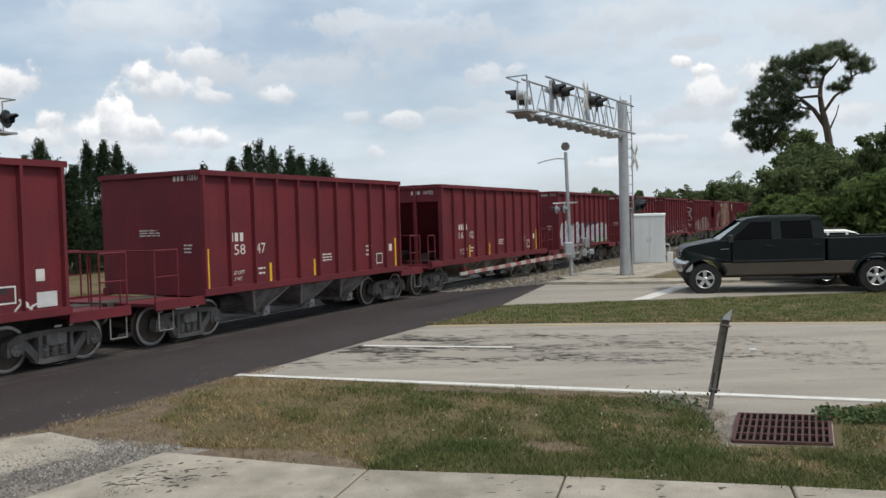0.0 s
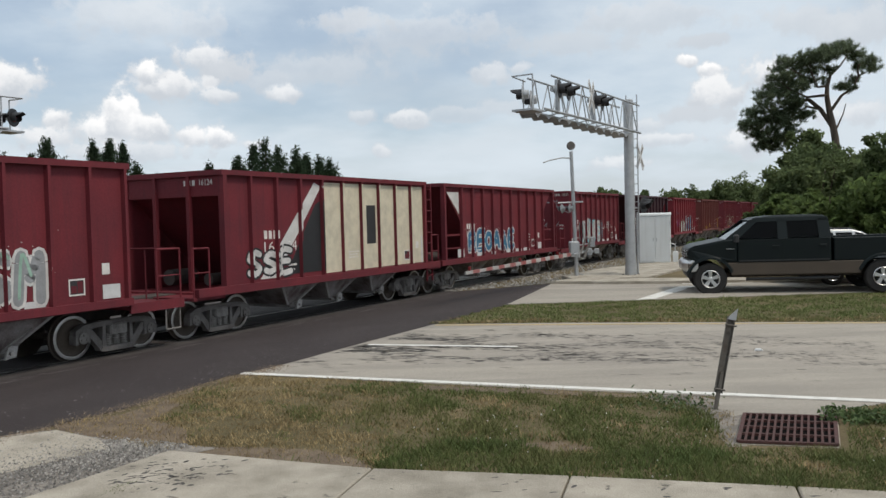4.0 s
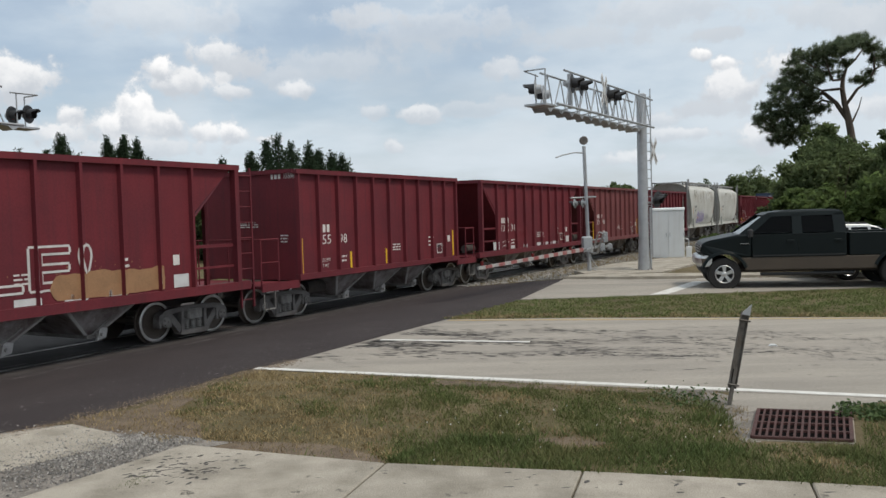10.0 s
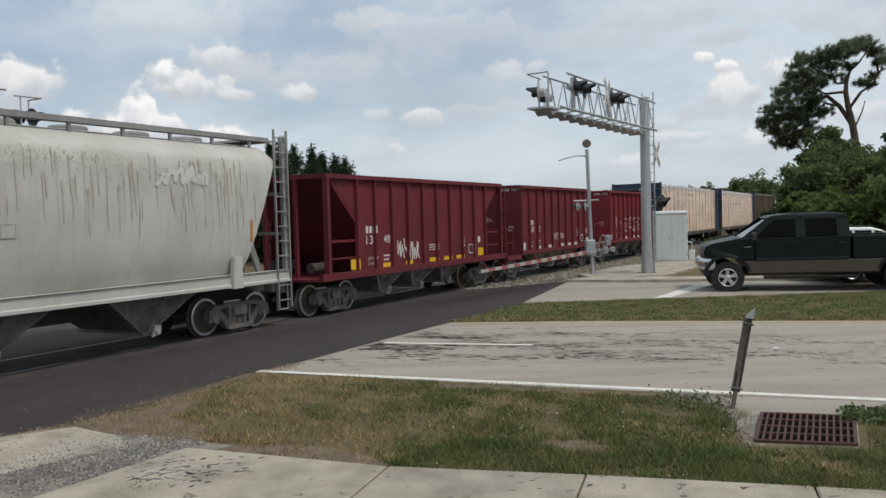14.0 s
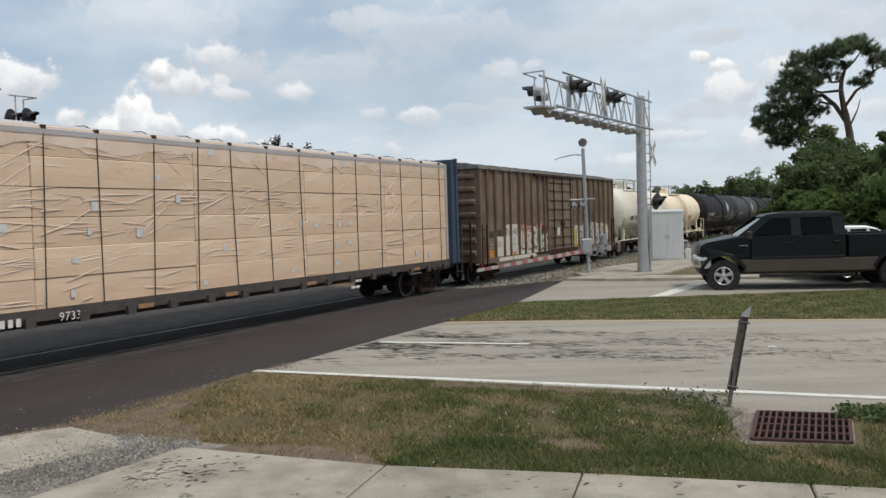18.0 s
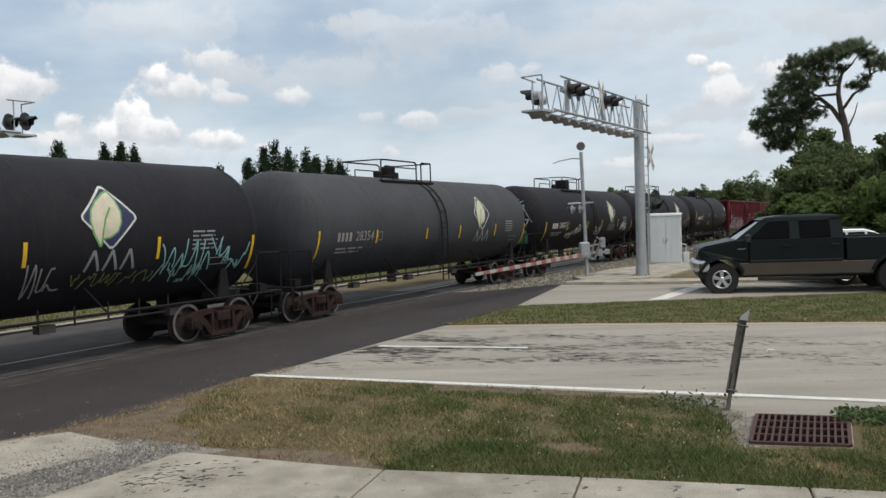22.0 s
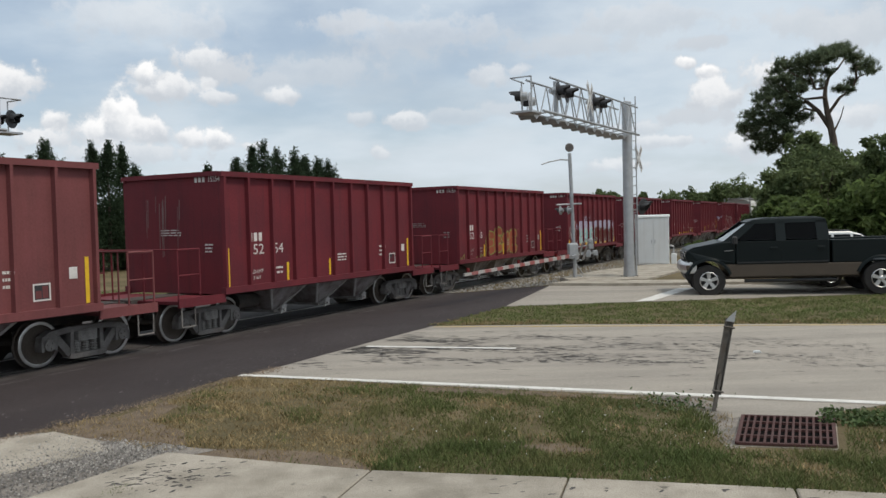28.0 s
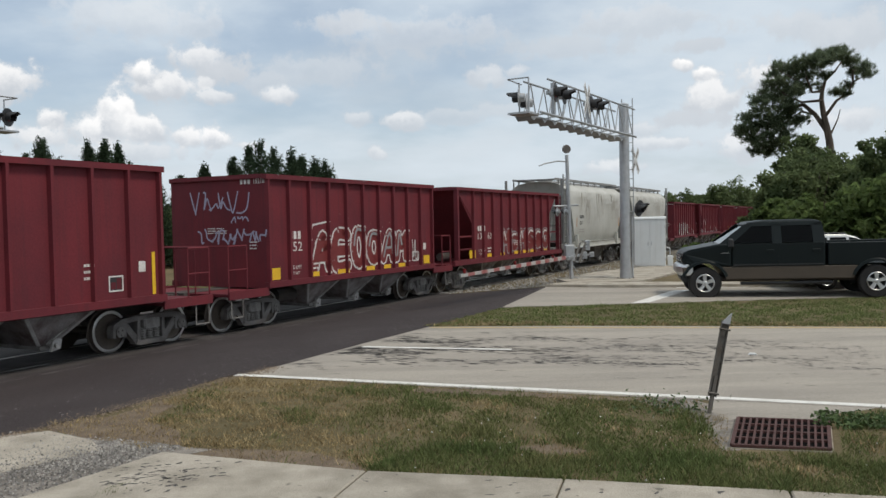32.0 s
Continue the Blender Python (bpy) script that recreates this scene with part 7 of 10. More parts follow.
    sh.prism([(2.36, 0.42), (2.52, 0.44), (2.58, 0.60), (2.36, 0.60)], -0.78, 0.78)
    part("bumper_skirt", sh, "plastic_black", g)
    sh = Shape()
    sh.slab(2.46, -0.56, 0.95, 2.572, 0.56, 1.19, 0.02)
    gr = part("grille", sh, "plastic_black", g)
    for z in (1.0, 1.07, 1.14):
        sh = Shape()
        sh.box(2.565, -0.54, z - 0.015, 2.58, 0.54, z + 0.015)
        part("grille_bar", sh, "chrome", gr)
    sh = Shape()
    sh.prism([(-3.34, 0.52), (-3.50, 0.54), (-3.50, 0.72), (-3.34, 0.74)], -0.95, 0.95)
    part("rear_bumper", sh, "chrome", g)
    sh = Shape()
    sh.box(-3.2, -0.5, 0.42, 2.36, -0.4, 0.56)
    sh.box(-3.2, 0.4, 0.42, 2.36, 0.5, 0.56)
    sh.rod((F, -0.8, 0.40), (F, 0.8, 0.40), 0.05, 8)
    sh.rod((R, -0.8, 0.40), (R, 0.8, 0.40), 0.06, 8)
    sh.spin([(0.0, 0.2), (0.17, 0.15), (0.2, 0.0), (0.17, -0.15), (0.0, -0.2)], 12, "y", (R, 0, 0.4))
    sh.rod((F, 0, 0.45), (R, 0, 0.42), 0.05, 8)
    part("chassis", sh, "steel_dark", g)
    sh = Shape()
    sh.rod((1.75, W - 0.04, 1.42), (1.74, W - 0.04, 1.85), 0.004, 5)
    part("aerial", sh, "plastic_black", g)


def silver_car():
    g = tagged(new("silver_car"), "silver compact estate car waiting behind the pickup", "car")
    g.matrix_basis = pose(11.95, 23.35, 0.516, 0, 0, -1.5)
    F, R, W = 1.31, -1.31, 0.87
    body = [(2.05, 0.32), *[(x, z - 0.07) for x, z in arch(F, 0.37, 0.40)], (0.9, 0.26), (-0.9, 0.26), *[(x, z - 0.07) for x, z in arch(R, 0.37, 0.40)], (-2.0, 0.34), (-2.08, 0.62), (-2.02, 0.98), (0.35, 0.99), (1.75, 0.86), (2.1, 0.66)]
    sh = Shape()
    sh.prism(body, -W, W)
    bevelled(part("body", sh, "car_silver", g), 0.06, 4)
    sh = Shape()
    cab = [(0.38, 0.98), (-0.42, 1.46), (-0.7, 1.54), (-1.45, 1.55), (-1.75, 1.44), (-1.95, 0.98)]
    n = len(cab)
    v = [(x, -(W - 0.04 - (z - 0.98) * 0.33), z) for x, z in cab] + [(x, W - 0.04 - (z - 0.98) * 0.33, z) for x, z in cab]
    sh.add(v, [tuple(range(n)), tuple(range(2 * n - 1, n - 1, -1))] + [(i, i + n, (i + 1) % n + n, (i + 1) % n) for i in range(n)])
    bevelled(part("cabin", sh, "car_silver", g), 0.04, 3)
    for k in (-1, 1):
        for q in (((0.2, 1.03), (-0.62, 1.03), (-0.62, 1.45), (-0.42, 1.42)), ((-0.70, 1.03), (-1.15, 1.03), (-1.15, 1.45), (-0.70, 1.45)), ((-1.22, 1.03), (-1.80, 1.03), (-1.66, 1.41), (-1.22, 1.45))):
            sh = Shape()
            v = [(x, k * (W - 0.035 - (z - 0.98) * 0.33), z) for x, z in q]
            u = [(x, y - k * 0.02, z) for x, y, z in v]
            sh.add(v + u, [(0, 1, 2, 3), (7, 6, 5, 4), (0, 4, 5, 1), (1, 5, 6, 2), (2, 6, 7, 3), (3, 7, 4, 0)])
            part("side_window", sh, "dark_glass", g)
        sh = Shape()
        sh.rod((-0.7, k * 0.62, 1.56), (-1.5, k * 0.62, 1.57), 0.02, 8)
        part("roof_rail", sh, "plastic_black", g)
        wheel(g, F, k * 0.77, 0.325, 0.21, k, 0.21)
        wheel(g, R, k * 0.77, 0.325, 0.21, k, 0.21)
    sh = Shape()
    sh.add([(0.34, -0.74, 1.02), (0.34, 0.74, 1.02), (-0.38, 0.64, 1.45), (-0.38, -0.64, 1.45), (0.36, -0.74, 1.03), (0.36, 0.74, 1.03), (-0.36, 0.64, 1.465), (-0.36, -0.64, 1.465)],
           [(3, 2, 1, 0), (4, 5, 6, 7), (0, 1, 5, 4), (1, 2, 6, 5), (2, 3, 7, 6), (3, 0, 4, 7)])
    part("windscreen", sh, "dark_glass", g)


pickup()
silver_car()


# ---- verge things ----
def delineator_post():
    g = tagged(new("marker_post"), "leaning rusty steel channel marker post in the grass", "post")
    g.matrix_basis = pose(2.79, 8.6, 0.48) @ pose(0, 0, 0, -2, 11.5, 0)
    sh = Shape()
    sh.box(-0.018, -0.016, -0.1, 0.018, 0.016, 0.42)
    part("stub", sh, "rusty_post", g)
    sh = Shape()
    sh.prism([(-0.042, 0.02), (-0.042, -0.012), (-0.034, -0.012), (-0.03, 0.012), (0.03, 0.012), (0.034, -0.012), (0.042, -0.012), (0.042, 0.02)], 0.20, 1.02, "z")
    part("channel", sh, "rusty_post", g)
    sh = Shape()
    sh.prism([(-0.044, 0.99), (0.046, 0.99), (0.046, 1.115), (-0.03, 1.02)], -0.016, -0.006)
    part("reflector", sh, "galvanised", g, "faded grey reflector tab")
    for z in (0.24, 0.93):
        sh = Shape()
        sh.rod((-0.06, -0.02, z), (0.06, -0.02, z), 0.01, 6)
        part("bolt", sh, "rusty_post", g)


def drain_grate():
    a, b, c, d = [Vector(p) for p in ((2.99, 8.28), (3.81, 8.07), (3.37, 7.10), (2.57, 7.29))]
    sh = Shape()
    m = (a + b + c + d) / 4
    flat_polygon(sh, [tuple(m + (p - m) * 1.07) for p in (a, b, c, d)], 0.507)
    tagged(part("drain_collar", sh, "pavement"), "worn concrete collar round the drain", kind="structure")
    g = tagged(new("drain_grate"), "rust-red cast iron drain grate set in concrete", "drain grate")
    # no pit below: a thin black sheet puts the hollow's shade into colour
    sh = Shape()
    flat_polygon(sh, [tuple(p) for p in (a, b, c, d)], 0.512, 0.004)
    part("sump", sh, "sump_black", g, "flat black sheet in place of the shade under the bars")

    def at(u, v):
        return a.lerp(b, u).lerp(d.lerp(c, u), v)

    def bar(name, p, q, w, z0, z1):
        dd = (q - p).normalized()
        n = Vector((-dd.y, dd.x)) * w / 2
        sh = Shape()
        sh.prism([tuple(x) for x in (p + n, q + n, q - n, p - n)], z0, z1, "z")
        part(name, sh, "grate_rust", g)
    nx, ny = 14, 4
    for i in range(nx + 1):
        bar("long_bar", at(i / nx, 0), at(i / nx, 1), 0.034 if i in (0, nx) else 0.02, 0.513, 0.538)
    for j in range(ny + 1):
        bar("cross_bar", at(0, j / ny), at(1, j / ny), 0.034 if j in (0, ny) else 0.028, 0.513, 0.536)


def reflector_stud(x, y):
    sh = Shape()
    sh.prism([(-0.06, 0.0), (-0.035, 0.022), (0.035, 0.022), (0.06, 0.0)], -0.05, 0.05)
    tagged(part("road_stud", sh, "sign_white", at=pose(x, y, 0.508, 0, 0, -14)), "small white road stud on concrete", "road stud")


delineator_post()
drain_grate()
reflector_stud(4.63, 12.2)

# ---- plants ----
def leaf_mesh(name, pts, size, mat, seed, slim=0.45, droop=0.0):
    """A diamond-shaped leaf or needle tuft at each point."""
    rng = np.random.default_rng(seed)
    n = len(pts)
    a = rng.normal(size=(n, 3))
    a[:, 2] = a[:, 2] * (1 - droop) - droop * np.abs(a[:, 2]) * 1.6
    a /= np.linalg.norm(a, axis=1)[:, None]
    face = rng.normal(size=(n, 3)) + np.array([0.35, -0.45, 0.9])       # blades turn up to the light
    b = np.cross(a, face)
    b /= np.linalg.norm(b, axis=1)[:, None]
    s = size * rng.uniform(0.6, 1.35, size=(n, 1))
    v = np.stack([pts - a * s, pts + b * s * slim, pts + a * s, pts - b * s * slim], axis=1).reshape(-1, 3)
    me = bpy.data.meshes.new(name)
    me.vertices.add(4 * n)
    me.vertices.foreach_set("co", v.astype(np.float32).ravel())
    me.loops.add(4 * n)
    me.loops.foreach_set("vertex_index", np.arange(4 * n, dtype=np.int32))
    me.polygons.add(n)
    me.polygons.foreach_set("loop_start", np.arange(0, 4 * n, 4, dtype=np.int32))
    me.materials.append(MAT[mat])
    me.update(calc_edges=True)
    return me


def cloud_points(rng, blobs):
    """Points in lumpy ellipsoids, most of them near the skin. blobs: x, y, z, rx, ry, rz, count."""
    out = []
    for x, y, z, rx, ry, rz, n in blobs:
        d = rng.normal(size=(int(n), 3))
        d /= np.linalg.norm(d, axis=1)[:, None]
        r = rng.uniform(0.25, 1.0, size=(int(n), 1)) ** 0.45
        lump = 1 + 0.16 * np.sin(d[:, :1] * 7 + x) * np.cos(d[:, 1:2] * 6 + y) + 0.1 * np.sin(d[:, 2:] * 11 + z)
        out.append(np.array([x, y, z]) + d * r * lump * np.array([rx, ry, rz]))
    return np.concatenate(out)


def limb(sh, pts, r0, r1, n=8):
    k = len(pts) - 1
    for i in range(k):
        sh.rod(pts[i], pts[i + 1], r0 + (r1 - r0) * i / k, n, r0 + (r1 - r0) * (i + 1) / k, caps=(i in (0, k - 1)))


def polar(az, dist, z=0.0):
    return (dist * math.sin(radians(az)), dist * math.cos(radians(az)), z)


def tall_pine():
    az, dist = 25.5, 55.0
    bx, by, _ = polar(az, dist)
    g = tagged(new("pine_tree"), "tall slash pine with a broad open crown of tufted needles", "tree")
    g.matrix_basis = pose(bx, by, 0.5)
    ux, uy = math.cos(radians(az)), -math.sin(radians(az))      # to the viewer's right

    def P(deg_az, deg_el, deep=0.0):
        """A place at the tree's distance by the way it is seen from the viewer's spot."""
        w = math.tan(radians(deg_az - az)) * dist
        return (w * ux - deep * uy, w * uy + deep * ux, 2.08 + math.tan(radians(deg_el)) * (dist + deep) / math.cos(radians(deg_az - az)))
    sh = Shape()
    limb(sh, [(0, 0, -0.2), (0.05, 0, 2.5), P(25.53, 3.54), P(25.44, 4.6), P(25.26, 5.66), P(25.1, 6.37), P(24.98, 7.25), P(25.02, 7.83)], 0.30, 0.12)
    part("trunk", sh, "bark", g, smooth=True)
    rnd = random.Random(5)
    plan = [([(25.4, 5.1), (24.62, 6.41), (23.92, 7.09), (23.17, 6.95), (22.34, 6.41), (21.5, 5.9), (20.6, 5.5)], 0.15), ([(24.98, 7.25), (24.79, 7.26), (23.83, 7.24), (22.85, 7.78), (21.8, 7.5)], 0.10),
            ([(25.02, 7.83), (25.21, 8.5), (25.75, 8.99), (26.13, 9.53)], 0.11), ([(25.16, 6.2), (25.83, 7.17), (26.52, 7.62), (26.77, 8.27), (26.74, 8.95), (27.1, 8.9)], 0.10), ([(26.77, 8.27), (27.3, 8.5)], 0.06),
            ([(25.4, 4.9), (25.66, 5.45), (25.9, 6.0), (26.05, 6.63)], 0.07), ([(24.62, 6.41), (23.82, 6.65), (22.84, 6.02), (22.2, 5.3)], 0.08), ([(25.02, 7.83), (24.47, 7.81), (24.16, 8.71), (24.0, 9.4)], 0.08),
            ([(24.16, 8.3), (23.3, 8.8), (22.6, 9.3)], 0.06), ([(25.21, 8.5), (24.9, 9.2), (25.0, 9.9)], 0.06), ([(22.85, 7.78), (22.3, 8.4)], 0.05), ([(21.9, 6.1), (21.4, 5.0), (21.5, 4.5)], 0.05), ([(22.4, 6.4), (21.4, 6.7), (20.6, 6.5)], 0.05)]
    for steps, r in plan:
        sh = Shape()
        pts = [P(*steps[0])] + [P(*q, rnd.uniform(-0.8, 0.8)) for q in steps[1:]]
        limb(sh, pts, r, r * 0.3, 6)
        part("limb", sh, "bark", g)
    # tufts of long needles round each bough's end: azimuth, height and width of the cluster
    crown = [(20.0, 5.5, 5), (20.6, 5.1, 6), (21.4, 4.5, 6), (20.3, 6.4, 5), (21.1, 6.4, 7), (21.1, 5.7, 7), (21.9, 5.0, 7), (21.7, 7.4, 6), (22.5, 6.9, 7), (21.1, 7.6, 5), (22.2, 8.1, 6), (23.1, 7.4, 6), (22.2, 9.1, 6),
             (22.8, 9.4, 6), (23.5, 9.6, 6), (23.1, 8.6, 7), (24.0, 8.9, 6), (24.2, 9.8, 6), (24.9, 10.1, 6), (24.5, 9.3, 6), (25.2, 9.4, 5), (25.7, 10.2, 6), (26.3, 9.8, 6), (26.6, 9.4, 5), (26.9, 8.8, 5), (27.3, 9.0, 5),
             (25.6, 9.7, 5), (25.1, 8.8, 4), (24.5, 8.2, 5), (23.7, 7.9, 6), (25.8, 7.7, 4), (26.3, 7.6, 4), (26.5, 8.0, 4), (24.0, 6.2, 4), (23.5, 6.0, 5), (21.8, 4.1, 6), (22.5, 5.7, 7), (23.1, 6.5, 5), (27.5, 8.6, 5), (22.3, 6.2, 7),
             (22.7, 7.6, 6), (22.6, 8.6, 5), (21.8, 5.9, 7), (20.8, 5.9, 6), (22.2, 4.5, 6), (21.4, 7.0, 6), (23.4, 9.1, 5), (24.6, 9.8, 5), (22.9, 5.2, 6), (21.0, 4.9, 5), (21.6, 6.4, 7), (22.0, 7.6, 6), (22.9, 8.0, 6), (22.4, 9.6, 4), (23.6, 8.3, 5), (22.9, 7.0, 6), (21.6, 5.3, 6), (20.4, 5.8, 5), (22.7, 6.0, 6), (23.8, 9.4, 5),
             (25.2, 10.0, 5), (26.0, 10.1, 5), (22.0, 8.6, 5), (21.5, 8.0, 4), (22.5, 4.8, 6), (21.1, 4.3, 5), (26.8, 9.5, 4), (23.3, 6.9, 5)]
    rng = np.random.default_rng(11)
    for i, (ca, ce, wide) in enumerate(crown):
        r = wide * 0.105 * dist / 57.3
        x, y, z = P(ca, ce, rnd.uniform(-1.4, 1.4))
        tufts = []
        for _ in range(int(6 + wide * 3.6)):
            d = rng.normal(size=3)
            d *= rng.uniform(0.25, 1.25) * r / np.linalg.norm(d)
            tufts.append((x + d[0], y + d[1], z + d[2] * 0.6))
        part("needle_clump", needle_mesh("needle_clump", np.array(tufts), 60, 0.27, "leaf_pine", i), [], g)


def needle_mesh(name, tufts, per, length, mat, seed):
    """Thin pointed needles standing out from each tuft's middle."""
    rng = np.random.default_rng(seed)
    c = np.repeat(tufts, per, axis=0)
    n = len(c)
    a = rng.normal(size=(n, 3))
    a /= np.linalg.norm(a, axis=1)[:, None]
    a[:, 2] += 0.25
    b = np.cross(a, rng.normal(size=(n, 3)) * 0.5 + np.array([0.3, -0.4, 0.9]))
    b /= np.linalg.norm(b, axis=1)[:, None]
    s = length * rng.uniform(0.6, 1.25, size=(n, 1))
    v = np.stack([c + a * s * 0.15 - b * 0.013, c + a * s * 0.15 + b * 0.013, c + a * s], axis=1).reshape(-1, 3)
    return triangles(name, v, mat)


def triangles(name, v, mat):
    n = len(v) // 3
    me = bpy.data.meshes.new(name)
    me.vertices.add(3 * n)
    me.vertices.foreach_set("co", v.astype(np.float32).ravel())
    me.loops.add(3 * n)
    me.loops.foreach_set("vertex_index", np.arange(3 * n, dtype=np.int32))
    me.polygons.add(n)
    me.polygons.foreach_set("loop_start", np.arange(0, 3 * n, 3, dtype=np.int32))
    me.materials.append(MAT[mat])
    me.update(calc_edges=True)
    return me


def bush(name, label, az, dist, width, z_top, mat, seed, lumps=16, leaves=330, size=0.17, depth=None, z0=0.4, category="bush"):
    x, y, _ = polar(az, dist)
    g = tagged(new(name), label, category)
    g.matrix_basis = pose(x, y, z0, 0, 0, -az)
    rng = np.random.default_rng(seed)
    h = z_top - z0
    for i in range(5):
        a = rng.uniform(-0.35, 0.35) * width
        sh = Shape()
        limb(sh, [(a * 0.3, rng.uniform(-.3, .3), -0.1), (a * 0.7, rng.uniform(-.5, .5), h * 0.4), (a, rng.uniform(-.8, .8), h * 0.75)], 0.04 + 0.012 * h, 0.02, 6)
        part("stem", sh, "bark", g)
    depth = depth or width * 0.6
    blobs = []
    for i in range(lumps):
        u, v = rng.uniform(-1, 1), rng.uniform(-1, 1)
        top = h * (1 - 0.42 * u * u) * rng.uniform(0.8, 1.0)
        r = rng.uniform(0.16, 0.30) * min(width, h * 1.4)
        zc = max(r * 0.6, (top - r * 0.8) * rng.uniform(0.25, 1.0) ** 0.6)
        blobs.append((u * (width / 2 - r * 0.5), v * depth / 2, zc, r, r, r * 0.85, leaves))
        for _ in range(2):
            d = rng.normal(size=3)
            d /= np.linalg.norm(d)
            blobs.append((u * (width / 2 - r * 0.5) + d[0] * r, v * depth / 2 + d[1] * r, max(0.2, zc + abs(d[2]) * r), r * 0.36, r * 0.36, r * 0.32, leaves * 0.22))
    part("foliage", leaf_mesh("foliage", cloud_points(rng, blobs), size, mat, seed), [], g)
    return g


def cedar(az, dist, z_top, width, seed):
    x, y, _ = polar(az, dist)
    g = tagged(new("cedar_tree"), "dark feathery conifer with a ragged pointed top", "tree")
    g.matrix_basis = pose(x, y, 0.3)
    rng = np.random.default_rng(seed)
    h = z_top - 0.3
    sh = Shape()
    limb(sh, [(0, 0, -0.1), (0.05, 0, h * 0.5), (0, 0.05, h * 0.97)], 0.16, 0.02)
    part("trunk", sh, "bark", g)
    pts = []
    for i in range(110):
        t = rng.uniform(0.06, 1.0)
        r = width / 2 * (1 - t) ** 0.75 * rng.uniform(0.55, 1.1) + 0.1
        a = rng.uniform(0, 2 * math.pi)
        c = np.array([math.cos(a) * r * 0.62, math.sin(a) * r * 0.62, h * t + rng.uniform(-0.1, 0.25)])
        k = 70
        q = np.clip(rng.normal(size=(k, 3)), -1.7, 1.7) * np.array([0.30 * r + 0.05, 0.30 * r + 0.05, 0.28])
        q[:, 2] += 0.2 * np.linalg.norm(q[:, :2], axis=1)
        pts.append(c + q)
    part("foliage", leaf_mesh("foliage", np.concatenate(pts), 0.13, "leaf_cedar", seed, 0.22), [], g)


def far_tree(az, dist, z_top, width, seed, mat="leaf_broad"):
    bush("tree", "distant round-crowned broadleaf tree", az, dist, width, z_top, mat, seed, 18, 170, 0.30, category="tree")


tall_pine()
# thicket on the right beyond the waiting cars
for i, (az, dist, wide, el, mat) in enumerate([
        (23.7, 47, 4.0, 4.2, "leaf_broad"), (24.6, 49, 5.2, 5.0, "leaf_broad"), (26.6, 48, 4.5, 4.5, "leaf_broad"), (28.3, 46, 4.0, 4.3, "leaf_broad"), (29.6, 44, 4.0, 6.6, "leaf_broad"),
        (31.4, 44, 5.0, 6.0, "leaf_broad"), (22.6, 44, 2.4, 1.8, "leaf_bright"), (23.6, 42, 3.4, 1.6, "leaf_bright"), (25.4, 41, 3.4, 2.2, "leaf_bright"), (27.3, 40, 3.4, 2.7, "leaf_bright"),
        (29.2, 40, 3.6, 3.1, "leaf_bright"), (31.2, 40, 3.6, 3.4, "leaf_bright"), (22.6, 43, 3.0, 0.7, "leaf_broad"), (33.5, 42, 5.0, 4.5, "leaf_broad"), (24.2, 52, 4.0, 5.5, "leaf_broad"), (25.0, 53, 4.4, 5.6, "leaf_broad"), (23.2, 50, 3.0, 4.6, "leaf_broad"), (26.6, 52, 3.6, 4.9, "leaf_broad"), (22.4, 50, 3.6, 3.6, "leaf_broad"), (23.9, 53, 3.4, 5.7, "leaf_broad"), (25.9, 53, 4.0, 4.3, "leaf_broad"), (27.3, 52, 3.4, 4.0, "leaf_broad")]):
    bush("shrub", "dense green broadleaf shrub at the thicket's edge" if mat == "leaf_bright" else "tall dark green broadleaf thicket shrub", az, dist, wide,
         2.58 + dist * math.tan(radians(el)), mat, 100 + i, 17, 250, 0.16)
for i, (az, dist, wide, el) in enumerate([(18.3, 46, 1.8, -1.35), (19.4, 45, 2.0, -1.1), (20.9, 45, 2.2, -0.5), (17.3, 47, 1.4, -1.5)]):
    bush("shrub", "low leafy shrub beside the ballast", az, dist, wide, 2.58 + dist * math.tan(radians(el)), "leaf_bright", 140 + i, 9, 220, 0.12)
# trees behind the train
for i, (az, dist, wide, el) in enumerate([(9.9, 120, 5.0, 1.9), (10.9, 123, 6.5, 2.3), (11.9, 125, 4.5, 1.9), (13.6, 150, 2.2, 1.95), (14.7, 150, 6, 1.85), (15.6, 150, 8, 2.15), (16.7, 152, 6, 1.85), (18.7, 150, 6.0, 2.7), (19.8, 158, 8.4, 3.1),
                                          (20.9, 180, 8.0, 2.4), (21.8, 195, 9, 2.2), (18.0, 150, 5, 1.7), (17.4, 150, 5, 1.6), (12.8, 150, 5, 1.5)]):
    far_tree(az, dist, 2.58 + dist * math.tan(radians(el)), wide, 160 + i)
for i, (az, el, wide) in enumerate([(-26.1, 5.45, 2.4), (-26.9, 4.2, 2.2), (-23.4, 5.1, 2.0), (-22.5, 5.35, 2.4), (-21.6, 5.0, 2.2), (-24.3, 3.7, 2.4), (-20.8, 3.6, 2.2), (-13.3, 4.9, 2.4), (-12.5, 5.2, 2.6), (-11.6, 4.8, 2.4),
                                    (-10.5, 4.75, 2.2), (-9.8, 4.3, 2.2), (-8.8, 4.15, 2.4), (-8.1, 4.0, 2.2), (-14.3, 4.1, 2.4), (-16.2, 3.7, 2.0), (-25.2, 4.0, 2.6), (-17.8, 2.9, 2.6), (-19.4, 2.8, 2.6), (-28.5, 4.4, 2.6), (-30.5, 4.6, 2.6)]):
    d = 47 + (i * 7 % 5) * 1.5
    cedar(az, d, 2.58 + d * math.tan(radians(el)), wide * (1.15 if az < -15 else 1.5), 200 + i)
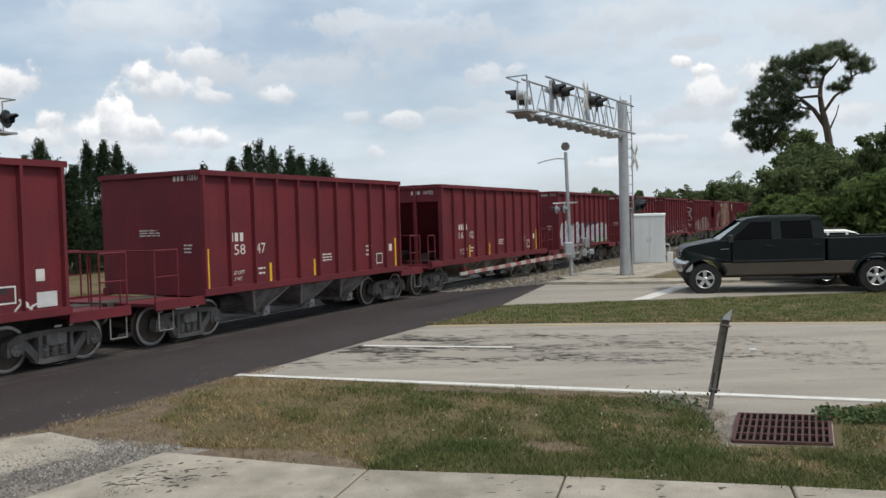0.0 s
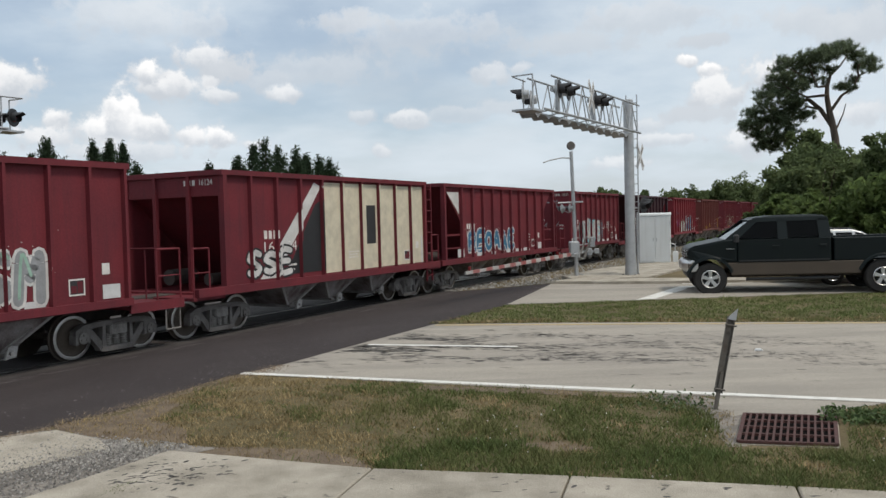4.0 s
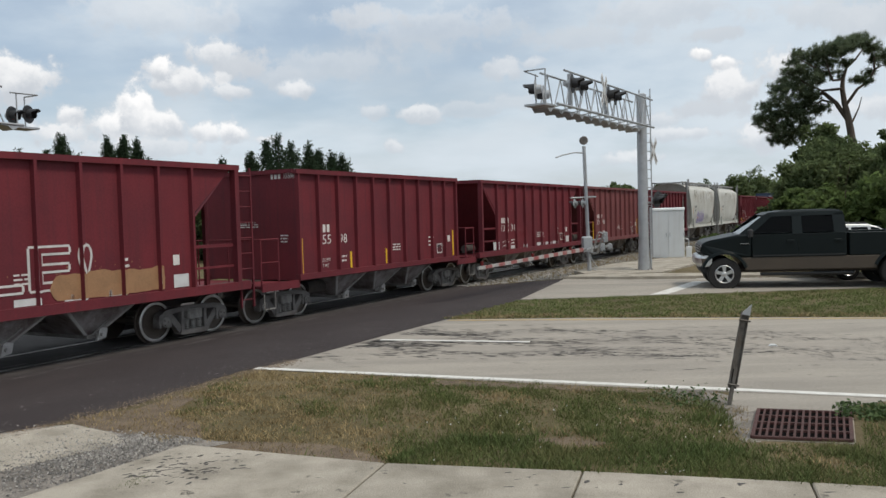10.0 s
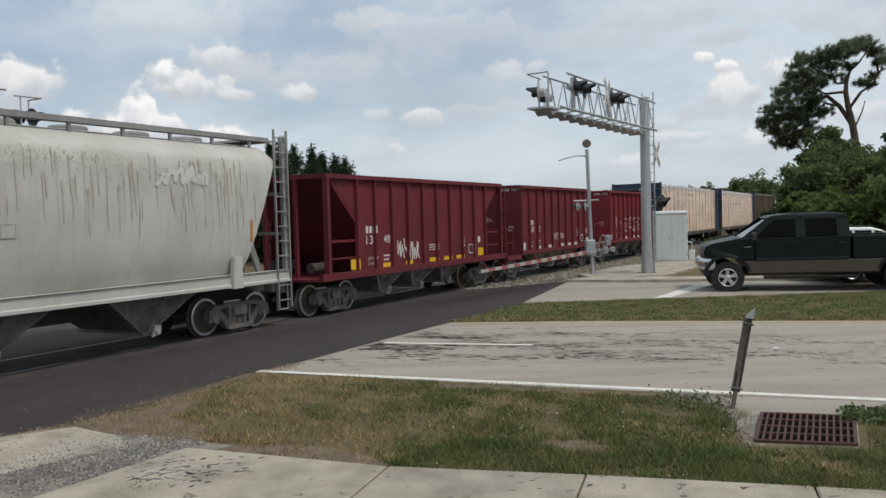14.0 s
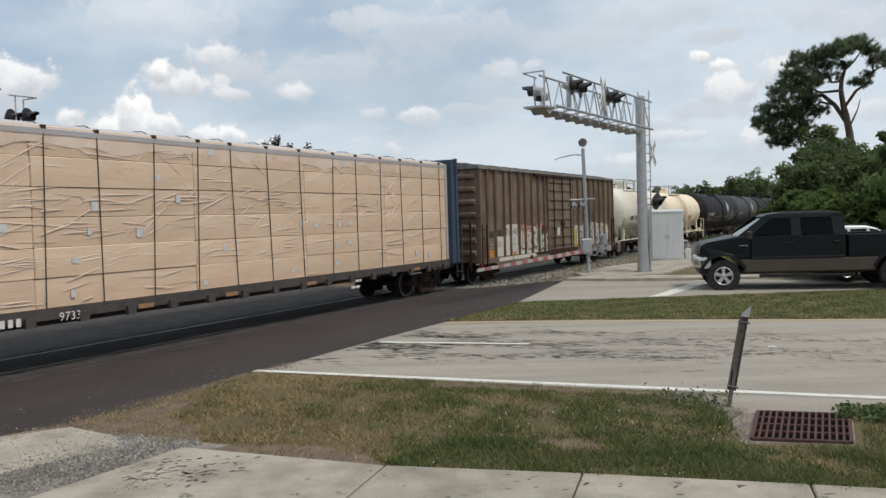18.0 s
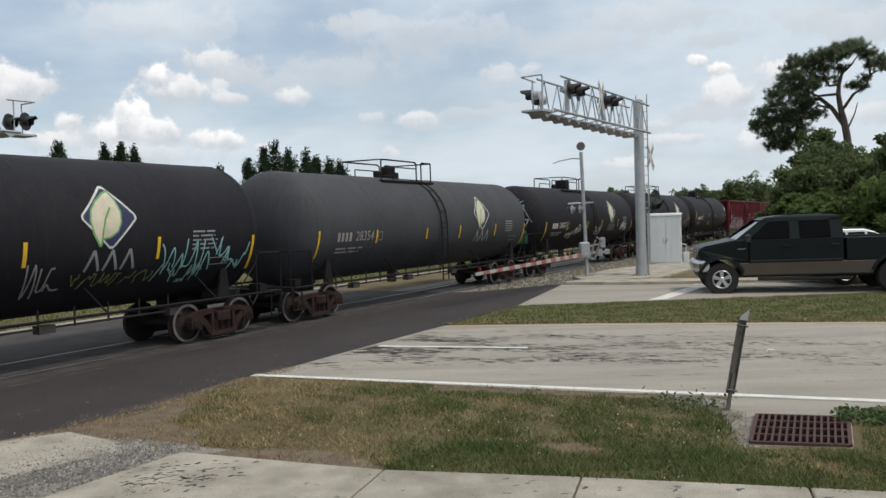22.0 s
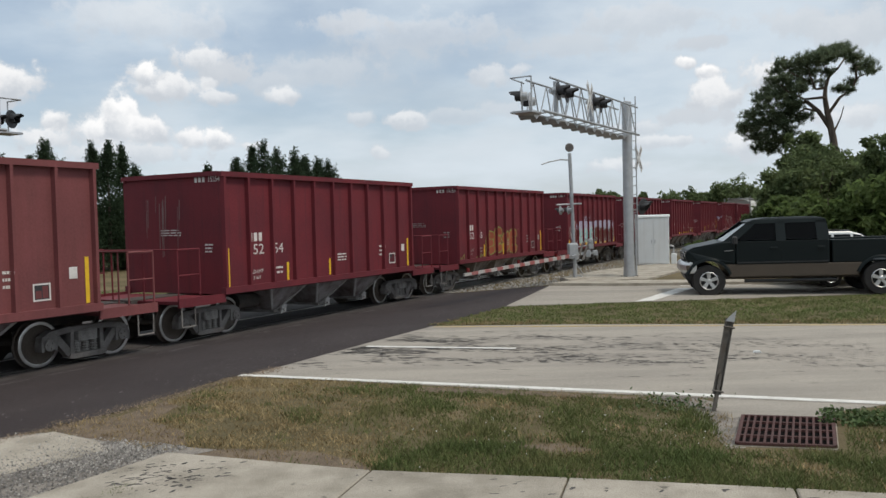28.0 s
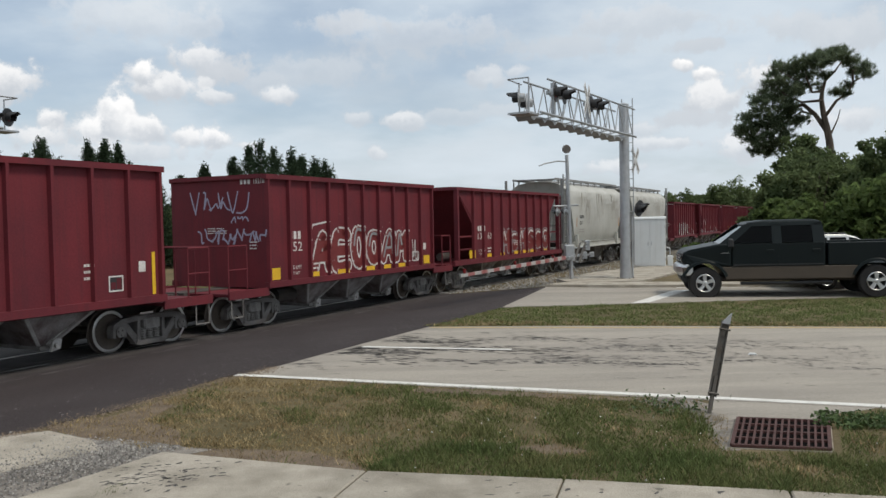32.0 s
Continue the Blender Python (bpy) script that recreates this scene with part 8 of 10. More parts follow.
for i, (az, wide, el) in enumerate([(-25, 9, 2.6), (-20, 8, 2.2), (-14, 8, 2.7), (-10, 8, 2.7), (-6, 6, 1.4), (-17, 7, 1.9)]):
    bush("shrub", "dark green hedge-like thicket beyond the track", az, 52, wide, 2.58 + 52 * math.tan(radians(el)), "leaf_broad", 230 + i, 16, 240, 0.2, 3.0)


# ---- grass ----
def inside(poly, x, y):
    c = np.zeros(len(x), bool)
    j = len(poly) - 1
    for i in range(len(poly)):
        (xi, yi), (xj, yj) = poly[i], poly[j]
        c ^= ((yi > y) != (yj > y)) & (x < (xj - xi) * (y - yi) / (yj - yi + 1e-12) + xi)
        j = i
    return c


def waves(x, y, seed, size):
    """Smooth uneven patches, about -1 to 1, of a given size in metres."""
    rng = np.random.default_rng(seed)
    out = np.zeros(len(x))
    for _ in range(9):
        a, p = rng.uniform(0, 2 * math.pi), rng.uniform(0, 2 * math.pi)
        k = 2 * math.pi / (size * rng.uniform(0.6, 1.8))
        out += np.sin(k * (x * math.cos(a) + y * math.sin(a)) + p)
    return out / 3.2


def lawn_dryness(x, y):
    """How straw-coloured the near lawn is, 0 to 1."""
    to_line = np.abs((x + 2.94) * 0.324 + (y - 11.36) * 0.946)
    d = np.clip((-0.5 - x) / 1.5, 0, 0.95) + np.clip(0.55 - to_line * 0.9, 0, 0.55)
    for cx, cy, r, k in ((-1.05, 7.75, 0.5, 1.0), (0.95, 7.32, 0.32, 0.9), (-2.7, 7.6, 0.5, 0.6), (0.4, 8.8, 0.5, 0.4), (3.0, 6.8, 0.35, 0.35)):
        d += k * np.exp(-((x - cx) ** 2 + (y - cy) ** 2) / (r * r))
    return np.clip(d + 0.26 * waves(x, y, 7, 0.8) + 0.2 * waves(x, y, 8, 0.3) + 0.05, 0, 1)


def grass(name, label, poly, count, hgt, wide, mat, seed, z=None, clump=0.0, dry=None):
    """dry: 0 keeps blades where the lawn is green, 1 where it is straw-coloured."""
    rng = np.random.default_rng(seed)
    xs, ys = [p[0] for p in poly], [p[1] for p in poly]
    x = rng.uniform(min(xs), max(xs), count * 3)
    y = rng.uniform(min(ys), max(ys), count * 3)
    if clump:
        k = waves(x, y, seed, 0.9) + 0.9 * waves(x, y, seed + 50, 0.25)
        keep = rng.uniform(-1.6, 1.6, len(x)) < k + clump
        x, y = x[keep], y[keep]
    if dry is not None:
        f = lawn_dryness(x, y)
        keep = rng.uniform(0, 1, len(x)) < (f if dry else 1 - f)
        x, y = x[keep], y[keep]
    ok = inside(poly, x, y)
    if dry is not None:
        gone = np.zeros(len(x), bool)
        for bare in BARE:
            gone |= inside(bare, x + 0.06 * np.sin(y * 19), y + 0.06 * np.sin(x * 23))
        ok &= ~(gone & (rng.uniform(0, 1, len(x)) < (0.55 if dry else 0.9)))
    x, y = x[ok][:count], y[ok][:count]
    n = len(x)
    zz = np.array([level_at(a, b) for a, b in zip(x, y)])
    h = hgt * rng.uniform(0.4, 1.3, n) * np.clip(0.85 + 0.4 * waves(x, y, seed + 9, 0.7), 0.35, 1.6)
    a = rng.uniform(0, 2 * math.pi, n)
    lean = rng.normal(size=(n, 2)) * (0.55 * h)[:, None]
    w = wide * rng.uniform(0.6, 1.4, n)
    p = np.stack([x, y, zz - 0.005], 1)
    d = np.stack([np.cos(a) * w, np.sin(a) * w, np.zeros(n)], 1)
    tip = p + np.stack([lean[:, 0], lean[:, 1], h], 1)
    v = np.stack([p - d, p + d, tip], axis=1).reshape(-1, 3)
    tagged(new(name, triangles(name, v, mat)), label, kind="stuff")


# worn ground where the lawn shows its soil
BARE = [[(-4.32, 8.68), (-3.72, 9.02), (-3.44, 9.78), (-3.2, 9.5), (-3.25, 8.75), (-2.75, 8.3), (-2.55, 7.75), (-3.28, 7.85), (-3.88, 8.12)],
        [(-2.75, 7.66), (-1.85, 7.55), (-1.25, 7.42), (-0.8, 7.05), (-0.66, 6.72), (-2.45, 7.33)], [(0.6, 7.45), (1.0, 7.5), (1.3, 7.25), (0.9, 7.12)], [(-0.4, 10.28), (0.95, 9.84), (2.3, 9.34), (2.2, 9.2), (0.9, 9.6), (-0.4, 10.0)]]
for worn in BARE:
    soil = Shape()
    flat_polygon(soil, worn, 0.5035, 0.02)
    tagged(part("bare_soil", soil, "dirt_brown"), "worn brown soil between the grass", kind="structure")
LAWN = [(-4.28, 8.66), (-3.7, 9.0), (-3.42, 9.75), (-2.85, 11.25), (0.95, 9.86), (2.35, 9.34), (2.5, 8.9), (2.68, 8.4), (2.6, 7.9), (2.48, 7.3), (2.6, 7.16), (3.42, 6.98), (3.9, 8.0), (4.0, 8.3), (4.7, 8.62), (9.0, 7.1), (8.5, 4.4), (5.9, 5.1), (4.12, 5.58), (0.90, 6.38), (-0.70, 6.71), (-2.37, 7.29), (-2.9, 7.6), (-3.28, 7.9), (-3.85, 8.15)]
MEDIAN = [(-0.45, 16.35), (2.37, 16.05), (8.13, 15.0), (18, 13.2), (18, 20.3), (11.17, 20.4), (5.7, 19.95), (1.45, 19.62)]
FAR_VERGE = [(8.2, 27.2), (13, 25.2), (24, 23.4), (32, 30), (20, 38), (11, 36)]
MAT["straw_blade"] = material("straw_blade", (0.33, 0.255, 0.135), 0.9, second=(0.21, 0.155, 0.08), scale=2.5, amount=0.9, per_island=0.4, grain=8, bump=0, specular=0.15)
grass("lawn_grass", "patchy mown green grass", LAWN, 120000, 0.055, 0.0055, "grass_blade", 1, clump=1.1, dry=0)
grass("dry_grass", "dry straw-coloured grass patches in the lawn", LAWN, 84000, 0.048, 0.005, "straw_blade", 3, clump=0.8, dry=1)
grass("lawn_grass", "lush longer green grass tufts by the pavement", [(-0.75, 6.8), (-0.2, 7.5), (1.6, 7.7), (2.3, 7.0), (3.6, 6.8), (5.5, 6.2), (5.2, 5.4), (4.15, 5.60), (0.92, 6.38)], 24000, 0.07, 0.006, "grass_lush", 2, clump=0.5, dry=0)
grass("dry_grass", "sparse dry blades on the bare dirt", [(2.2, 9.35), (2.85, 9.2), (2.9, 8.3), (2.5, 7.2), (2.4, 8.0)], 900, 0.04, 0.005, "straw_blade", 12, clump=0.2)
grass("lawn_grass", "grass tufts growing over the pavement edge", [(-2.9, 6.3), (-2.6, 6.5), (-2.5, 6.3), (-2.75, 6.15)], 420, 0.06, 0.006, "grass_lush", 13)
grass("median_grass", "mown grass median between the roads", MEDIAN, 80000, 0.05, 0.011, "grass_median", 5, clump=1.2)
grass("median_grass", "dry grass fringe on the median's edge", [(-0.45, 16.35), (2.37, 16.02), (8.13, 14.98), (18, 13.1), (18, 13.9), (8.2, 15.6), (2.4, 16.6), (0, 17.2)], 16000, 0.05, 0.010, "straw_blade", 6)
grass("verge_grass", "rough yellowish grass beyond the crossing", [track_point(s, d)[:2] for s, d in ((6, 20.9), (60, 20.9), (60, 27), (6, 27))], 40000, 0.12, 0.02, "grass_median", 15)
grass("verge_grass", "grass verge behind the waiting cars", FAR_VERGE, 30000, 0.10, 0.02, "grass_blade", 7)


def weeds():
    rng = np.random.default_rng(9)
    pts = []
    for i in range(1700):
        u, v = rng.uniform(0, 1), rng.uniform(0, 1)
        pts.append((3.85 + u * 1.9 - v * 0.25 + rng.normal() * 0.05, 8.42 - u * 0.42 - v * 0.55, 0.5 + abs(rng.normal()) * 0.032 + 0.015))
    tagged(new("weeds", leaf_mesh("weeds", np.array(pts), 0.026, "weed_leaf", 4, 0.6)), "low broad-leaved green weeds beside the drain", kind="stuff")
    pts = []
    for i in range(260):
        pts.append((2.45 + rng.normal() * 0.25, 8.9 + rng.normal() * 0.22, 0.5 + abs(rng.normal()) * 0.03 + 0.015))
    tagged(new("weeds", leaf_mesh("weeds", np.array(pts), 0.022, "weed_leaf", 5, 0.6)), "sparse weeds round the marker post", kind="stuff")
    x = rng.uniform(-0.5, 5.0, 110)
    y = rng.uniform(5.6, 8.6, 110)
    ok = inside(LAWN, x, y)
    pts = np.stack([x[ok], y[ok], np.full(ok.sum(), 0.56)], 1)
    tagged(new("clover_flowers", leaf_mesh("clover_flowers", pts, 0.008, "clover_white", 6, 0.9)), "tiny white clover flowers in the grass", kind="stuff")


weeds()

# ---- lettering and spray paint on the wagons ----
def spray(name, colour, rough=0.6):
    if name not in MAT:
        MAT[name] = material(name, colour, rough, second=tuple(c * 0.72 for c in colour), scale=3.5, amount=0.7, grain=40, grain_amount=0.22, bump=0)
    return name


for nm, col in {"sp_white": (0.66, 0.65, 0.63), "sp_cream": (0.66, 0.60, 0.46), "sp_grey": (0.30, 0.31, 0.32), "sp_black": (0.02, 0.02, 0.022), "sp_blue": (0.035, 0.17, 0.30), "sp_cyan": (0.12, 0.42, 0.50),
                "sp_aqua": (0.30, 0.55, 0.55), "sp_green": (0.16, 0.36, 0.12), "sp_mint": (0.32, 0.50, 0.40), "sp_pink": (0.52, 0.24, 0.20), "sp_magenta": (0.50, 0.06, 0.28), "sp_orange": (0.33, 0.075, 0.035),
                "sp_lime": (0.24, 0.26, 0.07), "sp_purple": (0.22, 0.18, 0.36), "sp_lilac": (0.44, 0.42, 0.55), "sp_yellow": (0.62, 0.47, 0.05), "sp_navy": (0.025, 0.03, 0.09), "sp_brown": (0.12, 0.03, 0.02),
                "sp_teal": (0.06, 0.20, 0.16), "sp_red": (0.20, 0.03, 0.03), "sp_rust": (0.36, 0.20, 0.10), "letter_black": (0.03, 0.03, 0.032), "letter_dim": (0.34, 0.31, 0.30), "drip_pale": (0.23, 0.14, 0.135)}.items():
    spray(nm, col)

GLYPHS = {}


def glyphs(text):
    """Flat triangles of a text in the built-in font, fitted to a unit square."""
    if text not in GLYPHS:
        cu = bpy.data.curves.new("letters", "FONT")
        cu.body = text
        cu.resolution_u = 2
        ob = bpy.data.objects.new("letters", cu)
        me = bpy.data.meshes.new_from_object(ob)
        me.calc_loop_triangles()
        v = np.array([p.co[:2] for p in me.vertices])
        v = (v - v.min(0)) / np.maximum(v.max(0) - v.min(0), 1e-6)
        GLYPHS[text] = [[tuple(v[i]) for i in t.vertices] for t in me.loop_triangles]
        bpy.data.objects.remove(ob)
        bpy.data.meshes.remove(me)
        bpy.data.curves.remove(cu)
    return GLYPHS[text]


def bands(poly, step):
    """Cuts a polygon into level bands."""
    flip = [(z, x) for x, z in poly]
    lo, hi = min(p[0] for p in flip), max(p[0] for p in flip)
    n = max(1, int(math.ceil((hi - lo) / step)))
    out = []
    for i in range(n):
        r = clip_x(flip, lo + (hi - lo) * i / n, lo + (hi - lo) * (i + 1) / n) if n > 1 else flip
        if r:
            out.append([(x, z) for z, x in r])
    return out


def clip_x(poly, lo, hi):
    for edge, keep in ((lo, 1), (hi, -1)):
        out = []
        for (x0, z0), (x1, z1) in zip(poly, poly[1:] + poly[:1]):
            a, b = keep * (x0 - edge) >= 0, keep * (x1 - edge) >= 0
            if a:
                out.append((x0, z0))
            if a != b:
                t = (edge - x0) / (x1 - x0)
                out.append((edge, z0 + t * (z1 - z0)))
        poly = out
        if len(poly) < 3:
            return []
    return poly


class Paint:
    """Flat painted shapes on one wagon's near side, laid on sheets and posts alike."""

    def __init__(self, wagon, surface):
        self.wagon, self.surface, self.layers, self.base, self.marks = wagon, surface, [], 0, []

    def mark(self):
        """The next layers belong to a new painted unit."""
        if self.layers:
            self.marks.append(len(self.layers))

    def units(self):
        cuts = [0] + sorted(set(self.marks)) + [len(self.layers)]
        self.marks = []
        return [(a, self.layers[a:b]) for a, b in zip(cuts, cuts[1:]) if b > a]

    def add(self, polys, mat):
        self.layers.append((polys, mat))
        return self

    def rect(self, x0, z0, x1, z1, mat):
        return self.add([[(x0, z0), (x1, z0), (x1, z1), (x0, z1)]], mat)

    def text(self, text, x0, z0, x1, z1, mat="white_letter"):
        return self.add([[(x0 + u * (x1 - x0), z0 + w * (z1 - z0)) for u, w in t] for t in glyphs(text)], mat)

    def bold(self, text, x0, z0, x1, z1, mat, fat):
        self.mark()
        for k in range(6):
            a = k * math.pi / 3
            self.text(text, x0 + fat * math.cos(a), z0 + fat * math.sin(a), x1 + fat * math.cos(a), z1 + fat * math.sin(a), mat)
        return self

    def bars(self, x0, z0, x1, z1, n, mat="white_letter", rows=1, fill=0.62):
        """Plain bars in place of writing: n even blocks, or rows of uneven word-like dashes."""
        polys = []
        rnd = random.Random(int(abs(x0) * 100 + z0 * 10 + n))
        for r in range(rows):
            za = z0 + (z1 - z0) * r / rows
            zb = za + (z1 - z0) / rows * (0.9 if rows == 1 else 0.42)
            if rows == 1:
                spans = [((x1 - x0) * i / n, (x1 - x0) * (i + fill) / n) for i in range(n)]
            else:
                spans, a, full = [], 0.0, rnd.uniform(0.7, 1.0)
                while a < full:
                    b = min(full, a + rnd.uniform(0.16, 0.42))
                    spans.append((a * (x1 - x0), b * (x1 - x0)))
                    a = b + 0.06
            polys += [[(x0 + a, za), (x0 + b, za), (x0 + b, zb), (x0 + a, zb)] for a, b in spans]
        return self.add(polys, mat)

    def stroke(self, pts, w, mat, cap=True):
        polys = []
        for (x0, z0), (x1, z1) in zip(pts, pts[1:]):
            d = math.hypot(x1 - x0, z1 - z0) or 1e-6
            ux, uz = (x1 - x0) / d, (z1 - z0) / d
            e = w * 0.42 if cap else 0
            a, b = (x0 - ux * e, z0 - uz * e), (x1 + ux * e, z1 + uz * e)
            nx, nz = -uz * w / 2, ux * w / 2
            polys.append([(a[0] + nx, a[1] + nz), (b[0] + nx, b[1] + nz), (b[0] - nx, b[1] - nz), (a[0] - nx, a[1] - nz)])
        return self.add(polys, mat)

    def disc(self, x, z, r, mat, n=8, squash=1.0):
        return self.add([[(x + r * math.cos(2 * math.pi * k / n), z + squash * r * math.sin(2 * math.pi * k / n)) for k in range(n)]], mat)

    def ring(self, x, z, r, w, mat, n=14):
        pts = [(x + r * math.cos(2 * math.pi * k / n), z + r * math.sin(2 * math.pi * k / n)) for k in range(n + 1)]
        return self.stroke(pts, w, mat)

    def drips(self, x0, x1, z0, z1, mat, seed, n):
        """Thin tapering streaks that run down from the upper edge."""
        rnd = random.Random(seed)
        polys = []
        for _ in range(n):
            x, top = rnd.uniform(x0, x1), z1 - (z1 - z0) * rnd.random() ** 1.5 * 0.6
            low = top - (top - z0) * rnd.uniform(0.3, 1.0)
            w = rnd.uniform(0.008, 0.04)
            polys.append([(x - w, top), (x - w * 0.4, low), (x + w * 0.3, low), (x + w, top - 0.05), (x, top + 0.06)])
        return self.add(polys, mat)

    def mist(self, x0, z0, x1, z1, mat, seed, n):
        """Overspray: fine specks round a painted patch."""
        rnd = random.Random(seed)
        polys = []
        for _ in range(n):
            u, v = rnd.gauss(0, 0.55), rnd.gauss(0, 0.55)
            x, z, r = (x0 + x1) / 2 + u * (x1 - x0) / 2, (z0 + z1) / 2 + v * (z1 - z0) / 2, rnd.uniform(0.006, 0.016)
            if z0 - 0.1 < z:
                polys.append([(x - r, z), (x, z - r), (x + r, z), (x, z + r)])
        return self.add(polys, mat)

    def cloud(self, x0, z0, x1, z1, mat, seed, n=22):
        """A soft-edged sprayed patch with a billowing upper rim and specks of overspray."""
        self.mark()
        rnd = random.Random(seed)
        n = max(n, int(abs(x1 - x0) / 0.07))
        ph = [rnd.uniform(0, 6.3) for _ in range(4)]
        h = z1 - z0

        def rim(u, k):
            return 0.5 + 0.5 * (0.5 * math.sin(u * 9 + ph[k]) + 0.3 * math.sin(u * 23 + ph[k + 1]) + 0.2 * math.sin(u * 51 + ph[k]))
        polys = []
        tops, bots = [], []
        for i in range(n + 1):
            u = i / n
            end = min(1.0, (1 - abs(2 * u - 1)) * 9) ** 0.5
            tops.append(z0 + h * (0.45 + 0.55 * end * (0.70 + 0.30 * rim(u, 0))))
            bots.append(z0 + h * (0.45 - 0.45 * end * (0.86 + 0.14 * rim(u, 2))))
        for i in range(n):
            xa, xb = x0 + (x1 - x0) * i / n, x0 + (x1 - x0) * (i + 1) / n
            polys.append([(xa, bots[i]), (xb, bots[i + 1]), (xb, tops[i + 1]), (xa, tops[i])])
        self.add(polys, mat)
        return self.mist(x0, z0, x1, z1 + 0.1, mat, seed + 1, int(40 * abs(x1 - x0)))

    def curve(self, knots, w, mat, steps=5, join=False):
        """A smooth round-ended stroke through the knots."""
        pts = []
        m = len(knots)
        for k in range(m - 1):
            p0, p1, p2, p3 = knots[max(0, k - 1)], knots[k], knots[k + 1], knots[min(m - 1, k + 2)]
            for q in range(steps):
                t = q / steps
                pts.append(tuple(0.5 * (2 * b + (c - a) * t + (2 * a - 5 * b + 4 * c - d) * t * t + (3 * b - a - 3 * c + d) * t ** 3) for a, b, c, d in zip(p0, p1, p2, p3)))
        pts.append(knots[-1])
        keep = self.layers
        self.layers = []
        self.stroke(pts, w, mat, False)
        for x, z in pts[::2] + [pts[-1]]:
            self.disc(x, z, w / 2, mat)
        polys = [q for layer, _ in self.layers for q in layer]
        self.layers = keep
        if join and keep and keep[-1][1] == mat:
            keep[-1][0].extend(polys)
            return self
        return self.add(polys, mat)

    def piece(self, x0, z0, x1, z1, letters, fill, line, seed, weight=0.30, inner=None):
        """A run of swollen interlocking letter-like shapes: an outline, a fill, a highlight and overspray."""
        self.mark()
        rnd = random.Random(seed)
        w = (x1 - x0) / letters
        fat = min(abs(w) * weight, 0.34 * (z1 - z0))
        pad = fat / 2 + 0.04
        runs = []
        for i in range(letters):
            cx = x0 + (i + 0.5) * w
            h0, h1 = z0 + pad + (z1 - z0) * rnd.uniform(-0.02, 0.08), z1 - pad - (z1 - z0) * rnd.uniform(-0.04, 0.14)
            g, hm, sk = w * 0.33, (h0 + h1) / 2, rnd.uniform(-0.1, 0.14) * w
            runs.append([[[(cx - g, h0), (cx - g * 0.8 + sk, h1), (cx + g * 0.1, hm), (cx + g * 0.8 + sk, h1), (cx + g, h0)]],
                         [[(cx + g, h1 * 0.9 + h0 * 0.1), (cx + sk, h1), (cx - g, hm * 0.6 + h1 * 0.4), (cx, hm), (cx + g, hm * 0.5 + h0 * 0.5), (cx, h0), (cx - g, h0 * 0.9 + h1 * 0.1)]],
                         [[(cx + g * 0.6, h1), (cx - g * 0.5, h1), (cx - g, hm), (cx - g * 0.5, h0), (cx + g * 0.5, h0), (cx + g, hm), (cx + g * 0.6, h1)]],
                         [[(cx - g, h0), (cx - g + sk, h1), (cx + g * 0.7, h1), (cx + g * 0.8, hm * 0.8 + h1 * 0.2), (cx - g * 0.4, hm)], [(cx - g * 0.2, hm), (cx + g, h0)]],
                         [[(cx - g, h0), (cx + sk, h1), (cx + g, h0)], [(cx - g * 0.5, hm * 0.7 + h0 * 0.3), (cx + g * 0.6, hm * 0.7 + h0 * 0.3)]],
                         [[(cx + g, h1), (cx - g * 0.8, h1), (cx - g, h0), (cx + g, h0)], [(cx - g * 0.8, hm), (cx + g * 0.6, hm)]]][rnd.randrange(6)])
        self.mist(min(x0, x1), z0, max(x0, x1), z1 + 0.08, line, seed + 7, int(26 * abs(x1 - x0)))
        for strokes in runs:
            for n, k in enumerate(strokes):
                self.curve(k, fat + 0.11, line, 4, n > 0)
            for n, k in enumerate(strokes):
                self.curve(k, fat, fill, 4, n > 0)
            if inner:
                for n, k in enumerate(strokes):
                    self.curve([(x + 0.02, z + fat * 0.22) for x, z in k[:3]], fat * 0.28, inner, 3, n > 0)
        return self

    def tag(self, x0, z0, x1, z1, mat, seed, w=0.035, n=5):
        """A quick scrawl of n letter-like strokes, looped and slanted by hand."""
        self.mark()
        rnd = random.Random(seed)
        n = max(2, n)
        cell = (x1 - x0) / n
        for i in range(n):
            cx = x0 + (i + 0.5) * cell
            lo, hi = z0 + (z1 - z0) * rnd.uniform(0, 0.25), z1 - (z1 - z0) * rnd.uniform(0, 0.3)
            slant = cell * rnd.uniform(0.05, 0.25)
            m = rnd.randint(4, 6)
            side = rnd.choice((-1, 1))
            knots = []
            for k in range(m):
                f = k / (m - 1)
                z = lo + (hi - lo) * (0.5 + 0.5 * math.cos(f * math.pi * rnd.choice((1, 2, 3)) + (0 if rnd.random() < 0.5 else math.pi)))
                knots.append((cx + cell * (f - 0.5) * rnd.uniform(0.7, 1.3) + side * cell * rnd.uniform(-0.2, 0.25) + slant * (z - lo) / (hi - lo), z))
            pts = []
            for k in range(m - 1):
                p0, p1, p2, p3 = knots[max(0, k - 1)], knots[k], knots[k + 1], knots[min(m - 1, k + 2)]
                for q in range(5):
                    t = q / 5
                    pts.append(tuple(0.5 * (2 * b + (c - a) * t + (2 * a - 5 * b + 4 * c - d) * t * t + (3 * b - a - 3 * c + d) * t ** 3) for a, b, c, d in zip(p0, p1, p2, p3)))
            self.stroke(pts + [knots[-1]], w, mat)
        return self

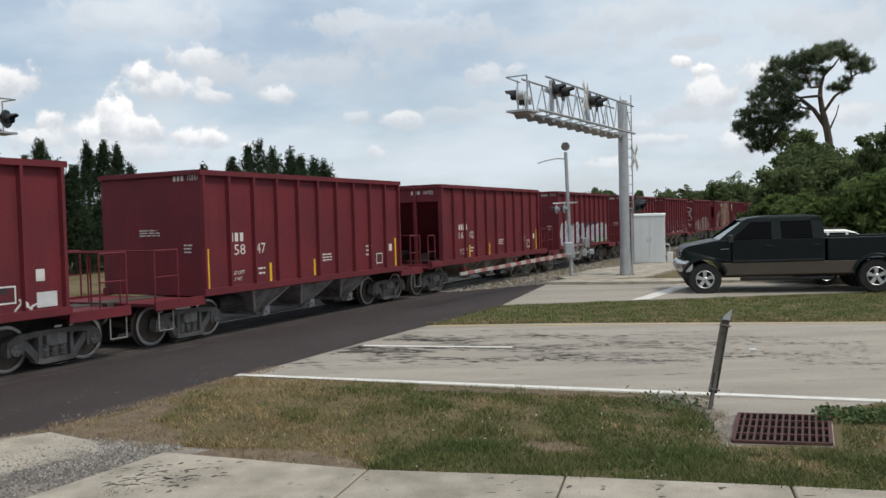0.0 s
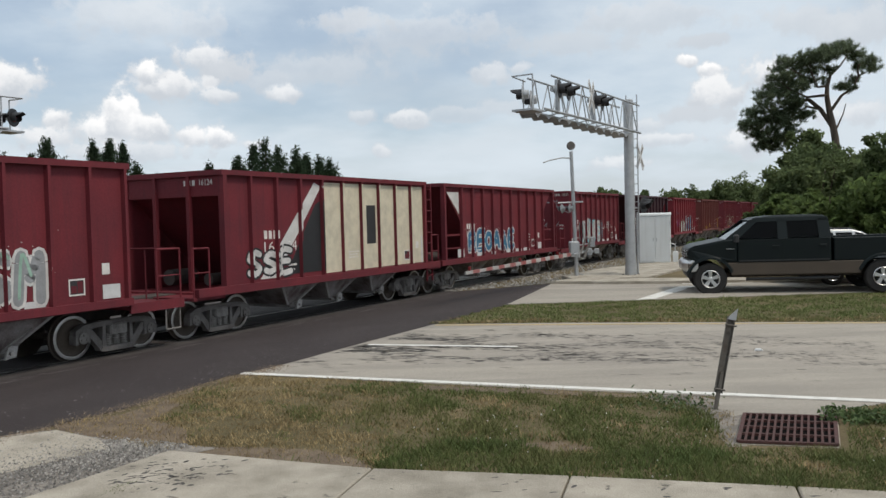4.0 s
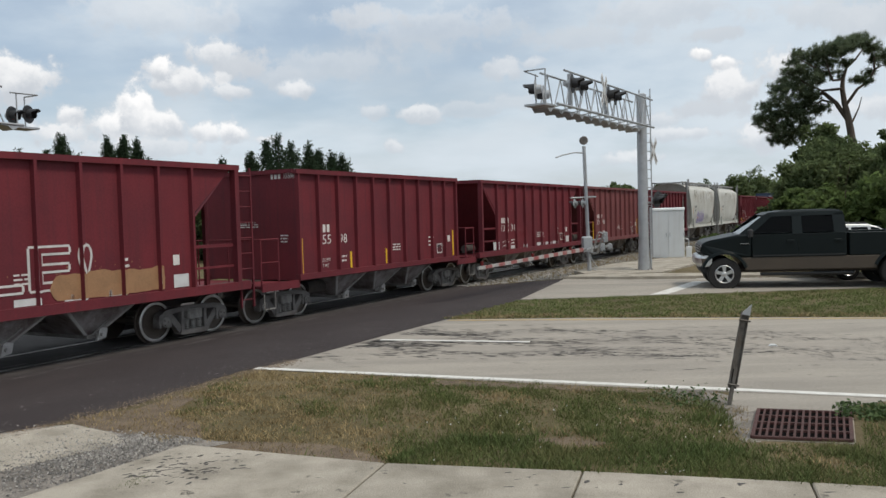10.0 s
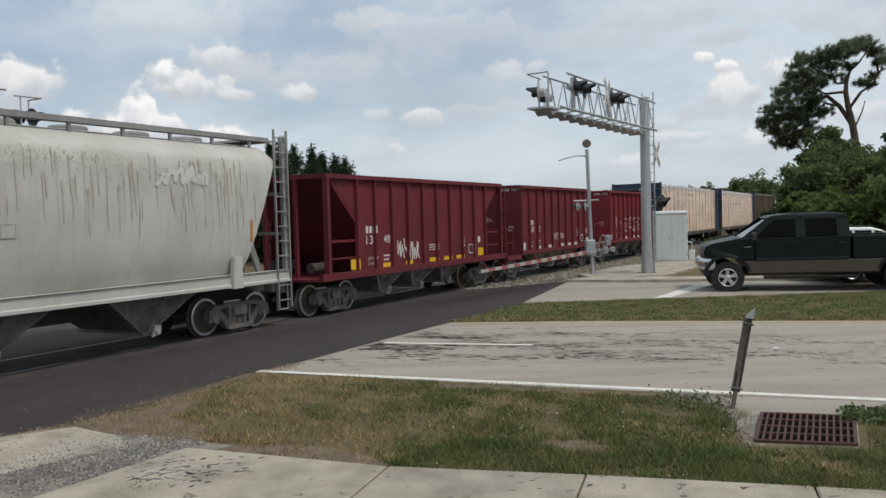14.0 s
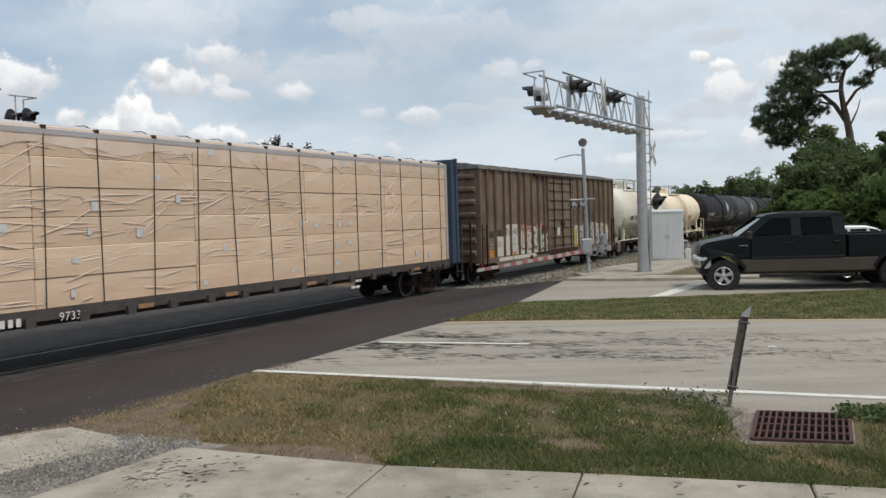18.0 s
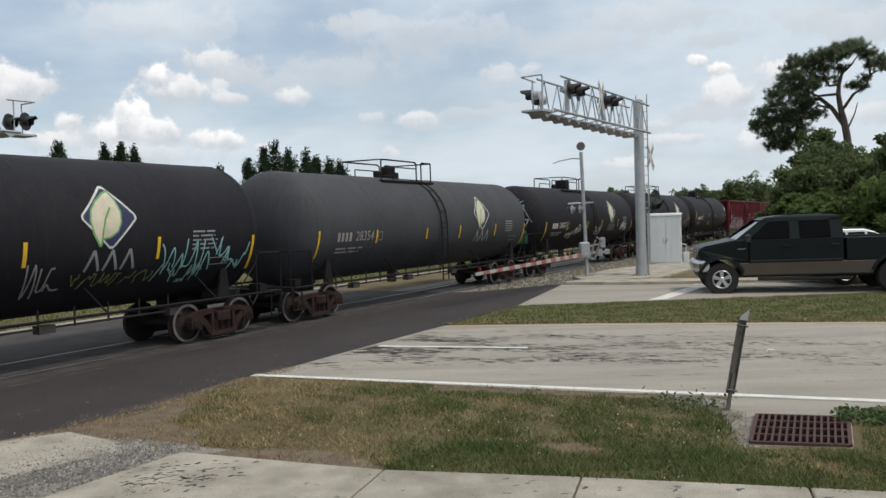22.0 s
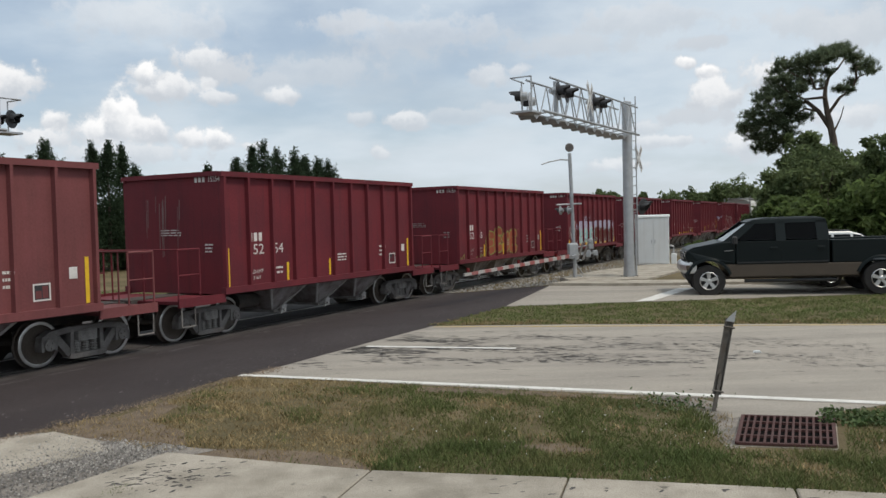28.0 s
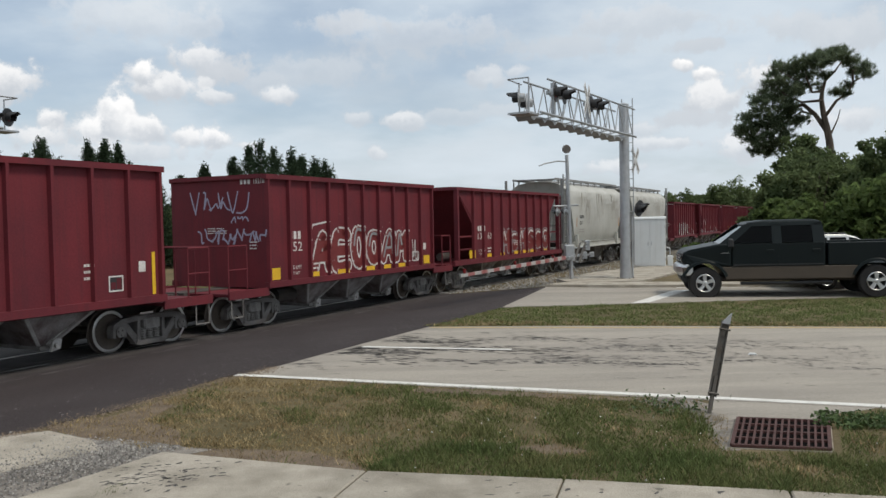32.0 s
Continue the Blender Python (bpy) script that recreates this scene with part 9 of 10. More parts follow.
    def done(self, name="graffiti", label=""):
        if not self.layers:
            return
        for first, layers in self.units():
            mats = sorted({m for _, m in layers})
            sh = Shape()
            for k, (polys, mat) in enumerate(layers, first):
                sh.slot = mats.index(mat)
                for i, q in enumerate(polys):
                    up = 0.003 + 0.0005 * (k % 100) + 0.00007 * (i % 6) + self.base
                    for piece, lift in self.surface(q):
                        sh.add([(x, y - up, z) for x, y, z in piece], [tuple(range(len(piece)))])
            part(name, sh, mats, self.wagon, label, fix=False)
        self.layers, self.base = [], min(0.008, self.base + 0.002)


def sheet_surface(posts, w=0.085, y=HALF - DEEP, face=HALF):
    def lay(q):
        out = [([(x, -y, z) for x, z in q], 0)]
        lo, hi = min(p[0] for p in q), max(p[0] for p in q)
        for c in posts:
            if lo < c + w / 2 and hi > c - w / 2:
                r = clip_x(list(q), c - w / 2 + 0.012, c + w / 2 - 0.012)
                if r:
                    out.append(([(x, -face, z) for x, z in r], 1))
        return out
    return lay


def end_surface(x):
    """Polygons as (across, up) on an end wall; across grows away from the viewer's side."""
    return lambda q: [([(x - 0.004, u, z) for u, z in q], 0)]


def tank_surface(zc, r):
    def lay(q):
        return [([(x, -math.sqrt(max(0.01, r * r - (z - zc) ** 2)) - 0.008, z) for x, z in b], 0) for b in bands(list(q), 0.045)]
    return lay


def head_surface(zc, r, knuckle):
    """On a tank's front head, by (across, up)."""
    def lay(q):
        res = []
        for b in bands(list(q), 0.045):
            out = []
            for u, z in b:
                k = min(1.0, math.hypot(u, z - zc) / r)
                out.append((knuckle - 0.47 * r * math.sqrt(max(0.0, 1 - k * k)) - 0.014, u, z))
            res.append((out, 0))
        return res
    return lay


class EndPaint(Paint):
    def done(self, name="graffiti", label=""):
        if not self.layers:
            return
        for first, layers in self.units():
            mats = sorted({m for _, m in layers})
            sh = Shape()
            for k, (polys, mat) in enumerate(layers, first):
                sh.slot = mats.index(mat)
                for i, q in enumerate(polys):
                    up = 0.003 + 0.0005 * (k % 100) + 0.00007 * (i % 6) + self.base
                    for piece, _ in self.surface(q):
                        sh.add([(x - up, y, z) for x, y, z in piece], [tuple(range(len(piece)))])
            part(name, sh, mats, self.wagon, label, fix=False)
        self.layers, self.base = [], min(0.008, self.base + 0.002)


BOX_POSTS = [i * 0.88 for i in range(1, 10)] + [0.045, 8.755]
SLOPE_POSTS = [1.42 + i * (11.2 - 2.84) / 9 for i in range(10)]
PLATE_POSTS = [0.97 * i for i in range(1, 10)]


def hopper_marks(i, number, style, kind):
    w = WAGONS[i][0]
    posts = {"box": BOX_POSTS, "slope": SLOPE_POSTS, "plate": PLATE_POSTS}[kind]
    x0 = {"box": 0.0, "slope": 1.0, "plate": 0.55}[kind]
    end = {"box": 8.8, "slope": 9.85, "plate": 9.7}[kind]
    rnd = random.Random(i)
    p = Paint(w, sheet_surface(posts))
    p.bars(x0 + 0.93, 2.24, x0 + 1.47, 2.47, 3, fill=0.66)
    p.text(number[:3], x0 + 0.93, 1.92, x0 + 1.47, 2.17)
    p.text(number[3:], x0 + 1.86, 1.92, x0 + 2.22, 2.17)
    p.done("wagon_number", "white painted wagon number")
    dim = "letter_dim" if style == "D" else "white_letter"
    p.text("LD LMT", x0 + 1.0, 1.45, x0 + 1.42, 1.54, dim).text("LT WT", x0 + 1.0, 1.30, x0 + 1.33, 1.38, dim).bars(x0 + 1.84, 1.40, x0 + 2.24, 1.64, 6, dim, 2, 0.75)
    p.bars(x0 + 4.62, 1.58, x0 + 5.2, 1.82, 9, dim, 3, 0.7).bars(end - 1.95, 1.62, end - 1.75, 2.0, 2, dim, 3, 0.7)
    p.done("data_stencil", "small white stencilled data")
    p.rect(end - 1.38, 1.34, end - 1.02, 1.66, dim).rect(end - 1.35, 1.37, end - 1.05, 1.63, "letter_black").rect(end - 1.33, 1.39, end - 1.21, 1.53, ORDER[i][1]).rect(end - 1.19, 1.39, end - 1.07, 1.61, ORDER[i][1])
    p.done("data_box")
    p.rect(end - 0.62, 1.7, end - 0.44, 1.92, dim)
    p.done("card_holder")
    xs0 = x0 if kind != "plate" else 0.0
    if style in ("Y", "D"):
        for a, b, c, d in ((xs0 + 0.13, 1.19, xs0 + 0.22, 2.1), (xs0 + 2.34, 1.2, xs0 + 2.43, 1.66), (xs0 + 4.2, 1.21, xs0 + 4.28, 1.66), (end - 0.27, 1.21, end - 0.18, 2.1)):
            p.rect(a, b, c, d, "yellow_mark")
            p.done("reflector", "yellow reflective strip")
    elif style in ("P", "W"):
        m = "yellow_mark" if style == "P" else "sign_white"
        for k, (a, b, c) in enumerate(((xs0 + 0.12, 0.40, 0.30), (xs0 + 1.78, 0.42, 0.13), (xs0 + 3.1, 0.42, 0.12), (xs0 + 4.6, 0.46, 0.13), (xs0 + 5.6, 0.42, 0.12), (xs0 + 6.5, 0.42, 0.12), (end - 0.62, 0.42, 0.28))):
            p.rect(a, 1.2 if c < 0.2 else 1.22, a + b, (1.2 if c < 0.2 else 1.22) + c, m)
            p.done("reflector", "yellow reflective patch" if style == "P" else "white reflective patch")
    else:
        p.rect(end - 0.27, 1.21, end - 0.18, 2.1, "sign_white")
        p.done("reflector", "white reflective strip")
    if kind == "box":
        e = EndPaint(w, end_surface(0.0))
        e.bars(-0.76, 3.67, -1.12, 3.80, 3, fill=0.65).text(number, -1.20, 3.67, -1.54, 3.80)
        e.done("wagon_number")
        e.bars(0.38, 2.42, -0.30, 2.60, 12, dim, 3, 0.75)
        e.bars(-1.02, 2.02, -1.34, 2.26, 5, dim, 3, 0.75)
        e.done("data_stencil")
    elif kind == "plate":
        e = EndPaint(w, end_surface(0.01))
        e.bars(-0.4, 3.56, -0.8, 3.70, 3, fill=0.65).text(number, -0.9, 3.56, -1.3, 3.70)
        e.done("wagon_number")


NUMBERS = {0: ("15882", "W"), 1: ("15847", "Y"), 2: ("16102", "Y"), 3: ("15449", "-"), 4: ("15172", "Y"), 5: ("13076", "W"), 6: ("15868", "W"), 7: ("16124", "-"), 8: ("13152", "W"), 9: ("15839", "W"),
           10: ("13194", "Y"), 11: ("15846", "W"), 12: ("18068", "Y"), 13: ("15927", "P"), 14: ("15957", "P"), 15: ("13137", "W"), 16: ("15598", "Y"), 17: ("13231", "W"), 18: ("13180", "Y"), 19: ("13177", "P"),
           22: ("13148", "P"), 23: ("15827", "W"), 24: ("15567", "W"), 35: ("13215", "W"), 36: ("13290", "D"), 37: ("15804", "Y"), 38: ("15254", "Y"), 39: ("15283", "D"), 40: ("15819", "P"), 41: ("15593", "Y"),
           42: ("15526", "P"), 43: ("15636", "Y"), 44: ("15218", "P"), 45: ("13163", "P"), 48: ("15530", "W"), 49: ("13170", "W"), 50: ("15561", "Y"), 51: ("15266", "P"), 52: ("13144", "W")}


def on(i):
    kind = ORDER[i][0]
    return Paint(WAGONS[i][0], sheet_surface({"box": BOX_POSTS, "slope": SLOPE_POSTS, "plate": PLATE_POSTS}[kind]))


def front(i):
    return EndPaint(WAGONS[i][0], end_surface(0.0))


def hopper_graffiti():
    p = on(0)
    p.rect(6.0, 1.2, 7.0, 1.55, "sign_white").done("reflector", "white painted patch")
    p.tag(7.7, 1.2, 8.3, 1.45, "sp_white", 3, 0.04, 2).done("graffiti", "small white spray-painted scrawl")
    p = on(3)
    p.cloud(0.4, 1.2, 8.45, 2.35, "sp_navy", 3).piece(0.5, 1.25, 8.4, 2.3, 8, "sp_lilac", "sp_white", 31, 0.30, "sp_mint")
    p.cloud(5.9, 1.15, 8.4, 1.5, "sp_mint", 9).done("graffiti", "white and lilac spray-painted letters")
    p = on(5)
    p.tag(1.4, 1.45, 3.0, 2.2, "sp_blue", 5, 0.03, 5).tag(2.9, 1.3, 5.1, 2.35, "sp_cyan", 6, 0.03, 5).tag(5.2, 1.4, 7.2, 2.3, "sp_blue", 7, 0.03, 5).done("graffiti", "thin blue spray-painted scrawls")
    p = on(6)
    p.tag(0.05, 1.3, 0.7, 2.0, "sp_rust", 8, 0.05, 2).rect(0.05, 1.16, 0.6, 1.42, "sp_cream").piece(0.8, 1.2, 3.3, 2.05, 4, "sp_mint", "sp_cream", 62, 0.3).piece(3.55, 1.2, 6.95, 2.3, 5, "sp_grey", "sp_white", 63, 0.3, "sp_mint")
    p.done("graffiti", "grey and mint spray-painted letters")
    e = front(6)
    e.tag(1.35, 3.3, 0.1, 3.7, "sp_white", 9, 0.035, 4).piece(1.1, 2.0, -1.3, 3.2, 3, "red_oxide", "sp_white", 64, 0.42).tag(-0.9, 1.4, -1.4, 1.85, "sp_white", 4, 0.03, 3)
    e.done("graffiti", "white outlined spray-painted letters on the end")
    p = on(7)
    p.rect(4.05, 1.22, 9.62, 3.72, "sp_cream").rect(6.15, 1.95, 6.65, 3.1, "letter_black").add([[(1.3, 1.25), (1.9, 1.25), (3.9, 3.6), (3.6, 3.7)]], "sp_white").add([[(2.3, 1.3), (3.9, 1.3), (4.04, 3.3), (3.6, 3.1)]], "sp_black")
    p.piece(0.8, 1.25, 2.6, 2.1, 3, "sp_white", "sp_black", 71, 0.25).done("painted_panel", "cream painted panels with a black bar")
    p = on(8)
    p.add([[(0.35, 3.6), (1.3, 2.8), (1.3, 3.6)]], "sp_white").piece(2.0, 1.3, 6.5, 2.2, 6, "sp_blue", "sp_white", 81, 0.26).done("graffiti", "blue and white spray-painted letters")
    p = on(9)
    p.cloud(1.55, 1.2, 5.45, 2.5, "sp_cyan", 12).piece(2.1, 1.22, 5.2, 2.42, 5, "sp_grey", "sp_white", 93, 0.34, "sp_white").piece(1.6, 1.4, 2.2, 2.3, 1, "sp_black", "sp_grey", 94, 0.4)
    p.tag(5.6, 1.85, 7.3, 2.4, "sp_white", 10, 0.04, 5).done("graffiti", "grey spray-painted letters edged with cyan")
    e = front(9)
    e.tag(0.9, 2.8, -1.4, 3.45, "sp_grey", 11, 0.045, 4).tag(0.8, 1.9, -0.9, 2.4, "sp_grey", 12, 0.03, 4).done("graffiti", "faint grey scrawls on the end wall")
    p = on(11)
    p.add([[(1.57, 2.9), (1.72, 2.52), (2.2, 2.52), (2.31, 2.9), (2.05, 2.7), (1.94, 2.72), (1.8, 2.7)]], "sp_blue").cloud(1.52, 1.6, 2.4, 2.3, "sp_navy", 4, 10).cloud(1.62, 1.75, 2.3, 2.22, "sp_magenta", 5, 10)
    p.rect(1.84, 1.24, 2.1, 1.55, "sp_white").cloud(2.5, 1.2, 4.4, 2.1, "sp_mint", 14).piece(2.6, 1.22, 4.4, 2.05, 5, "sp_white", "sp_mint", 113, 0.25)
    p.cloud(4.4, 1.2, 7.1, 2.5, "sp_white", 15).piece(4.6, 1.3, 7.0, 2.35, 4, "sp_blue", "sp_navy", 114, 0.3, "sp_aqua").done("graffiti", "blue, white and pink spray-painted letters")
    p = on(12)
    p.tag(7.2, 1.5, 7.6, 2.2, "sp_white", 20, 0.04, 2).done("graffiti", "small white scrawl")
    p = on(13)
    p.piece(1.9, 1.22, 7.0, 2.42, 6, "sp_black", "sp_cream", 131, 0.36, "sp_green").tag(8.3, 2.5, 8.55, 3.15, "sp_white", 21, 0.03, 3).tag(1.0, 1.4, 1.5, 2.0, "sp_lilac", 22, 0.03, 2).done("graffiti", "black spray-painted letters with cream outline")
    p = on(14)
    p.cloud(1.5, 1.2, 5.6, 2.45, "sp_pink", 16, 60).cloud(2.0, 1.9, 2.9, 2.5, "sp_mint", 17, 10)
    p.bold("D", 1.8, 1.3, 2.5, 1.85, "sp_blue", 0.09).bold("RiANT", 2.72, 1.3, 4.9, 2.4, "letter_black", 0.13).bold("RiANT", 2.72, 1.3, 4.9, 2.4, "sp_blue", 0.075)
    p.bold("RiANT", 2.74, 1.34, 4.92, 2.42, "sp_aqua", 0.02)
    p.tag(0.0, 2.0, 0.68, 2.55, "sp_white", 23, 0.05, 3).tag(5.5, 1.98, 6.2, 2.45, "sp_lilac", 24, 0.035, 4).tag(6.4, 1.95, 7.15, 2.4, "sp_white", 25, 0.045, 3).cloud(6.3, 1.4, 7.0, 1.9, "sp_brown", 5, 8)
    p.rect(2.73, 1.19, 3.0, 1.28, "sp_white").rect(3.61, 1.19, 4.1, 1.29, "sp_white").done("graffiti", "blue and mint spray-painted letters on pink")
    e = front(14)
    e.piece(1.6, 2.2, -0.8, 2.95, 3, "red_oxide", "sp_lilac", 141, 0.4).tag(-0.7, 2.55, -1.15, 2.98, "sp_lilac", 26, 0.03, 3).done("graffiti", "pale outlined letters on the end wall")
    p = on(15)
    p.cloud(1.6, 1.2, 3.2, 2.1, "sp_pink", 18).piece(1.7, 1.25, 3.3, 1.95, 3, "sp_rust", "sp_cream", 151, 0.25)
    p.bold("ISLE!", 3.5, 1.45, 7.2, 2.22, "sp_white", 0.05).text("ISLE!", 3.5, 1.45, 7.2, 2.22, "red_oxide").cloud(6.3, 1.2, 9.0, 1.75, "sp_rust", 19, 14).done("graffiti", "white outlined spray-painted letters")
    p = on(22)
    p.tag(3.6, 1.3, 4.2, 2.1, "sp_white", 27, 0.055, 3).tag(4.35, 1.3, 4.95, 2.1, "sp_white", 28, 0.055, 3).done("graffiti", "two white spray-painted scrawls")
    p = on(23)
    p.tag(3.8, 1.45, 4.5, 1.95, "sp_white", 29, 0.03, 3).done("graffiti", "small white scrawl")
    p = on(24)
    p.piece(2.6, 1.6, 7.8, 2.4, 5, "red_bright", "sp_white", 241, 0.2).done("graffiti", "white outlined spray-painted letters")
    p = on(35)
    p.cloud(1.75, 1.2, 9.5, 1.9, "sp_white", 30, 30).piece(1.8, 1.2, 9.6, 2.2, 8, "sp_aqua", "sp_white", 351, 0.28, "sp_navy").done("graffiti", "pale cyan spray-painted letters")
    p = on(37)
    p.tag(2.7, 1.6, 3.6, 2.4, "sp_purple", 33, 0.035, 2).tag(3.7, 1.6, 5.4, 2.5, "sp_purple", 34, 0.035, 4).done("graffiti", "thin purple spray-painted scrawls")
    e = front(37)
    e.cloud(1.55, 1.9, -1.4, 3.4, "sp_white", 35, 24).piece(1.3, 2.05, -1.2, 3.25, 3, "sp_grey", "sp_black", 371, 0.55, "sp_lilac").done("graffiti", "large grey bubble letters on the end wall")
    p = on(39)
    p.piece(2.6, 1.25, 5.7, 2.3, 4, "sp_orange", "sp_lime", 391, 0.34).tag(1.6, 1.15, 2.5, 1.4, "sp_lime", 36, 0.04, 4).tag(0.1, 1.15, 0.6, 1.4, "sp_lime", 37, 0.03, 2).done("graffiti", "orange spray-painted letters edged with lime")
    p = on(40)
    p.cloud(1.5, 1.2, 8.6, 2.4, "sp_brown", 38, 30).cloud(1.6, 1.9, 8.5, 2.5, "sp_lilac", 39, 26).piece(1.7, 1.22, 4.6, 2.2, 4, "sp_aqua", "sp_white", 401, 0.3).piece(4.7, 1.22, 8.5, 2.1, 4, "sp_brown", "sp_grey", 402, 0.4).tag(2.9, 2.4, 3.9, 2.75, "sp_lilac", 38, 0.03, 4)
    p.tag(0.2, 1.4, 1.2, 2.3, "sp_white", 40, 0.03, 4).done("graffiti", "pale and brown spray-painted letters")
    p = on(42)
    p.rect(7.55, 1.3, 7.95, 1.62, "sp_cream").done("reflector", "cream painted patch")
    for i, sd in ((43, 3), (38, 6)):
        e = front(i)
        for k in range(15):
            rnd = random.Random(sd * 20 + k)
            u, z = rnd.uniform(0.9, -0.3), rnd.uniform(3.0, 3.5)
            e.stroke([(u, z), (u + 0.02, z - rnd.uniform(0.3, 1.2))], rnd.uniform(0.008, 0.025), "drip_pale")
        e.done("drip_stain", "pale dried drips on the end wall")
    p = on(44)
    p.stroke([(1.8, 2.2), (1.95, 2.6), (2.6, 2.68)], 0.05, "sp_white").piece(1.85, 1.25, 3.8, 2.6, 2, "sp_red", "sp_white", 441, 0.3).piece(3.8, 1.3, 7.1, 2.5, 4, "sp_red", "sp_white", 444, 0.36, "sp_grey").tag(7.4, 1.3, 7.9, 2.1, "sp_white", 41, 0.035, 2)
    p.done("graffiti", "white outlined spray-painted letters")
    e = front(44)
    e.tag(0.95, 2.9, -1.0, 3.5, "sp_lilac", 42, 0.04, 6).tag(-0.4, 2.7, -0.95, 2.9, "sp_lilac", 43, 0.035, 3).tag(0.8, 2.15, -1.6, 2.55, "sp_lilac", 44, 0.045, 9).done("graffiti", "pale scrawled letters on the end wall")
    p = on(45)
    p.piece(4.2, 1.25, 9.9, 2.3, 6, "sp_red", "sp_grey", 451, 0.32, "sp_white").done("graffiti", "faded grey spray-painted letters")
    p = on(48)
    p.piece(2.0, 1.3, 6.0, 2.2, 5, "sp_grey", "sp_white", 481, 0.3).done("graffiti", "grey spray-painted letters")


def covered_marks():
    def side(q):
        prof = [(1.38, 1.43), (1.46, 1.55), (1.55, 1.85), (1.60, 2.3), (1.62, 3.0), (1.60, 3.7), (1.575, 4.05), (1.5, 4.17)]
        return [([(x, -float(np.interp(z, [b for _, b in prof], [a for a, _ in prof])) - 0.006, z) for x, z in q], 0)]
    for i, num in ((20, "008"), (21, "041"), (46, "017"), (47, "025")):
        p = Paint(WAGONS[i][0], side)
        p.bars(2.58, 2.68, 3.28, 2.88, 4, "letter_black", 1, 0.6).text(num, 2.57, 2.35, 3.14, 2.55, "letter_black").done("wagon_number", "black painted wagon number")
        p.bars(2.58, 1.95, 3.5, 2.2, 9, "letter_dim", 2, 0.6).rect(4.0, 2.45, 4.3, 2.7, "letter_dim").rect(4.02, 2.47, 4.28, 2.68, "hopper_grey").done("data_stencil")
        p.rect(2.04, 2.24, 2.12, 2.72, "patch_orange").rect(10.2, 2.2, 10.28, 2.7, "patch_orange").done("reflector", "faded orange strip")
        p.drips(2.3, 10.4, 2.4, 4.08, "stain_grime", 90 + i, 70).mist(3.8, 3.7, 6.6, 4.1, "stain_grime", 50 + i, 260).mist(6.6, 3.2, 9.9, 4.0, "stain_grime", 70 + i, 520).mist(7.2, 3.4, 9.2, 3.95, "hopper_pale", 80 + i, 420)
        p.tag(7.5, 3.45, 8.9, 3.9, "hopper_pale", 45 + i, 0.09, 5).done("stain", "grimy streaks and pale worn patches on the side")
    p = Paint(WAGONS[20][0], side)
    p.cloud(3.4, 1.45, 6.4, 2.5, "sp_lilac", 52, 20).piece(3.6, 1.46, 6.2, 2.4, 4, "sp_purple", "sp_lilac", 201, 0.4, "sp_lilac").rect(3.9, 1.85, 4.1, 2.0, "patch_orange").tag(7.0, 1.7, 8.2, 2.25, "sp_grey", 54, 0.05, 4).tag(6.4, 1.75, 6.9, 2.0, "sp_grey", 55, 0.05, 2)
    p.done("graffiti", "faded purple spray-painted letters")


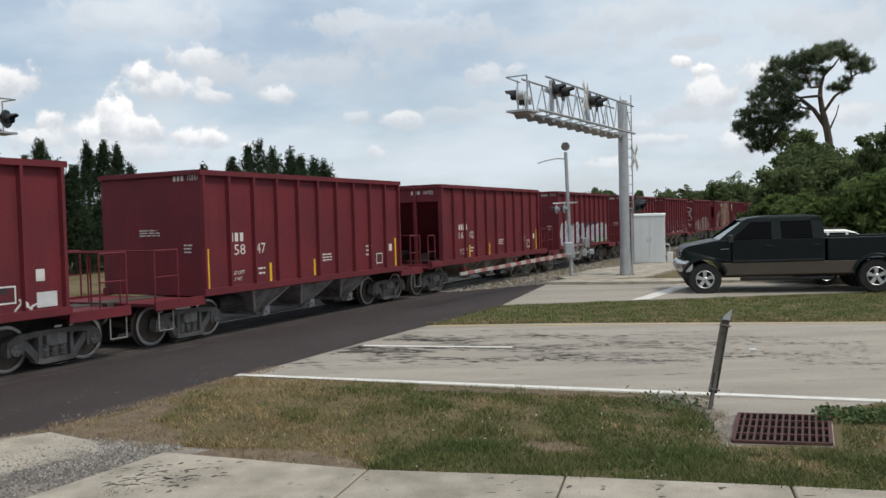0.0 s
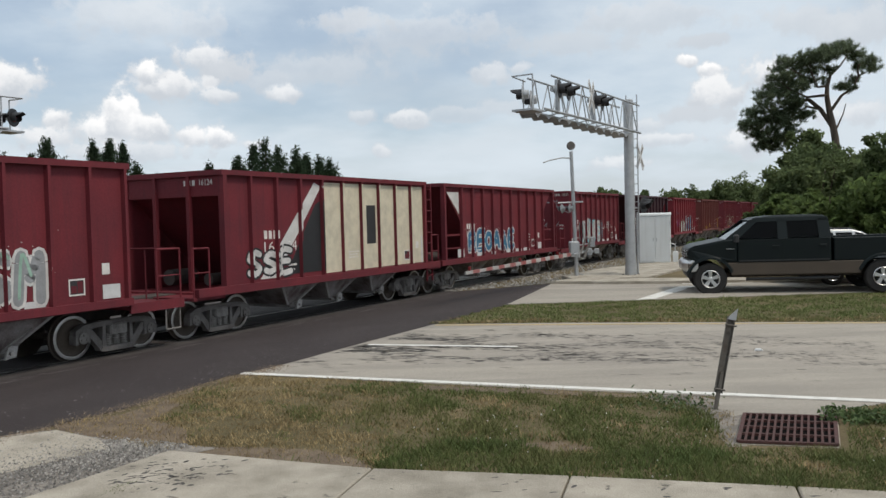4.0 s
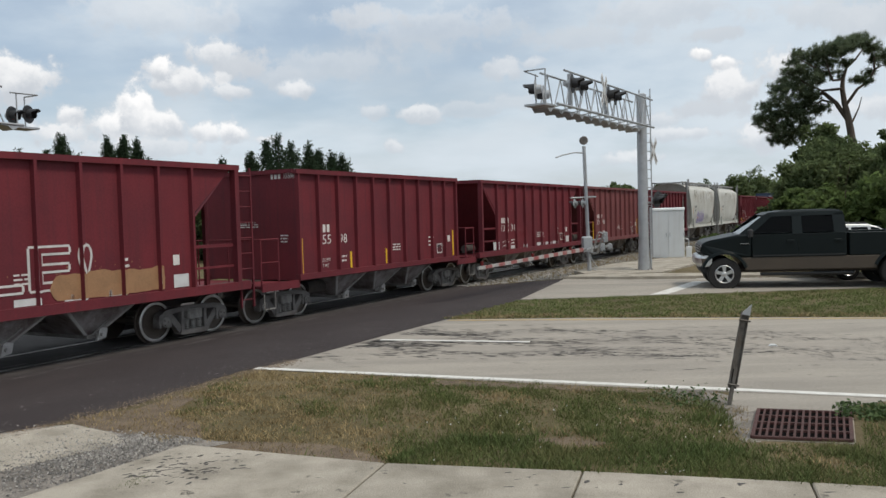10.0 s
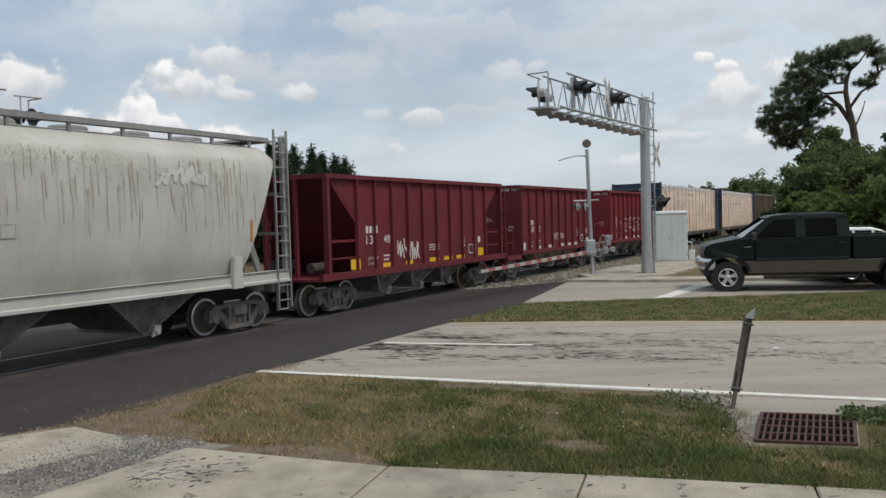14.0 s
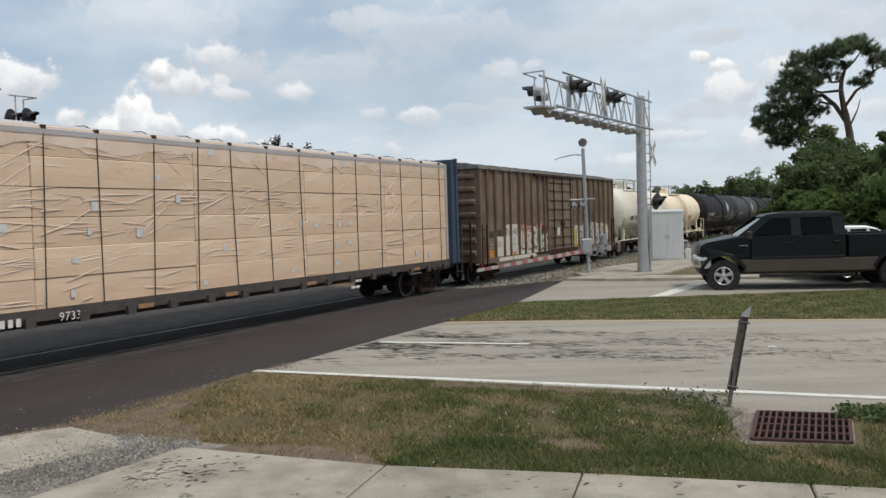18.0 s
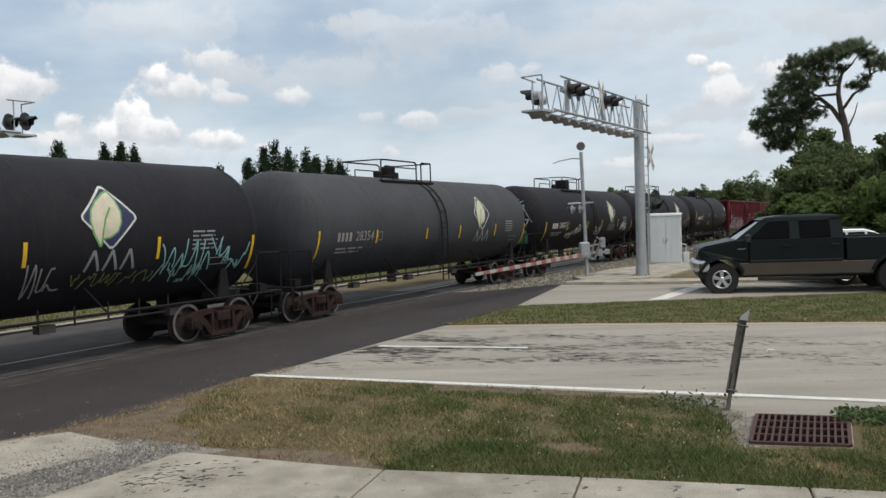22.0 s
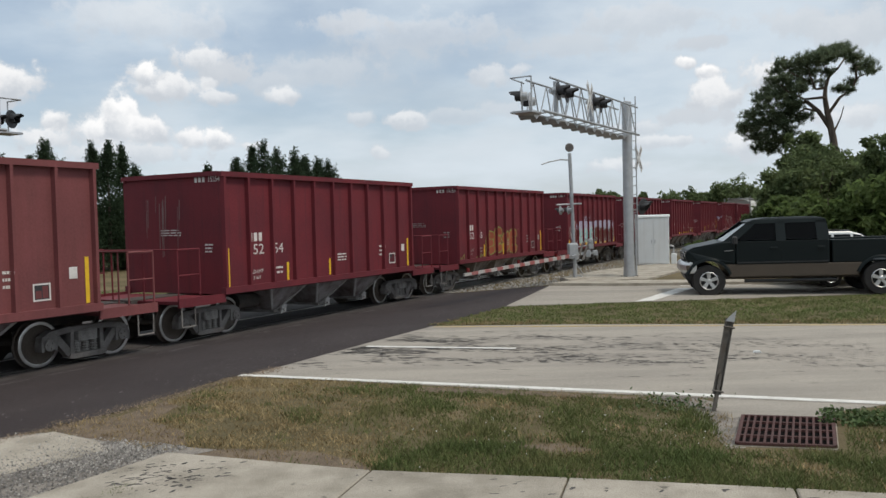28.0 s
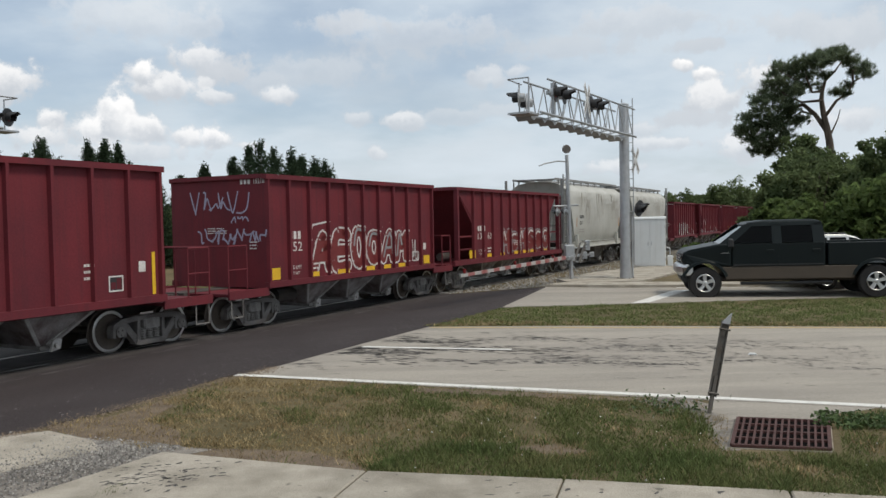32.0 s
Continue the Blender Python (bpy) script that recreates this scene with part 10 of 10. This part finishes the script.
def boxcar_marks():
    w = WAGONS[27][0]
    posts = BOXCAR_LEFT + [10.35 + i * (17.0 - 10.35) / 8 for i in range(1, 8)]
    p = Paint(w, sheet_surface(posts, 0.08, HALF - 0.09, HALF + 0.015))
    p.rect(1.60, 1.02, 2.44, 1.80, "patch_white").rect(2.42, 1.02, 3.66, 2.26, "patch_white").done("painted_panel", "white repainted panel")
    p.rect(0.77, 1.02, 1.34, 1.30, "patch_orange").rect(2.98, 1.02, 3.5, 1.16, "patch_orange").done("reflector", "orange painted patch")
    p.bars(0.88, 1.76, 1.34, 2.06, 2, "letter_black", 1, 0.8).bars(1.62, 1.82, 2.06, 2.08, 2, "letter_black", 1, 0.8).done("data_stencil")
    p.text("71", 2.50, 1.82, 2.82, 2.10, "letter_black").text("041", 3.04, 1.82, 3.58, 2.10, "letter_black").rect(3.2, 1.42, 3.44, 1.68, "letter_black").rect(3.22, 1.44, 3.42, 1.66, "patch_white").done("wagon_number", "black painted wagon number")
    p.bars(0.88, 1.36, 1.3, 1.62, 5, "letter_dim", 2, 0.6).bars(1.66, 1.42, 2.1, 1.66, 6, "letter_dim", 2, 0.7).done("data_stencil")
    p.cloud(3.7, 1.6, 7.05, 2.25, "sp_pink", 66, 26).rect(3.66, 1.0, 7.02, 1.55, "patch_white").cloud(3.6, 1.0, 7.0, 2.1, "patch_white", 60, 26).piece(3.75, 1.15, 5.1, 2.12, 3, "patch_white", "sp_brown", 271, 0.5, "sp_pink").piece(5.2, 1.05, 7.0, 2.15, 3, "patch_white", "letter_black", 272, 0.42, "sp_cream").cloud(6.3, 1.75, 7.0, 2.2, "sp_brown", 61, 6)
    p.curve([(5.0, 1.1), (5.4, 1.4), (5.3, 1.15), (5.8, 1.25), (6.2, 1.08), (6.9, 1.2)], 0.035, "letter_black").disc(6.1, 1.4, 0.14, "sp_yellow").done("graffiti", "white, pink and yellow peeling spray paint with black lines")
    p.cloud(10.5, 1.0, 16.2, 2.2, "sp_cream", 63, 30).cloud(10.5, 1.0, 12.0, 2.0, "sp_yellow", 64, 10).piece(11.0, 1.05, 15.8, 2.15, 6, "sp_white", "letter_black", 273, 0.34, "sp_lilac").done("graffiti", "white spray-painted letters with black outline")
    q = Paint(w, lambda poly: [([(x, -HALF - 0.003, z) for x, z in poly], 0)])
    q.rect(1.6, 0.84, 2.9, 0.98, "patch_white").rect(3.0, 0.84, 7.0, 0.98, "patch_white").done("painted_panel", "white paint on the side sill")
    p = Paint(w, lambda poly: [([(x, -HALF - 0.03, z) for x, z in poly], 0)])
    p.rect(8.0, 1.65, 8.36, 2.02, "patch_white").done("placard", "white placard on the door")
    p = Paint(w, sheet_surface(posts, 0.08, HALF - 0.09, HALF + 0.015))
    p.drips(0.3, 7.0, 1.6, 4.3, "stain_dark", 75, 60).drips(10.4, 16.8, 1.6, 4.3, "stain_dark", 76, 60).done("rust_stain", "dark rust streaks down the sheets")


def leaf_logo(p, x, z):
    """A rounded diamond with a pointed leaf over it."""
    def diamond(grow, dz=0.0):
        out = []
        for k in range(4):
            a0 = k * math.pi / 2
            for q in (-0.16, -0.06, 0.06, 0.16):
                rad = min(0.6 + grow, (0.63 + grow * 1.3) / (abs(math.cos(q)) + abs(math.sin(q))))
                out.append((x + 0.6 + rad * math.cos(a0 + q), z + dz + rad * 0.96 * math.sin(a0 + q)))
        return out
    p.add([diamond(0.045)], "sp_white").add([diamond(0.0)], "sp_navy")
    leaf = [(0.34, -0.52), (0.22, -0.30), (0.17, -0.06), (0.22, 0.14), (0.36, 0.30), (0.56, 0.44), (0.70, 0.50), (0.80, 0.32), (0.86, 0.10), (0.84, -0.10), (0.74, -0.28), (0.56, -0.38), (0.42, -0.40), (0.40, -0.52)]
    p.add([[(x + 0.53 + (a - 0.53) * 1.12, z + b * 1.1) for a, b in leaf]], "sp_green").add([[(x + a, z + b) for a, b in leaf]], "sp_cream")
    p.stroke([(x + 0.38, z - 0.5), (x + 0.42, z - 0.25), (x + 0.50, z - 0.02), (x + 0.64, z + 0.18)], 0.045, "sp_green")


def tank_marks():
    spec = {30: ("28156", True), 31: ("28354", True), 32: ("28607", True), 33: ("28528", True), 34: ("291380", False)}
    for i in range(28, 35):
        w = WAGONS[i][0]
        zc, r = TANK_SIZE[i == 29]
        L, knuckle = ORDER[i][3:5]
        p = Paint(w, tank_surface(zc, r))
        e = EndPaint(w, head_surface(zc, r, knuckle))
        if i < 30:
            num = "72051" if i == 28 else "61237"
            x = 2.7 if i == 28 else 1.9
            p.bars(x, 2.16, x + 0.72, 2.42, 4, "letter_black", 1, 0.62).text(num, x + 0.86, 2.16, x + 1.6, 2.42, "letter_black").done("wagon_number", "black painted wagon number")
            p.bars(x, 1.84, x + 1.6, 2.04, 12, "letter_dim", 2, 0.7).done("data_stencil")
            if i == 28:
                p.rect(5.0, 2.2, 5.3, 2.45, "letter_dim").rect(5.02, 2.22, 5.28, 2.43, "tank_pale").bars(4.4, 3.1, 5.7, 3.3, 9, "letter_dim", 3, 0.7).bars(7.8, 1.85, 8.5, 2.25, 8, "letter_dim", 4, 0.7).bars(9.4, 2.35, 10.3, 2.75, 8, "letter_dim", 5, 0.7)
                p.rect(8.68, 2.02, 9.0, 2.22, "letter_black").done("data_stencil")
                p.rect(7.88, 2.36, 8.46, 2.66, "patch_orange").done("placard", "orange placard")
                for a, b, c in ((1.36, 1.62, 2.32), (4.46, 1.95, 2.3), (6.95, 2.0, 2.32), (8.66, 2.0, 2.34)):
                    p.rect(a, b, a + 0.075, c, "sp_red").done("reflector", "faded red strip")
                p.stroke([(3.2, 1.55), (3.5, 1.70), (3.62, 1.60), (3.9, 1.82), (4.0, 1.62), (4.2, 1.85)], 0.045, "sp_teal").tag(4.2, 1.55, 5.3, 1.9, "sp_teal", 71, 0.04, 5).tag(5.5, 1.55, 6.0, 1.95, "sp_teal", 72, 0.04, 3).done("graffiti", "dark green scrawl")
                p.drips(4.6, 3.5, 3.1, 3.75, "stain_rust", 28, 11).drips(6.7, 3.3, 2.2, 3.95, "stain_rust", 29, 16).done("rust_stain", "rust streaks down from the platform")
            else:
                p.rect(7.95, 2.02, 8.68, 2.26, "patch_orange").done("placard", "orange placard")
                p.bars(10.4, 1.95, 11.3, 2.5, 8, "letter_dim", 6, 0.7).bars(9.2, 1.78, 9.9, 1.9, 6, "letter_dim", 2, 0.7).bars(7.7, 1.65, 8.7, 1.85, 9, "letter_dim", 3, 0.7).rect(10.55, 1.6, 10.9, 1.8, "letter_black").done("data_stencil")
                for a, b, c in ((1.46, 1.7, 2.4), (5.3, 2.0, 2.48), (7.75, 2.05, 2.42), (9.5, 2.1, 2.45), (11.88, 1.9, 2.55)):
                    p.rect(a, b, a + 0.085, c, "yellow_mark").done("reflector", "yellow strip")
                p.rect(6.0, 1.35, 6.75, 3.98, "stain_rust").drips(5.2, 6.1, 1.5, 3.9, "stain_faint", 30, 26).drips(6.6, 7.2, 1.3, 3.9, "stain_faint", 31, 14).done("rust_stain", "broad rust streak behind the ladder")
            e.bars(0.1, 3.1, -0.4, 3.24, 4, "letter_black", 1, 0.6).text(num, -0.45, 3.1, -0.92, 3.24, "letter_black").done("wagon_number")
            e.bars(0.3, 2.4, -0.2, 2.95, 5, "letter_dim", 4, 0.6).bars(-0.4, 2.35, -0.95, 2.95, 5, "letter_dim", 6, 0.6).done("data_stencil")
            continue
        num, logo = spec[i]
        pale_word = "white_letter" if i in (30, 32, 34) else "letter_dim"
        p.bars(2.2, 2.12, 2.95, 2.40, 4, pale_word, 1, 0.62).text(num, 3.1, 2.12, 4.02, 2.40, pale_word).done("wagon_number", "white painted wagon number")
        p.bars(2.2, 1.80, 3.7, 2.0, 11, "letter_dim", 2, 0.7).rect(4.28, 2.1, 4.5, 2.36, "letter_dim").rect(4.30, 2.12, 4.48, 2.34, ORDER[i][1]).done("data_stencil")
        for a, b, c in ((1.30, 1.62, 2.44), (4.15, 2.02, 2.42), (7.2, 2.05, 2.40), (9.6, 2.0, 2.45), (12.62, 2.0, 2.46), (15.5, 1.62, 2.42)) if i != 34 else ((1.27, 2.07, 2.94), (4.16, 2.32, 2.64), (6.86, 2.32, 2.6), (10.05, 2.3, 2.56), (12.6, 2.2, 2.5), (15.5, 1.7, 2.6)):
            p.rect(a, b, a + 0.08, c, "yellow_mark").done("reflector", "yellow reflective strip")
        p.bars(13.6 if i != 33 else 14.7, 2.15, 14.5 if i != 33 else 15.3, 2.62, 4, "sp_grey", 5, 0.85).done("data_stencil")
        p.rect(14.2, 1.78, 14.8, 1.95, "letter_dim").rect(14.22, 1.80, 14.78, 1.93, ORDER[i][1]).done("placard", "dim framed placard")
        if logo:
            leaf_logo(p, 10.86, 2.88)
            p.done("emblem", "plain cream leaf shape on a navy diamond")
            for k in range(3):
                x = 10.92 + k * 0.42
                p.stroke([(x, 1.84), (x + 0.17, 2.24), (x + 0.32, 1.84)], 0.06, "letter_dim" if i in (32, 33) else "sp_grey", False).done("emblem", "plain grey stroke under the leaf shape")
        if i == 34:
            p.rect(6.9, 1.66, 7.48, 1.92, "patch_orange").done("placard", "dull orange placard")
            p.tag(14.6, 2.85, 15.5, 3.4, "sp_white", 80, 0.035, 4).done("graffiti", "white scrawl near the tank's end")
        if i == 30:
            p.tag(2.2, 1.6, 4.4, 1.95, "letter_dim", 83, 0.03, 8).tag(4.6, 1.5, 8.4, 2.15, "letter_dim", 81, 0.035, 9).tag(9.7, 1.4, 10.4, 2.1, "letter_dim", 79, 0.035, 3).tag(10.6, 1.5, 12.6, 1.8, "sp_lime", 78, 0.02, 8)
            p.tag(12.7, 1.65, 15.4, 2.4, "sp_aqua", 82, 0.035, 11).tag(12.7, 1.45, 14.0, 1.9, "sp_mint", 77, 0.03, 6).done("graffiti", "grey and cyan scrawls along the tank")
        if i == 32:
            p.tag(4.1, 1.6, 5.2, 1.95, "sp_white", 84, 0.035, 6).tag(5.4, 1.8, 6.2, 2.25, "sp_white", 85, 0.04, 5).tag(8.6, 1.6, 9.6, 2.2, "sp_white", 86, 0.04, 6).tag(13.3, 1.8, 14.4, 2.35, "sp_white", 88, 0.05, 7).done("graffiti", "white scrawls along the tank")
            for k in range(15):
                a = radians(205 - k * 17)
                e.stroke([(0.15 - 0.95 * (0.1 + 0.9 * t) * -math.cos(a), 3.0 + 0.15 * t + 0.85 * t * (1 - t * 0.3) * max(0.05, math.sin(a))) for t in (0, .25, .5, .75, 1.0)], 0.018, "sp_white")
            e.cloud(0.7, 2.8, -0.8, 3.3, "sp_teal", 90, 30).cloud(0.4, 2.75, -0.6, 3.05, "sp_green", 91, 24).cloud(0.75, 1.45, -0.9, 2.25, "sp_teal", 92, 34).cloud(0.3, 1.55, -0.85, 2.1, "sp_green", 93, 26).cloud(0.6, 1.5, 0.0, 2.0, "sp_navy", 95, 20)
            e.tag(0.3, 2.75, -0.6, 3.15, "sp_white", 97, 0.02, 5).tag(-0.3, 1.55, -0.8, 1.95, "sp_blue", 94, 0.035, 3)
            for k in range(40):
                a, b = -0.75 - 0.012 * k % 0.35, 3.1 - 0.022 * k
                e.rect(a, b, a - 0.02, b + 0.02, "sp_white")
            e.done("graffiti", "green and white spray paint on the tank's end")
            e.bars(0.7, 2.36, 0.0, 2.60, 4, "white_letter", 1, 0.6).text("28607", -0.1, 2.36, -1.0, 2.60, "white_letter").done("wagon_number")
        elif i in (33, 34):
            e.bars(0.55, 3.1, -0.05, 3.24, 3, "white_letter", 1, 0.6).text(num, -0.15, 3.1, -0.75, 3.24, "white_letter").bars(0.4, 2.78, -0.4, 2.98, 8, "letter_dim", 2, 0.6).done("wagon_number")
        elif i == 30:
            e.tag(0.6, 2.9, -1.0, 3.3, "sp_rust", 98, 0.02, 5).done("graffiti", "thin brown scrawl on the tank's end")
            e.bars(0.2, 2.6, -0.2, 2.72, 3, "letter_dim", 1, 0.6).text(num, -0.25, 2.6, -0.7, 2.72, "letter_dim").done("wagon_number")
        if i == 33:
            p.tag(2.2, 1.55, 4.2, 2.0, "letter_dim", 97, 0.03, 8).tag(4.7, 1.6, 7.0, 2.2, "letter_dim", 93, 0.025, 8).tag(8.6, 1.6, 10.6, 2.1, "letter_dim", 95, 0.03, 8)
            p.tag(12.6, 1.75, 14.6, 2.25, "sp_grey", 96, 0.025, 6).ring(14.2, 2.15, 0.16, 0.025, "sp_grey").ring(14.2, 2.15, 0.07, 0.02, "sp_grey").done("graffiti", "grey scrawls along the tank")


def beam_marks():
    for i in (25, 26):
        w = WAGONS[i][0]
        e = EndPaint(w, end_surface(-0.16))
        e.bars(-0.2, 4.1, -1.0, 4.3, 5, "white_letter", 2, 0.6).bars(-0.2, 2.4, -1.2, 2.6, 9, "letter_dim", 2, 0.6).done("data_stencil")
        p = Paint(w, lambda q: [([(x, -1.545, z) for x, z in q], 0)])
        p.bars(3.55, 0.90, 4.0, 1.06, 3, "white_letter", 1, 0.6).text("9812" if i == 25 else "9733", 4.7, 0.90, 5.15, 1.06).bars(14.0, 0.66, 14.6, 1.0, 3, "white_letter", 2, 0.6).done("wagon_number")
        for x in (2.2, 6.5, 9.0, 12.0, 17.5):
            p.rect(x, 0.93, x + 0.4, 1.02, "sp_rust")
        p.done("reflector")
        p = Paint(w, lambda q: [([(x, -1.645, z) for x, z in q], 0)])
        p.rect(0.05, 2.3, 0.2, 2.6, "white_letter").rect(0.1, 1.5, 0.18, 2.1, "yellow_mark").done("placard")


for i_, (num_, style_) in NUMBERS.items():
    hopper_marks(i_, num_, style_, ORDER[i_][0])
hopper_graffiti()
covered_marks()
boxcar_marks()
tank_marks()
beam_marks()



def motions():
    """The train rolls past at one steady speed; the wheels turn while a wagon passes the crossing."""
    step = 1 / FPS
    for w, s in WAGONS:
        walk(w, [(t, track_pose(s - SPEED * t)) for t in (0, 8, 16, 24, 32)])
        first, last = max(0.0, (s - 58) / SPEED), min(32.0, (s + 26) / SPEED)
        if last <= first:
            continue
        n = int((last - first) / step)
        turns = [(first + i * step, -math.degrees(SPEED * i * step / 0.445) % 360) for i in range(n + 1)]
        turns = ([(0.0, turns[0][1])] if first > step else []) + turns + ([(32.0, turns[-1][1])] if last < 32 - step else [])
        for b in w.children:
            for wheels in b.children:
                if wheels.name.startswith("wheelset"):
                    x = wheels.matrix_basis.translation.x
                    walk(wheels, [(t, pose(x, 0, 0.445, 0, a, 0)) for t, a in turns])


motions()
